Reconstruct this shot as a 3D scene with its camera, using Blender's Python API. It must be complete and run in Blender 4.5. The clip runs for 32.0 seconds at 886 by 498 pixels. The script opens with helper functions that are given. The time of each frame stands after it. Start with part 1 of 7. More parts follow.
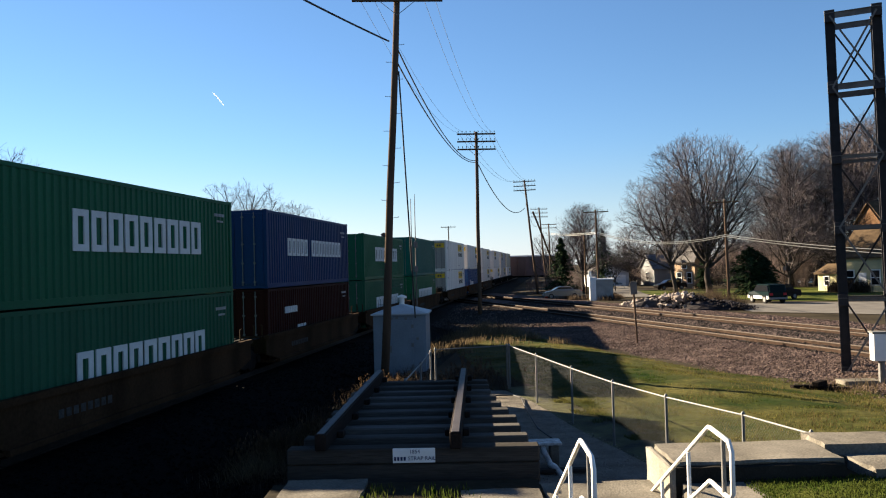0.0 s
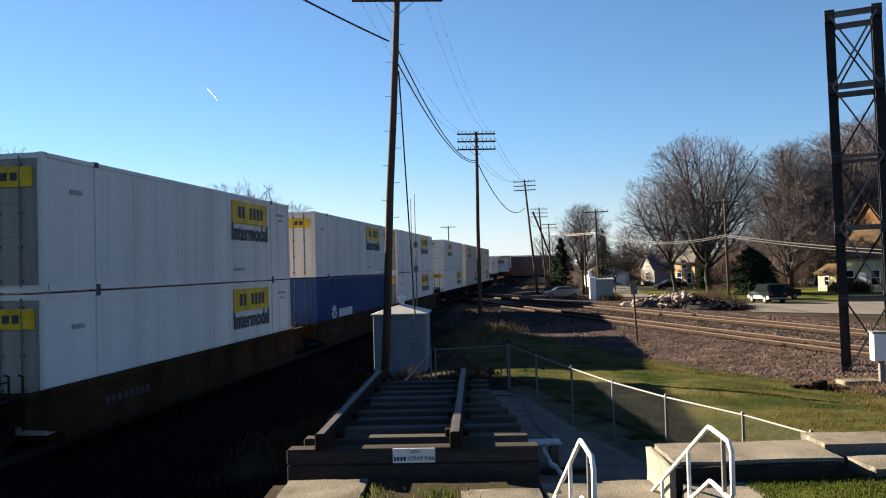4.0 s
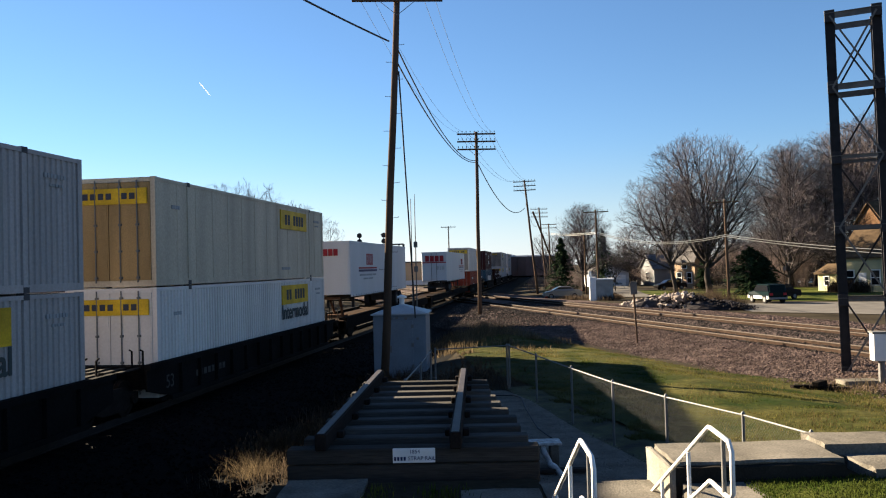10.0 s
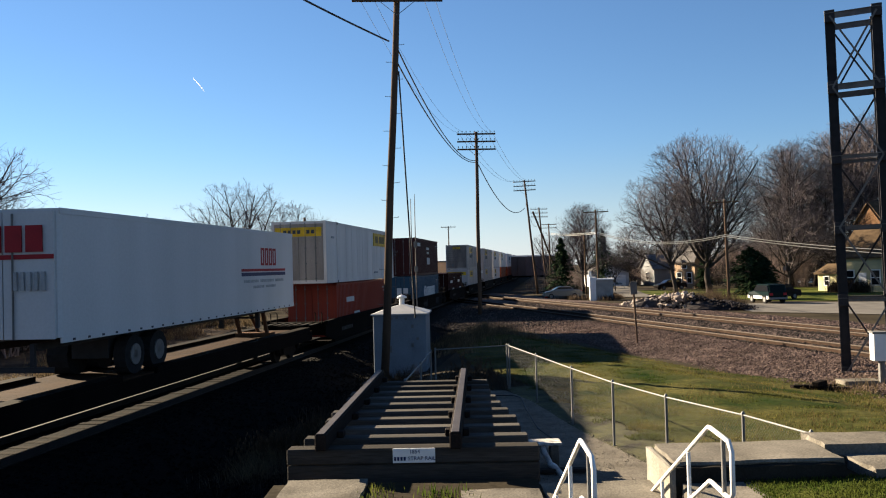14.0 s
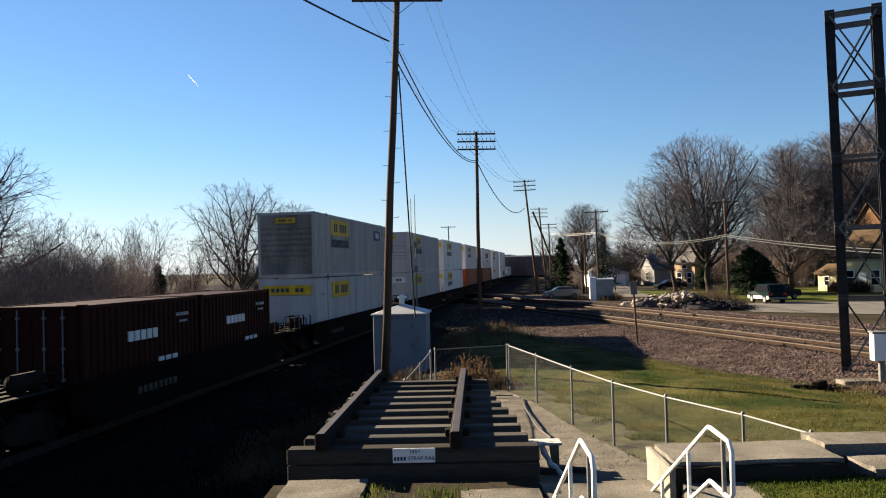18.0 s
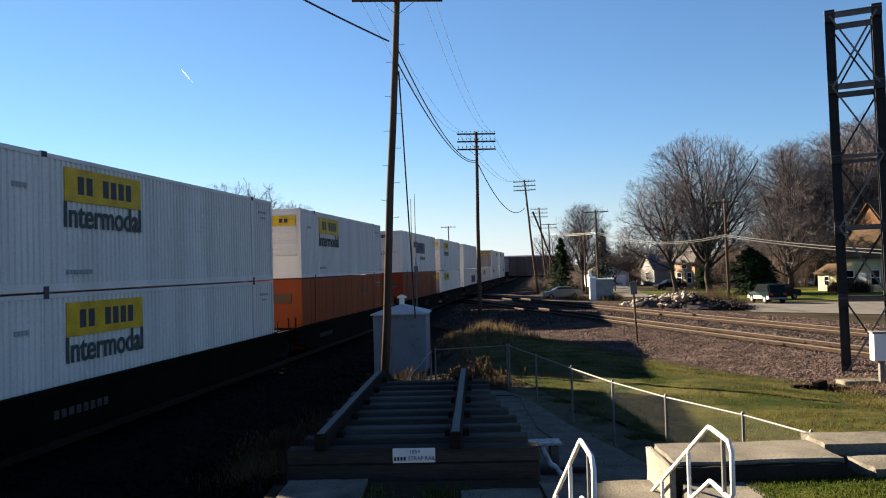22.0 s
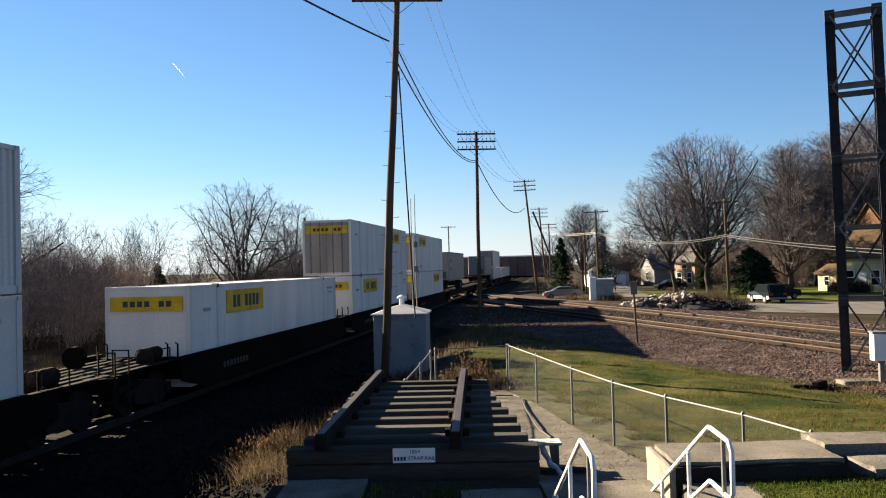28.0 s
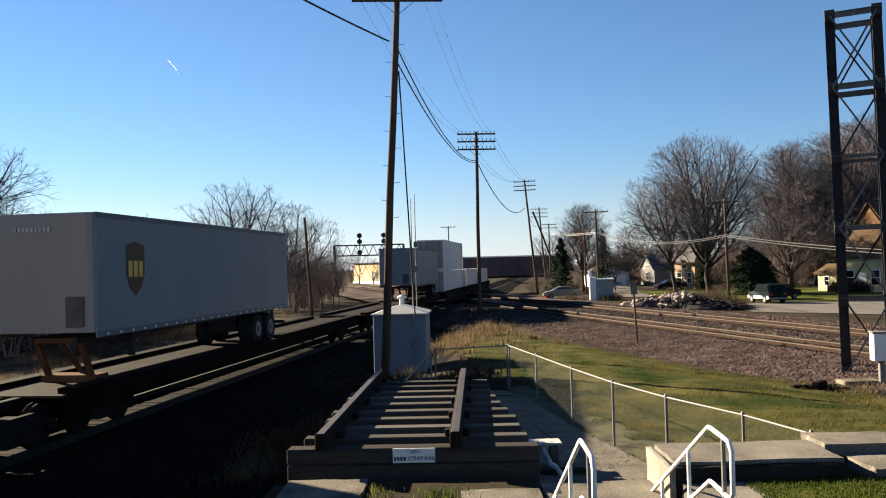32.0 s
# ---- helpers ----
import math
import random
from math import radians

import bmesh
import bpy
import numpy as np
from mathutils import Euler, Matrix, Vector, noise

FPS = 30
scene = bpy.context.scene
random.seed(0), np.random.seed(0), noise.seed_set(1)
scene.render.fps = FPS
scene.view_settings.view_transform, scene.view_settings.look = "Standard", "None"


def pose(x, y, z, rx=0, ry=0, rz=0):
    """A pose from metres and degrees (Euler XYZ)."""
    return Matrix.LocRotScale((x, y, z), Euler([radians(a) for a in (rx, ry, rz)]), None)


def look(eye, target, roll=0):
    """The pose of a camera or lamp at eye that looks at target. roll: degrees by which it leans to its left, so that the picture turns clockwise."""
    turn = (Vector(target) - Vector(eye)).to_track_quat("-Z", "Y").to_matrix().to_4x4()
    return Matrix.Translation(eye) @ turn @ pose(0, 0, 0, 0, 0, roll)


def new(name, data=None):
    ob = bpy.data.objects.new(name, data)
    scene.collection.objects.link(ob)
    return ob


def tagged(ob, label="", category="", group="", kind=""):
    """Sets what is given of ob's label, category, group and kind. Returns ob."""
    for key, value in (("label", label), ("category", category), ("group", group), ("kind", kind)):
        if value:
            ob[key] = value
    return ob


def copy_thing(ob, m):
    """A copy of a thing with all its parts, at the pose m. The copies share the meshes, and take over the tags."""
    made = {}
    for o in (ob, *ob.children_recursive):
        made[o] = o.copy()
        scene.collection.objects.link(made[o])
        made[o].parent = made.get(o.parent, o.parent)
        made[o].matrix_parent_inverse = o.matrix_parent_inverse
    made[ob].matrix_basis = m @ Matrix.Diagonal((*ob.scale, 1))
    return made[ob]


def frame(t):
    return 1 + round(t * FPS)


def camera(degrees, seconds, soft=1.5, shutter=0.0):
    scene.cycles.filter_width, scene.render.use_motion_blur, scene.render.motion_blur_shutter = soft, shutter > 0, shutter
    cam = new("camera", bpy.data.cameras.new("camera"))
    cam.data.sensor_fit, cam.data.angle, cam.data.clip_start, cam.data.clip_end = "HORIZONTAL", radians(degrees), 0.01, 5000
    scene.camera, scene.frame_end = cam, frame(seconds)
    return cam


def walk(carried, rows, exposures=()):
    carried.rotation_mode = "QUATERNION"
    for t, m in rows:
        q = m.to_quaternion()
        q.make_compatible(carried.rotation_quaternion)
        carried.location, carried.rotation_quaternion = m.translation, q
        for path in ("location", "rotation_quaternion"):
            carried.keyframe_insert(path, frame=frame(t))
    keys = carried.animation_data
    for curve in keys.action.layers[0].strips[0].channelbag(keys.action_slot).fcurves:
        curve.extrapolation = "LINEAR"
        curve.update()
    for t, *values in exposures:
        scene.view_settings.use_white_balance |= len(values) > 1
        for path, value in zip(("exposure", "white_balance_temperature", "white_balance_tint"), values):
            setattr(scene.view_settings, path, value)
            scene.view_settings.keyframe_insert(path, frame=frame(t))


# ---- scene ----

# ---------------------------------------------------------------- camera
cam = camera(55.56, 32.0, soft=1.1)
EYE = (0.0, 0.0, 3.58)
VIEW = look(EYE, (0.0, 100.0, 3.58 + 100 * math.tan(radians(1.2155))), -1.47)
# the picture darkens a little whenever more bright sky shows behind the train
STOPS = ((0.0, 1.27), (6.0, 1.27), (11.0, 1.30), (11.9, 1.12), (14.2, 1.10), (17.0, 1.20), (18.0, 1.12), (19.0, 1.16), (20.0, 1.26), (27.0, 1.26), (28.3, 1.19), (29.0, 1.02), (30.0, 1.20), (31.0, 1.25), (32.0, 1.16))
walk(cam, [(0.0, VIEW), (32.0, VIEW)], [(t, e + 1.338) for t, e in STOPS])

# ---------------------------------------------------------------- light
SUN_AZ, SUN_EL = -53.5, 21.9          # degrees from +y (to the right), and up
world = bpy.data.worlds.new("world")
scene.world = world
world.use_nodes = True
wn = world.node_tree
sky = wn.nodes.new("ShaderNodeTexSky")
sky.sky_type = "NISHITA"
sky.sun_disc = False
sky.sun_elevation, sky.sun_rotation = radians(SUN_EL), radians(SUN_AZ)
sky.air_density, sky.dust_density, sky.ozone_density = 1.0, 0.0, 9.0
wn.nodes["Background"].inputs["Strength"].default_value = 0.05
balance = wn.nodes.new("ShaderNodeVectorMath")
balance.operation = "MULTIPLY"
balance.inputs[1].default_value = (0.80, 0.625, 0.52)
wn.links.new(sky.outputs["Color"], balance.inputs[0])
# pale haze that thickens towards the horizon
way, split = wn.nodes.new("ShaderNodeTexCoord"), wn.nodes.new("ShaderNodeSeparateXYZ")
wn.links.new(way.outputs["Generated"], split.inputs["Vector"])
low_ = wn.nodes.new("ShaderNodeMapRange")
low_.interpolation_type = "SMOOTHSTEP"
low_.inputs["From Min"].default_value, low_.inputs["From Max"].default_value = -0.02, 0.15
low_.inputs["To Min"].default_value, low_.inputs["To Max"].default_value = 0.62, 0.0
wn.links.new(split.outputs["Z"], low_.inputs["Value"])
grey = wn.nodes.new("ShaderNodeRGBToBW")
wn.links.new(balance.outputs["Vector"], grey.inputs["Color"])
pale = wn.nodes.new("ShaderNodeVectorMath")
pale.operation = "SCALE"
pale.inputs[0].default_value = (0.88, 1.0, 1.13)
wn.links.new(grey.outputs["Val"], pale.inputs["Scale"])
haze = wn.nodes.new("ShaderNodeMix")
haze.data_type = "VECTOR"
wn.links.new(low_.outputs["Result"], haze.inputs["Factor"])
wn.links.new(balance.outputs["Vector"], haze.inputs[4])
wn.links.new(pale.outputs["Vector"], haze.inputs[5])
wn.links.new(haze.outputs[1], wn.nodes["Background"].inputs["Color"])
sun = new("sun", bpy.data.lights.new("sun", "SUN"))
sun.data.energy, sun.data.angle, sun.data.color = 5.0, radians(0.53), (1.0, 0.82, 0.58)
_a, _e = radians(SUN_AZ), radians(SUN_EL)
SUN_DIR = Vector((math.sin(_a) * math.cos(_e), math.cos(_a) * math.cos(_e), math.sin(_e)))
sun.matrix_world = look(tuple(SUN_DIR * 200), (0, 0, 0))

# ---------------------------------------------------------------- materials
MATS = {}


def mat(name, base, rough=0.7, var=0.25, scale=6.0, fine=60.0, bump=0.2, metal=0.0, tint=None, island=0.0, obj=0.0, spec=0.2, streak=0.0, grain=None):
    """A procedural surface: base colour varied by a coarse and a fine noise, with relief."""
    if name in MATS:
        return MATS[name]
    m = bpy.data.materials.new(name)
    MATS[name] = m
    m.use_nodes = True
    nt = m.node_tree
    n, l = nt.nodes, nt.links
    b = n["Principled BSDF"]
    b.inputs["Roughness"].default_value = rough
    b.inputs["Metallic"].default_value = metal
    b.inputs["Specular IOR Level"].default_value = spec if rough < 0.84 else 0.03
    co = n.new("ShaderNodeTexCoord")
    out = co.outputs["Object"]
    if streak or grain:
        mp = n.new("ShaderNodeMapping")
        mp.inputs["Scale"].default_value = grain or (1, 1, streak)
        l.new(out, mp.inputs["Vector"])
        out = mp.outputs["Vector"]
    big, small = n.new("ShaderNodeTexNoise"), n.new("ShaderNodeTexNoise")
    big.inputs["Scale"].default_value, big.inputs["Detail"].default_value = scale, 4
    small.inputs["Scale"].default_value, small.inputs["Detail"].default_value = fine, 3
    l.new(out, big.inputs["Vector"])
    l.new(out if grain else co.outputs["Object"], small.inputs["Vector"])
    ramp = n.new("ShaderNodeValToRGB")
    dark = tuple(c * (1 - var) for c in base)
    light = tuple(min(1, c * (1 + var)) for c in (tint or base))
    ramp.color_ramp.elements[0].position, ramp.color_ramp.elements[0].color = 0.3, (*dark, 1)
    ramp.color_ramp.elements[1].position, ramp.color_ramp.elements[1].color = 0.7, (*light, 1)
    l.new(big.outputs["Fac"], ramp.inputs["Fac"])
    mr = n.new("ShaderNodeMapRange")
    mr.inputs["From Min"].default_value, mr.inputs["From Max"].default_value = 0.25, 0.75
    mr.inputs["To Min"].default_value, mr.inputs["To Max"].default_value = 1 - var * 0.7, 1 + var * 0.7
    l.new(small.outputs["Fac"], mr.inputs["Value"])
    value = mr.outputs["Result"]
    for amount, node, socket in ((island, "ShaderNodeNewGeometry", "Random Per Island"), (obj, "ShaderNodeObjectInfo", "Random")):
        if amount:
            g = n.new(node)
            r2 = n.new("ShaderNodeMapRange")
            r2.inputs["To Min"].default_value, r2.inputs["To Max"].default_value = 1 - amount, 1 + amount
            l.new(g.outputs[socket], r2.inputs["Value"])
            mm = n.new("ShaderNodeMath")
            mm.operation = "MULTIPLY"
            l.new(value, mm.inputs[0])
            l.new(r2.outputs["Result"], mm.inputs[1])
            value = mm.outputs["Value"]
    mul = n.new("ShaderNodeVectorMath")
    mul.operation = "SCALE"
    l.new(ramp.outputs["Color"], mul.inputs[0])
    l.new(value, mul.inputs["Scale"])
    l.new(mul.outputs["Vector"], b.inputs["Base Color"])
    if bump:
        bp = n.new("ShaderNodeBump")
        bp.inputs["Strength"].default_value, bp.inputs["Distance"].default_value = bump, 0.02
        l.new(small.outputs["Fac"], bp.inputs["Height"])
        l.new(bp.outputs["Normal"], b.inputs["Normal"])
    return m


BALLAST = mat("ballast", (0.09074, 0.06717, 0.06112), 0.95, 0.35, 1.2, 22, 0.9, island=0.45)
# main-track ballast: the train's shade is put into a near-black colour
BALLAST_SHADED = mat("shaded_ballast", (0.004785, 0.004565, 0.004675), 0.95, 0.35, 1.2, 18, 0.9, island=0.4)
EARTH = mat("earth", (0.02853, 0.02356, 0.01596), 0.95, 0.4, 0.25, 9, 0.6)
PATH = mat("limestone_path", (0.1201, 0.1087, 0.09222), 0.95, 0.3, 2.5, 40, 0.9)
GRASS = mat("grass", (0.015, 0.036, 0.006), 0.9, 0.5, 0.55, 7, 0.8, tint=(0.042, 0.038, 0.012), island=0.35)
GREEN = mat("green_grass", (0.0238, 0.0476, 0.0085), 0.9, 0.4, 0.8, 14, 0.5, tint=(0.0493, 0.051, 0.0119), island=0.35)
DRY = mat("dry_grass", (0.09866, 0.07403, 0.0444), 0.95, 0.35, 1.5, 20, 0.2, island=0.4)
RUSSET = mat("russet_weeds", (0.05145, 0.03858, 0.02807), 0.95, 0.4, 2, 20, 0.2, island=0.4)
BARK = mat("bark", (0.04002, 0.0348, 0.03306), 0.95, 0.3, 2, 30, 0.6)
TWIG = mat("twigs", (0.1081, 0.095, 0.1008), 0.95, 0.3, 0.3, 6, 0.0, island=0.25)
BRUSHWOOD = mat("brushwood", (0.174, 0.1375, 0.1261), 0.95, 0.35, 0.3, 6, 0.0, island=0.35)
CONIFER = mat("conifer", (0.01827, 0.0348, 0.01653), 0.9, 0.4, 1, 12, 0.2, island=0.4)
POLEWOOD = mat("pole_wood", (0.0723, 0.0493, 0.0357), 0.9, 0.3, 3, 40, 0.4, streak=0.08)
TIE = mat("weathered_tie", (0.05554, 0.05262, 0.04911), 0.92, 0.4, 5, 70, 0.3, obj=0.2, grain=(0.06, 1.0, 1.0))
# darker copy of the tie for the front timber's shade, and the foot board
TIE_DIM = mat("dim_timber", (0.03398, 0.03124, 0.0285), 0.92, 0.4, 5, 70, 0.4, grain=(0.06, 1.0, 1.0))
TIE_DARK = mat("creosote_tie", (0.0098, 0.0078, 0.0066), 0.92, 0.3, 3, 30, 0.5)
STRINGER = mat("stringer_timber", (0.0135, 0.0108, 0.0102), 0.85, 0.35, 4, 60, 0.3, grain=(1.0, 0.06, 1.0))
STEEL = mat("rail_steel", (0.06525, 0.05046, 0.04002), 0.7, 0.25, 4, 30, 0.1)
# dark rust and the shade below the rail head, in one colour
RAILWEB = mat("rusty_shaded_rail_web", (0.032, 0.021, 0.016), 0.9, 0.3, 4, 30, 0.2)
RUST = mat("rusty_steel", (0.072, 0.0383, 0.0225), 0.85, 0.3, 3, 30, 0.3)
CONCRETE = mat("concrete", (0.114, 0.105, 0.09), 0.92, 0.42, 1.6, 40, 0.4)
# aged concrete, darkened for the shaded front of the retaining wall
CONCRETE2 = mat("aged_shaded_concrete", (0.02061, 0.01893, 0.01647), 0.92, 0.38, 1.6, 50, 0.3)
WHITEPAINT = mat("white_paint", (0.6125, 0.6125, 0.6048), 0.45, 0.05, 5, 60, 0.05)
GALV = mat("galvanised_steel", (0.137, 0.1382, 0.1397), 0.68, 0.12, 6, 50, 0.1, metal=0.6)
MESHWIRE = mat("chain_link_wire", (0.06, 0.062, 0.064), 0.6, 0.1, 6, 50, 0.0, metal=0.4)
BLACK = mat("black_rubber", (0.016, 0.016, 0.018), 0.7, 0.2, 4, 30, 0.1)
CABLE = mat("black_cable", (0.02, 0.02, 0.023), 0.6, 0.1, 4, 30, 0.0)
WIRE = mat("line_wire", (0.16, 0.19, 0.23), 0.5, 0.1, 4, 30, 0.0)
SHEDPAINT = mat("shed_paint", (0.1309, 0.1577, 0.1904), 0.5, 0.12, 1.5, 20, 0.1)
SHEDROOF = mat("shed_roof", (0.3132, 0.3219, 0.3306), 0.5, 0.15, 1.5, 20, 0.1)
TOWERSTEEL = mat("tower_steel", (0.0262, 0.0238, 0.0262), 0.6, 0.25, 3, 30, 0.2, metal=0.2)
# paler copy of the tower steel, toned as on its lit side
GALV_LIT = mat("pale_lit_steel", (0.12, 0.108, 0.099), 0.6, 0.25, 3, 30, 0.2, metal=0.2)
GLASS_DARK = mat("dark_glass", (0.008, 0.009, 0.011), 0.12, 0.1, 2, 10, 0.0, spec=0.3)
STONE = mat("limestone_rock", (0.2544, 0.218, 0.1938), 0.92, 0.25, 3, 25, 0.5, island=0.3)
STONE_DARK = mat("dark_rubble", (0.02762, 0.025, 0.02631), 0.92, 0.3, 3, 25, 0.5, island=0.4)
ROAD = mat("street_surface", (0.1077, 0.1024, 0.09701), 0.92, 0.15, 0.6, 30, 0.3)

# grey ballast whose darker colour stands in for shade on the stones
BALLAST_GREY = mat("shade_grey_ballast", (0.03654, 0.03216, 0.03069), 0.95, 0.35, 1.2, 18, 0.9, island=0.4)


def thin(m, share=0.45):
    """Lets part of the light pass through, as thin grass blades do."""
    nt = m.node_tree
    b = nt.nodes["Principled BSDF"]
    tr, mix = nt.nodes.new("ShaderNodeBsdfTranslucent"), nt.nodes.new("ShaderNodeMixShader")
    mix.inputs["Fac"].default_value = share
    nt.links.new(b.inputs["Base Color"].links[0].from_socket, tr.inputs["Color"])
    nt.links.new(b.outputs["BSDF"], mix.inputs[1])
    nt.links.new(tr.outputs["BSDF"], mix.inputs[2])
    nt.links.new(mix.outputs["Shader"], nt.nodes["Material Output"].inputs["Surface"])
    return m


BLADE_Y = thin(mat("yellow_grass_blades", (0.026, 0.062, 0.009), 0.9, 0.4, 0.55, 9, 0.0, tint=(0.085, 0.07, 0.024), island=0.45))
BLADE_STRAW = thin(mat("straw_blades", (0.087, 0.06786, 0.02958), 0.9, 0.3, 0.8, 9, 0.0, island=0.4))
BLADE_G = thin(mat("green_grass_blades", (0.0357, 0.0697, 0.0102), 0.9, 0.3, 1.2, 14, 0.0, tint=(0.0595, 0.0629, 0.0153), island=0.35))
thin(DRY)
thin(RUSSET)

# ---------------------------------------------------------------- mesh helpers
def box(bm, x0, x1, y0, y1, z0, z1, m=None, shear=0.0):
    v = [Vector(p) for p in ((x0, y0, z0), (x1, y0, z0), (x1, y1, z0), (x0, y1, z0), (x0, y0, z1), (x1, y0, z1), (x1, y1, z1), (x0, y1, z1))]
    if m:
        v = [m @ p for p in v]
    v = [bm.verts.new(p) for p in v]
    for f in ((3, 2, 1, 0), (4, 5, 6, 7), (0, 1, 5, 4), (1, 2, 6, 5), (2, 3, 7, 6), (3, 0, 4, 7)):
        bm.faces.new([v[i] for i in f])
    return v


def bevel_box(bm, x0, x1, y0, y1, z0, z1, b=0.01, m=None):
    """A box with all its edges cut off at 45 degrees."""
    t = bmesh.new()
    box(t, x0, x1, y0, y1, z0, z1, m)
    bmesh.ops.bevel(t, geom=t.edges[:], offset=b, segments=1, affect="EDGES")
    me = bpy.data.meshes.new("tmp")
    t.to_mesh(me)
    t.free()
    bm.from_mesh(me)
    bpy.data.meshes.remove(me)


def tube(bm, pts, radii, n=8, cap=True):
    """A tube along points; radii is one number or one for each point."""
    pts = [Vector(p) for p in pts]
    if not hasattr(radii, "__len__"):
        radii = [radii] * len(pts)
    rings = []
    side = None
    for i, p in enumerate(pts):
        d = (pts[min(i + 1, len(pts) - 1)] - pts[max(i - 1, 0)]).normalized()
        if side is None:
            side = d.orthogonal().normalized()
        side = (side - d * side.dot(d))
        side = side.normalized() if side.length > 1e-6 else d.orthogonal().normalized()
        up = d.cross(side)
        rings.append([bm.verts.new(p + (side * math.cos(2 * math.pi * k / n) + up * math.sin(2 * math.pi * k / n)) * radii[i]) for k in range(n)])
    for a, b in zip(rings, rings[1:]):
        for k in range(n):
            bm.faces.new((a[k], a[(k + 1) % n], b[(k + 1) % n], b[k]))
    if cap:
        bm.faces.new(rings[0][::-1])
        bm.faces.new(rings[-1])


def poly(bm, pts, z0, z1, m=None):
    """An upright prism over the outline pts (counter-clockwise)."""
    a = [bm.verts.new(m @ Vector((x, y, z0)) if m else (x, y, z0)) for x, y in pts]
    b = [bm.verts.new(m @ Vector((x, y, z1)) if m else (x, y, z1)) for x, y in pts]
    bm.faces.new(a[::-1])
    bm.faces.new(b)
    for i in range(len(pts)):
        j = (i + 1) % len(pts)
        bm.faces.new((a[i], a[j], b[j], b[i]))


def mesh_of(name, bm, material, smooth=False):
    me = bpy.data.meshes.new(name)
    bm.normal_update()
    bm.to_mesh(me)
    bm.free()
    me.materials.append(material)
    if smooth:
        me.shade_smooth()
    return me


def part(name, bm, material, parent=None, label="", smooth=False, m=None):
    ob = new(name, mesh_of(name, bm, material, smooth))
    if parent:
        ob.parent = parent
    if m is not None:
        ob.matrix_basis = m
    return tagged(ob, label)


def thing(name, label, category, m=None, group="", kind=""):
    ob = new(name)
    ob.empty_display_size = 0.3
    if m is not None:
        ob.matrix_basis = m
    return tagged(ob, label, category, group, kind)


def boxes(name, items, material, parent, label="", bevel=0.0):
    bm = bmesh.new()
    for it in items:
        if bevel:
            bevel_box(bm, *it, bevel)
        else:
            box(bm, *it)
    return part(name, bm, material, parent, label)


def writing(name, text, size, material, parent, m, depth=0.004, bold=0.0):
    """Letters of the built-in font as a mesh."""
    cu = bpy.data.curves.new(name, "FONT")
    cu.body, cu.size, cu.extrude, cu.align_x, cu.align_y = text, size, depth, "CENTER", "CENTER"
    cu.offset = bold
    tmp = bpy.data.objects.new(name, cu)
    me = bpy.data.meshes.new_from_object(tmp)
    bpy.data.objects.remove(tmp)
    me.materials.clear()
    me.materials.append(material)
    ob = new(name, me)
    ob.parent = parent
    ob.matrix_basis = m
    return ob


rnd = random.Random(7)

# ---------------------------------------------------------------- the line of the main track
AL = radians(7.555)
DIR = Vector((math.sin(AL), math.cos(AL), 0))
NRM = Vector((-math.cos(AL), math.sin(AL), 0))
TRACK = 11.71                          # distance of the track's middle
SPEED = 16.183


def on_track(s, off=0.0, z=0.0):
    """A place along the main track; off: metres to the side away from the camera."""
    return NRM * (TRACK + off) + DIR * s + Vector((0, 0, z))


def train_pose(s):
    return Matrix.Translation(on_track(s)) @ pose(0, 0, 0, 0, 0, 90 - 7.555)


# the two tracks that cross it
CN = Vector((0.971, 0.239, 0)).normalized()
CD = Vector((-0.239, 0.971, 0)).normalized()
CROSS = (23.45, 29.0)


def on_cross(n, d, z=0.0):
    return CN * n + CD * d + Vector((0, 0, z))


# ---------------------------------------------------------------- ground
def smooth(a, b, x):
    t = min(1, max(0, (x - a) / (b - a)))
    return t * t * (3 - 2 * t)


def ground_z(x, y):
    """Height of the open ground."""
    s = x * DIR.x + y * DIR.y
    off = TRACK - (x * NRM.x + y * NRM.y)             # metres to the camera's side of the main track
    n = x * CN.x + y * CN.y
    z = -0.05
    z -= 0.75 * smooth(8.5, 4.5, off)                 # falls to the foot of the main ballast
    z -= 0.35 * smooth(13.0, 17.0, n)
    z += 0.03 * noise.noise(Vector((x * 0.35, y * 0.35, 0)))
    far = smooth(60, 200, math.hypot(x, y))
    z = z * (1 - far) + -0.75 * far
    return z


def axis(fine0, fine1, step, out):
    a = list(np.arange(fine0, fine1 + 0.001, step))
    d, hi, lo = step, fine1, fine0
    up, down = [], []
    while hi < out:
        d *= 1.35
        hi += d
        up.append(hi)
    d = step
    while lo > -out:
        d *= 1.35
        lo -= d
        down.append(lo)
    return down[::-1] + a + up


def build_ground():
    xs, ys = axis(-14, 22, 0.6, 3000), axis(4, 64, 0.8, 3000)
    verts = [(x, y, ground_z(x, y)) for y in ys for x in xs]
    nx = len(xs)
    faces = [(j * nx + i, j * nx + i + 1, (j + 1) * nx + i + 1, (j + 1) * nx + i) for j in range(len(ys) - 1) for i in range(nx - 1)]
    me = bpy.data.meshes.new("ground")
    me.from_pydata(verts, [], faces)
    me.materials.append(EARTH)
    me.shade_smooth()
    tagged(new("ground", me), "bare brown earth with thin winter grass", "ground", kind="structure")


build_ground()


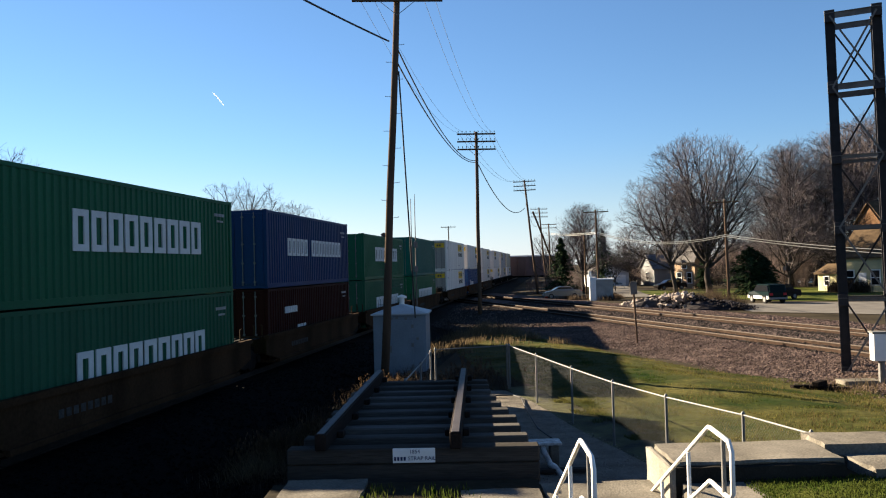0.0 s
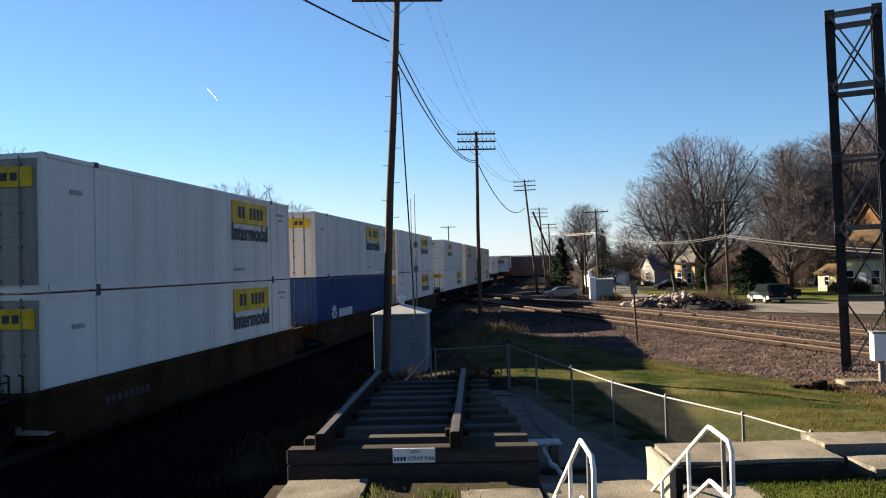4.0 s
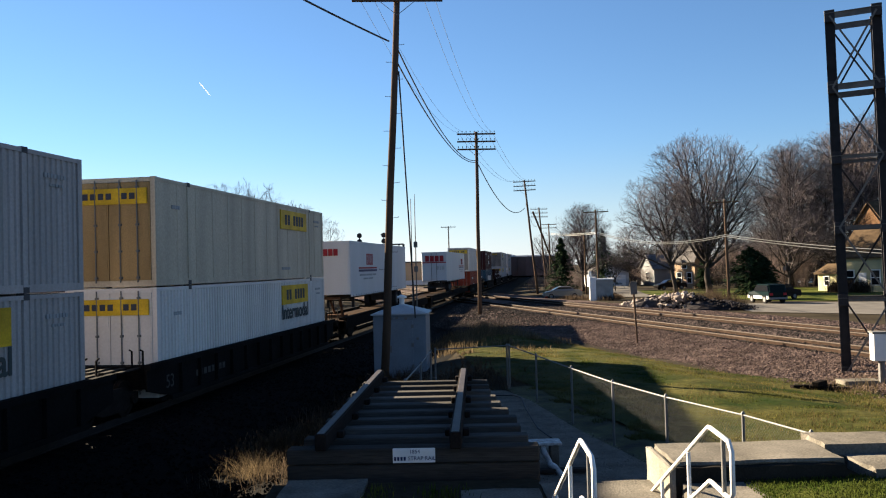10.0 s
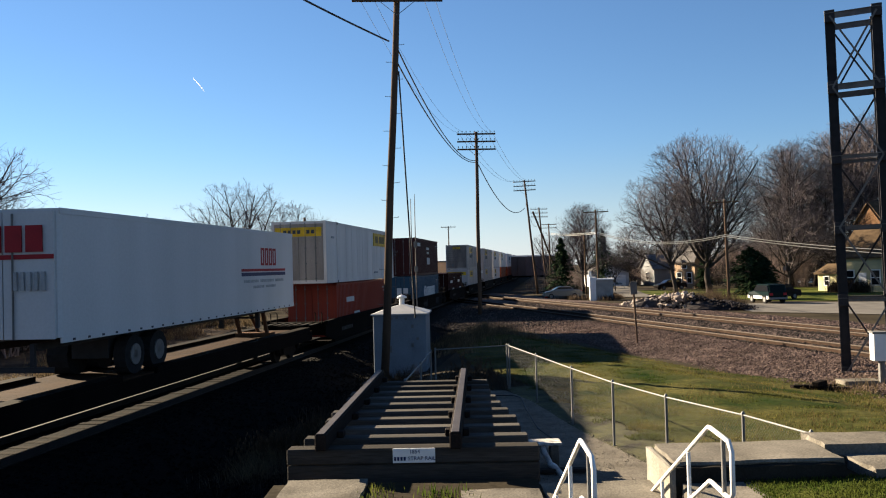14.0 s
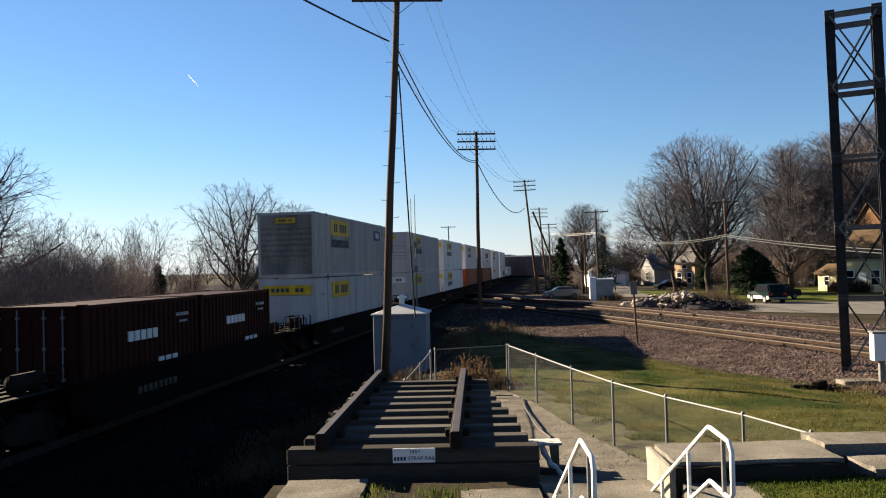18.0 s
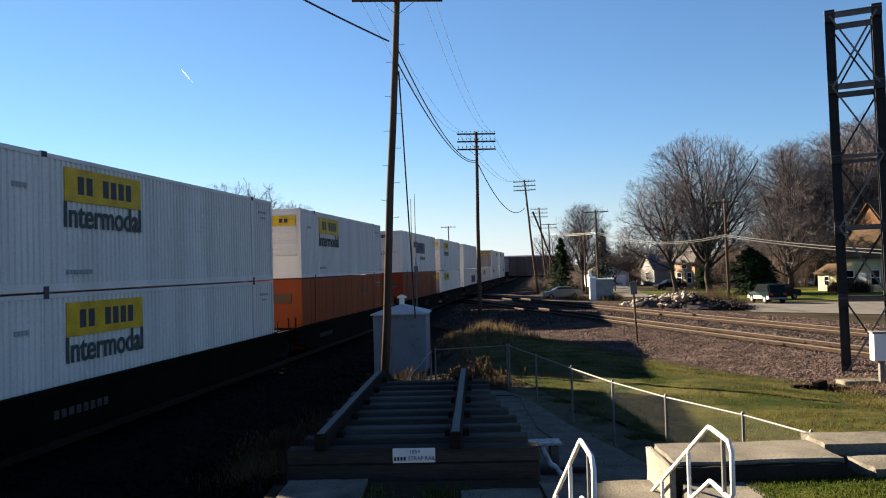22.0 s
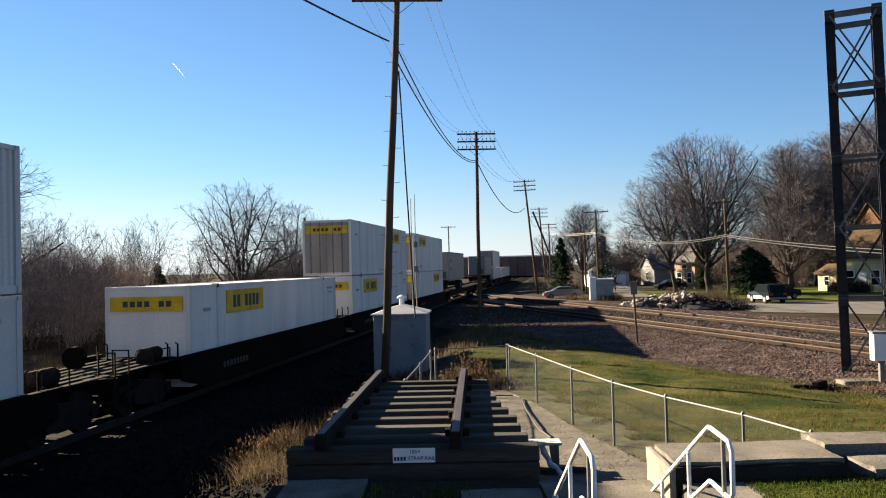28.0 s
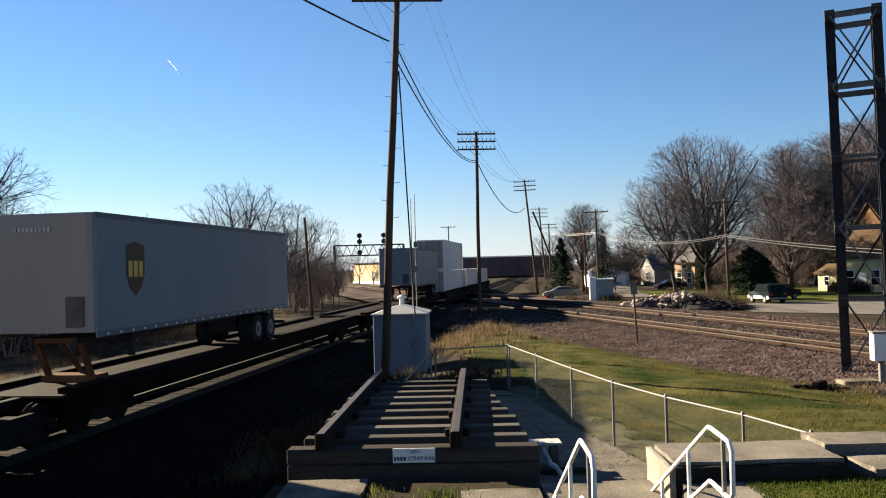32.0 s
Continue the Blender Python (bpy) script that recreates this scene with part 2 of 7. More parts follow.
def sheet(name, outline, z, material, label, category, step=0.6, lift=0.02, tuft=0.0):
    """A thin sheet of ground cover over an outline, following the ground."""
    xs = [p[0] for p in outline]
    ys = [p[1] for p in outline]

    def inside(x, y):
        c = False
        for (x0, y0), (x1, y1) in zip(outline, outline[1:] + outline[:1]):
            if (y0 > y) != (y1 > y) and x < (x1 - x0) * (y - y0) / (y1 - y0) + x0:
                c = not c
        return c
    bm = bmesh.new()
    bm.faces.new([bm.verts.new((x, y, 0)) for x, y in outline])
    for lo, hi, axis_ in ((min(xs), max(xs), Vector((1, 0, 0))), (min(ys), max(ys), Vector((0, 1, 0)))):
        k = lo + step
        while k < hi:
            bmesh.ops.bisect_plane(bm, geom=bm.verts[:] + bm.edges[:] + bm.faces[:], plane_co=axis_ * k, plane_no=axis_)
            k += step
    bmesh.ops.triangulate(bm, faces=[f for f in bm.faces if len(f.verts) > 4])
    for v in bm.verts:
        x, y = v.co.x, v.co.y
        v.co.z = (ground_z(x, y) if z is None else z) + lift + tuft * max(-0.2, noise.noise(Vector((x * 1.7, y * 1.7, 5))) + 0.5 * noise.noise(Vector((x * 4.1, y * 4.1, 2))))
    bmesh.ops.recalc_face_normals(bm, faces=bm.faces[:])
    if sum(f.normal.z for f in bm.faces) < 0:
        bmesh.ops.reverse_faces(bm, faces=bm.faces[:])
    ob = part(name, bm, material, smooth=True)
    return tagged(ob, label, category, kind="structure"), inside


def bed(name, place, s0, s1, half, z0, z1, material, label, foot=1.5, n=60):
    """A long ballast bed with sloping shoulders along a track."""
    bm = bmesh.new()
    rows = []
    for k in range(n + 1):
        s = s0 + (s1 - s0) * k / n
        rows.append([bm.verts.new(place(s, o, z)) for o, z in ((-half - foot, z0), (-half, z1), (half, z1), (half + foot, z0))])
    for a, b in zip(rows, rows[1:]):
        for i in range(3):
            f = bm.faces.new((a[i], a[i + 1], b[i + 1], b[i]))
    bmesh.ops.recalc_face_normals(bm, faces=bm.faces[:])
    if bm.faces and sum(f.normal.z for f in bm.faces) < 0:
        bmesh.ops.reverse_faces(bm, faces=bm.faces[:])
    ob = part(name, bm, material)
    return tagged(ob, label, "ballast bed", kind="structure")


def rail_profile(bm, pa, pb, side, lift, layers=((0.058, 0.0, 0.025), (0.012, 0.025, 0.13))):
    """A stretch of rail from pa to pb: half widths and heights of its foot and web, or of its head."""
    for w, a, b in layers:
        for o0, o1 in ((-w, w),):
            v = []
            for p in (pa, pb):
                for o, z in ((o0, a), (o1, a), (o1, b), (o0, b)):
                    q = p + side * o
                    v.append(bm.verts.new((q.x, q.y, lift + z)))
            for f in ((0, 1, 2, 3), (7, 6, 5, 4), (0, 4, 5, 1), (1, 5, 6, 2), (2, 6, 7, 3), (3, 7, 4, 0)):
                bm.faces.new([v[i] for i in f])


def build_track(name, place, side, s0, s1, near0, near1, tie_mat, label, rail_mat=None):
    """Rails and ties of one railway track; ties of the near stretch are pieces of their own."""
    th = thing(name, label, "railway track", kind="structure")
    for o in (-0.7525, 0.7525):
        bm = bmesh.new()
        k = s0
        while k < s1:
            e = min(s1, k + 12)
            rail_profile(bm, place(k, o), place(e, o), side, -0.17)
            k = e
        rail = part("rail", bm, rail_mat or RAILWEB, th)
        bm = bmesh.new()
        k = s0
        while k < s1:
            e = min(s1, k + 12)
            rail_profile(bm, place(k, o), place(e, o), side, -0.17, ((0.036, 0.13, 0.17),))
            k = e
        part("rail_head", bm, rail_mat or STEEL, rail, "worn rail head")
    d = (place(1, 0) - place(0, 0)).normalized()
    turn = math.degrees(math.atan2(d.y, d.x))
    bm = bmesh.new()
    bevel_box(bm, -0.115, 0.115, -1.3, 1.3, -0.33, -0.165, 0.012)
    tie_me = mesh_of("tie", bm, tie_mat)
    rest = bmesh.new()
    r = random.Random(3)
    k = s0
    while k < s1:
        m = Matrix.Translation(place(k, 0) + Vector((0, 0, r.uniform(-0.012, 0.008)))) @ pose(0, 0, 0, 0, 0, turn + r.uniform(-1.2, 1.2))
        if near0 <= k <= near1:
            ob = new("tie", tie_me)
            ob.parent = th
            ob.matrix_basis = m
        else:
            box(rest, -0.115, 0.115, -1.3, 1.3, -0.33, -0.165, m)
        k += 0.56
    tagged(part("far_ties", rest, tie_mat, th), kind="stuff")
    return th

# ---------------------------------------------------------------- railway tracks
# rail colour darkened for the shade under the train
MAINRAIL = mat("shade_main_rail", (0.016, 0.013, 0.012), 0.8, 0.3, 4, 30, 0.1)
bed("ballast_bed_main", lambda s, o, z: on_track(s, -o, z), -60, 700, 2.2, -0.85, -0.175, BALLAST_SHADED, "crushed-stone ballast under the main track, darkened for shade", 1.9)
bed("ballast_bed_cross", lambda d, o, z: on_cross(26.2 + o, d, z), -60, 260, 5.6, -0.47, -0.18, BALLAST, "pinkish grey crushed-stone ballast under two crossing tracks", 5.0)
build_track("track_main", lambda s, o: on_track(s, o), NRM, -60, 640, 10, 120, TIE_DARK, "steel main-line track with dark wooden ties", MAINRAIL)
build_track("track_cross_1", lambda d, o: on_cross(CROSS[0] + o, d), CN, -60, 240, 24, 84, TIE_DARK, "steel track crossing the main line on dark ties")
build_track("track_cross_2", lambda d, o: on_cross(CROSS[1] + o, d), CN, -60, 240, 30, 90, TIE_DARK, "second steel track crossing the main line on dark ties")

# ---------------------------------------------------------------- the train
MOVING = []                                     # (thing, distance of its front end along the track at the start)
LOGO_Y = mat("yellow_panel", (0.46, 0.29, 0.012), 0.5, 0.25, 2, 30, 0.05)
LOGO_DK = mat("dark_lettering", (0.03, 0.035, 0.05), 0.6, 0.1, 2, 30, 0.0)
LOGO_GR = mat("grey_green_lettering", (0.035, 0.048, 0.05), 0.6, 0.1, 2, 30, 0.0)
LOGO_W = mat("white_lettering", (0.48, 0.49, 0.49), 0.6, 0.1, 2, 30, 0.0)
LOGO_RED = mat("red_lettering", (0.24, 0.012, 0.018), 0.6, 0.1, 2, 30, 0.0)
LOGO_NAVY = mat("navy_panel", (0.0135, 0.0203, 0.072), 0.5, 0.1, 2, 30, 0.0)
LOGO_BROWN = mat("brown_shield", (0.06, 0.03, 0.015), 0.5, 0.1, 2, 30, 0.0)
LOGO_GOLD = mat("gold_lettering", (0.55, 0.33, 0.06), 0.5, 0.1, 2, 30, 0.0)
BOXPAINT = {
    "white": mat("white_container_paint", (0.505, 0.482, 0.465), 0.45, 0.11, 0.9, 16, 0.06, streak=0.12, spec=0.12, obj=0.06),
    "cream": mat("aged_white_container_paint", (0.30, 0.277, 0.258), 0.5, 0.22, 1.1, 16, 0.06, streak=0.1, spec=0.12),
    "beige": mat("yellowed_container_paint", (0.40, 0.345, 0.265), 0.5, 0.2, 1.1, 16, 0.06, streak=0.1, spec=0.12),
    "soiled": mat("soiled_white_container_paint", (0.325, 0.303, 0.298), 0.5, 0.16, 1.0, 16, 0.06, streak=0.12, spec=0.12),
    "green": mat("green_container_paint", (0.0055, 0.0736, 0.035), 0.5, 0.15, 0.7, 16, 0.06, streak=0.12, spec=0.12),
    "green2": mat("dull_green_container_paint", (0.009, 0.066, 0.036), 0.5, 0.15, 0.7, 16, 0.06, streak=0.12, spec=0.12),
    "teal": mat("teal_container_paint", (0.004, 0.072, 0.062), 0.5, 0.15, 0.7, 16, 0.06, streak=0.12, spec=0.12),
    "navy": mat("navy_container_paint", (0.003, 0.021, 0.078), 0.5, 0.15, 0.7, 16, 0.06, streak=0.12, spec=0.12),
    "brown": mat("red_brown_container_paint", (0.01944, 0.00459, 0.00351), 0.6, 0.2, 0.7, 16, 0.06, streak=0.12, spec=0.05),
    "maroon": mat("maroon_container_paint", (0.03105, 0.00645, 0.00705), 0.55, 0.15, 0.7, 16, 0.06, streak=0.12, spec=0.12),
    "blue": mat("blue_container_paint", (0.0072, 0.0378, 0.1224), 0.5, 0.12, 0.7, 16, 0.06, streak=0.12, spec=0.12),
    "sky": mat("light_blue_container_paint", (0.0194, 0.057, 0.0933), 0.5, 0.15, 0.7, 16, 0.06, streak=0.12, spec=0.12),
    "red": mat("red_container_paint", (0.1814, 0.0252, 0.0141), 0.5, 0.15, 0.7, 16, 0.06, streak=0.12, spec=0.12),
    "orange": mat("orange_container_paint", (0.18, 0.0319, 0.005832), 0.5, 0.12, 0.7, 16, 0.06, streak=0.12, spec=0.12),
    "rust": mat("faded_orange_container_paint", (0.1306, 0.0203, 0.005832), 0.55, 0.18, 0.7, 16, 0.06, streak=0.12, spec=0.12),
    "trailer": mat("white_trailer_paint", (0.4224, 0.4277, 0.4382), 0.45, 0.07, 0.7, 16, 0.04, streak=0.12, spec=0.12),
    "grey": mat("light_grey_trailer_paint", (0.153, 0.1591, 0.1683), 0.45, 0.06, 0.7, 16, 0.04, streak=0.12, spec=0.12),
}
GASKET = mat("container_seam", (0.05, 0.05, 0.055), 0.7, 0.2, 3, 30, 0.0)
WELL_BROWN = mat("brown_well_car_paint", (0.034, 0.0188, 0.01), 0.86, 0.35, 0.8, 14, 0.3, streak=0.2)
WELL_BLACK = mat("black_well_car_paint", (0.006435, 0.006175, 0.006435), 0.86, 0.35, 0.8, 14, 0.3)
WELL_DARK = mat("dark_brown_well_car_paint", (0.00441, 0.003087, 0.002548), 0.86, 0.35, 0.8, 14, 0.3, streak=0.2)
DECKWOOD = mat("wooden_car_deck", (0.0274, 0.01583, 0.009744), 0.85, 0.3, 1.5, 20, 0.3)
SILLMARK = mat("faded_sill_marks", (0.05, 0.047, 0.044), 0.85, 0.3, 6, 40, 0.0)
WALKWAY = mat("walkway_steel", (0.02475, 0.0234, 0.0225), 0.85, 0.3, 4, 30, 0.2)
WHEELSTEEL = mat("wheel_steel", (0.014, 0.0115, 0.0105), 0.88, 0.3, 3, 20, 0.2)


def corrugated(bm, x0, x1, y, z0, z1, out, pitch, depth, flat=False):
    """A vertical corrugated wall along x; out is +1 or -1."""
    n = max(2, int(round((x1 - x0) / pitch)))
    p = (x1 - x0) / n
    prof = []
    for k in range(n):
        a = x0 + k * p
        e = (0.03, 0.036, 0.994) if flat else (0.42, 0.54, 0.88)      # plates between narrow seam battens, or even waves
        prof += [(a, 0), (a + e[0] * p, 0), (a + e[1] * p, -depth), (a + e[2] * p, -depth)]
    prof.append((x1, 0))
    lo = [bm.verts.new((a, y + out * d, z0)) for a, d in prof]
    hi = [bm.verts.new((a, y + out * d, z1)) for a, d in prof]
    for i in range(len(prof) - 1):
        f = (lo[i], lo[i + 1], hi[i + 1], hi[i])
        bm.faces.new(f if out < 0 else f[::-1])


BODY = {}


def container_body(L, W, H, ribs):
    """Shared meshes: panels, frame and corner castings of one size of container."""
    key = (L, W, H, ribs)
    if key in BODY:
        return BODY[key]
    w = W / 2
    pitch, depth = {"deep": (0.28, 0.045), "fine": (0.2, 0.05), "flat": (1.22, 0.014)}[ribs]
    bm = bmesh.new()
    corrugated(bm, 0.12, L - 0.12, -w + 0.012, 0.14, H - 0.1, -1, pitch, depth, ribs == "flat")
    corrugated(bm, 0.12, L - 0.12, w - 0.012, 0.14, H - 0.1, 1, pitch, depth, ribs == "flat")
    box(bm, 0.06, L - 0.06, -w + 0.05, w - 0.05, 0.12, H - 0.03)
    panels = bm
    bm = bmesh.new()
    for x in (0.0, L - 0.16):
        for y in (-w, w - 0.13):
            box(bm, x, x + 0.16, y, y + 0.13, 0.0, H)
        box(bm, x, x + 0.14, -w + 0.1, w - 0.1, H - 0.13, H - 0.012)
        box(bm, x, x + 0.14, -w + 0.1, w - 0.1, 0.0, 0.15)
    for y in (-w, w - 0.07):
        box(bm, 0.12, L - 0.12, y, y + 0.07, H - 0.1, H - 0.008)
        box(bm, 0.12, L - 0.12, y, y + 0.07, 0.0, 0.16)
    if L > 15:                                      # lifting posts of the long boxes
        for x in (1.98, L - 2.14):
            for y in (-w - 0.006, w - 0.06):
                box(bm, x, x + 0.15, y, y + 0.066, 0.0, H)
    frame_ = bm
    cast = bmesh.new()
    box(cast, 0, 0.18, 0, 0.172, 0, 0.124)
    BODY[key] = (panels, frame_, cast)
    return BODY[key]


def shared(name, bm, cache, key, material):
    if (key, name, material.name) not in cache:
        cache[key, name, material.name] = mesh_of(name, bm.copy(), material)
    return cache[key, name, material.name]


MESHES = {}


def child(name, me, parent, label="", m=None):
    ob = new(name, me)
    ob.parent = parent
    if m is not None:
        ob.matrix_basis = m
    return tagged(ob, label)


def end_face(parent, W, H, kind, paint, x=-0.03):
    """The front end: hinged doors with lock rods, or a ribbed bulkhead."""
    w = W / 2
    if kind == "doors":
        for y0, y1 in ((-w + 0.13, -0.01), (0.01, w - 0.13)):
            bm = bmesh.new()
            box(bm, x + 0.0, x + 0.06, y0, y1, 0.16, H - 0.14)
            for z in (0.5, 1.15, 1.85):
                box(bm, x - 0.012, x, y0 + 0.04, y1 - 0.04, z, z + 0.42)
            d = part("door", bm, paint, parent)
            for f in (0.3, 0.72):
                y = y0 + (y1 - y0) * f
                bm = bmesh.new()
                tube(bm, [(x - 0.045, y, 0.1), (x - 0.045, y, H - 0.08)], 0.018, 6)
                for z in (0.2, 0.9, 1.6, H - 0.3):
                    box(bm, x - 0.06, x, y - 0.04, y + 0.04, z, z + 0.06)
                part("lock_rod", bm, GALV, d)
    else:
        bm = bmesh.new()
        z = 0.2
        ribs_at = []
        box(bm, x + 0.02, x + 0.06, -w + 0.13, w - 0.13, 0.15, H - 0.13)
        k = 0
        while z < H - 0.3:
            step = 0.24
            if kind == "ribbed" and 0.7 < z < H - 0.7:
                ribs_at.append(z)
            z += step
        fp = part("front_panel", bm, paint, parent)
        for z in ribs_at:
            a, b = -w + 0.17, w - 0.17
            rb = bmesh.new()
            v = [rb.verts.new(p) for p in ((x + 0.02, a, z), (x + 0.02, b, z), (x - 0.02, b, z + 0.06), (x - 0.02, a, z + 0.06), (x - 0.02, a, z + 0.14), (x - 0.02, b, z + 0.14), (x + 0.02, b, z + 0.2), (x + 0.02, a, z + 0.2))]
            for f in ((0, 3, 2, 1), (3, 4, 5, 2), (4, 7, 6, 5)):
                rb.faces.new([v[i] for i in f])
            part("rib", rb, paint, fp)
        bm = bmesh.new()
        bevel_box(bm, x - 0.03, x + 0.02, 0.35, 0.62, 0.28, 0.62, 0.01)
        part("vent_box", bm, GALV, parent)


def bars(parent, name, x0, x1, z0, z1, count, y, material, gap=0.22, m=None, skip=(), slant=0.0):
    """A row of plain blocks of the size of lettering on the near side (or, with m, elsewhere)."""
    bm = bmesh.new()
    p = (x1 - x0) / count
    for k in range(count):
        if k in skip:
            continue
        a, b = x0 + k * p, x0 + (k + 1 - gap) * p
        box(bm, a, b, y - 0.006, y + 0.03, z0, z1)
    return tagged(part(name, bm, material, parent, m=m), kind="stuff")


def letters(parent, x0, x1, z0, z1, count, y, material, skip=(), fill=0.8):
    """Plain hollow blocks of the size of large painted lettering, one part each."""
    p = (x1 - x0) / count
    bm = bmesh.new()
    w, t = p * fill, min(p * fill, z1 - z0) * 0.3
    for a, b, c, d in ((0, t, z0, z1), (w - t, w, z0, z1), (t, w - t, z0, z0 + t * 0.8), (t, w - t, z1 - t * 0.8, z1)):
        box(bm, a, b, -0.006, 0.03, c, d)
    me = mesh_of("letter_block", bm, material)
    for k in range(count):
        if k not in skip:
            child("letter_block", me, parent, m=Matrix.Translation((x0 + k * p, y, 0)))


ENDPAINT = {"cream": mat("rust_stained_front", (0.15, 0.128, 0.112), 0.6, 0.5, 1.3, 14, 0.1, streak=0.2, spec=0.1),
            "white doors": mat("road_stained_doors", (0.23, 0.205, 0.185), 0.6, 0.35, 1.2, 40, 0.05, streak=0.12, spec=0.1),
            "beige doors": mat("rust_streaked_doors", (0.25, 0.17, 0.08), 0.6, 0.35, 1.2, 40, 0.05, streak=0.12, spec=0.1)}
MARKS = mat("small_markings", (0.26, 0.27, 0.28), 0.7, 0.2, 4, 40, 0.0)


def container(A, z, L, H, colour, label, ribs="deep", end="doors", logo=None, category="shipping container", W=None):
    """One container whose front end is at A along the train, its floor at z above the rails."""
    W = W or (2.59 if L > 15 else 2.44)
    th = thing("shipping_container", label, category, group="containers on the train")
    paint = BOXPAINT[colour]
    pan, fr, ca = container_body(L, W, H, ribs)
    key = (L, W, H, ribs)
    child("shell", shared("shell", pan, MESHES, key, paint), th)
    child("frame", shared("frame", fr, MESHES, key, paint), th)
    cast_me = shared("corner_casting", ca, MESHES, "casting", GASKET if colour in ("white", "cream", "beige", "soiled") else paint)
    for cx in ((0.0, L - 0.18) if L < 15 else (1.96, L - 2.14)):
        for cy in (-W / 2 - 0.012, W / 2 - 0.16):
            for cz in (-0.012, H - 0.11):
                child("corner_casting", cast_me, th, m=Matrix.Translation((cx, cy, cz)))
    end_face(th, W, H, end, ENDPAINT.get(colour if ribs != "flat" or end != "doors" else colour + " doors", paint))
    y = -W / 2 - 0.004
    if logo:
        logo(th, L, H, y)
    # small stencilled marks near the ends, as plain bars
    bars(th, "stencil", L - 1.4, L - 0.6, H - 0.52, H - 0.43, 7, y, MARKS, 0.35)
    bars(th, "stencil", L - 1.2, L - 0.7, H - 0.70, H - 0.64, 5, y, MARKS, 0.35)
    MOVING.append((th, A, z))
    return th


def front_panel_logo(th, W, H, small=False, pale=False):
    """Yellow (or pale) name panel on the front end with dark plain blocks."""
    bm = bmesh.new()
    a, b, z0, z1 = (-0.45, 0.45, H - 0.5, H - 0.26) if small else (-1.1, 1.1, H - 0.72, H - 0.3)
    box(bm, -0.082, -0.04, a, b, z0, z1)
    p = part("name_panel", bm, LOGO_W if pale else LOGO_Y, th)
    bm = bmesh.new()
    n = 7
    q = (b - a) * 0.7 / n
    for k in range(n):
        if k == 2:
            continue
        y0 = a + (b - a) * 0.15 + k * q
        box(bm, -0.088, -0.04, y0, y0 + q * 0.7, z0 + (z1 - z0) * 0.3, z0 + (z1 - z0) * 0.7)
    tagged(part("lettering", bm, LOGO_DK, p), kind="stuff")


def yellow_name(pos="lead", word=True, end="big"):
    """Yellow side panel with dark blocks, and the word below it."""
    def f(th, L, H, y):
        x0 = 2.75 if pos == "lead" else L - 5.9
        x1 = x0 + 3.35
        z1 = H - 0.22
        bm = bmesh.new()
        box(bm, x0, x1, y - 0.012, y + 0.03, z1 - 0.74, z1)
        p = part("name_panel", bm, LOGO_Y, th)
        bars(p, "lettering", x0 + 0.5, x1 - 0.4, z1 - 0.57, z1 - 0.17, 7, y - 0.012, LOGO_DK, 0.3, skip=(2,))
        if word:
            writing("lettering", "Intermodal", 0.78, LOGO_GR, th, Matrix.Translation((x0 + 1.66, y - 0.008, z1 - 1.06)) @ pose(0, 0, 0, 90, 0, 0), bold=0.014)
        bars(th, "stencil", x0 + 0.1, x0 + 1.1, 0.35, 0.45, 8, y, MARKS, 0.3)
        bars(th, "stencil", 1.0, 1.5, H - 0.8, H - 0.7, 4, y, MARKS, 0.3)
        if end:
            front_panel_logo(th, 2.59, H, end == "small", end == "pale")
    return f


def nine_blocks(th, L, H, y):
    letters(th, 3.0, 9.85, H * 0.405, H * 0.73, 9, y, LOGO_W, fill=0.84)


def nine_blocks_low(th, L, H, y):
    letters(th, 3.1, 10.0, 0.55, 1.55, 9, y, LOGO_W, fill=0.84)


def long_row(th, L, H, y):
    letters(th, 2.5, 10.8, 1.22, 1.92, 15, y, LOGO_W, skip=(5,), fill=0.78)


def three_blocks(th, L, H, y):
    letters(th, 5.9, 7.4, 0.85, 1.4, 3, y, LOGO_W)
    bars(th, "lettering", 5.7, 7.2, 2.05, 2.25, 4, y, LOGO_W, 0.5)
    bars(th, "lettering", 5.9, 7.0, 1.7, 1.9, 3, y, LOGO_W, 0.5)
    bars(th, "stencil", 0.9, 2.5, H - 0.62, H - 0.36, 6, y, LOGO_W, 0.3)


def ring_mark(th, L, H, y):
    letters(th, 5.4, 9.9, 0.9, 1.65, 6, y, LOGO_W)
    bm = bmesh.new()
    tube(bm, [(4.5 + 0.5 * math.cos(a), y + 0.005, 1.25 + 0.45 * math.sin(a)) for a in np.linspace(0, 2 * math.pi, 20)], 0.06, 5)
    box(bm, 4.25, 4.4, y - 0.006, y + 0.03, 0.95, 1.5)
    box(bm, 4.6, 4.75, y - 0.006, y + 0.03, 0.95, 1.5)
    part("emblem", bm, LOGO_W, th)
    bars(th, "emblem", -0.6, 0.4, 1.15, 1.7, 2, 0, LOGO_W, 0.3, m=pose(-0.09, 0, 0, 0, 0, 90))


def redmarks(th, L, H, y):
    bars(th, "stencil", 2.0, 3.6, H - 1.0, H - 0.75, 5, y, LOGO_W, 0.25)
    bars(th, "lettering", 3.6, 4.8, 0.55, 1.05, 3, y, LOGO_W, 0.3)


def bluemark(th, L, H, y):
    bm = bmesh.new()
    for k in range(8):
        a = k * math.pi / 4
        box(bm, -0.09, 0.09, -0.006, 0.03, 0.16, 0.42, Matrix.Translation((3.0, y, 1.15)) @ pose(0, 0, 0, 0, math.degrees(a), 0))
    part("emblem", bm, LOGO_W, th)
    bars(th, "lettering", 3.9, 6.6, 0.95, 1.35, 9, y, LOGO_W, 0.35)


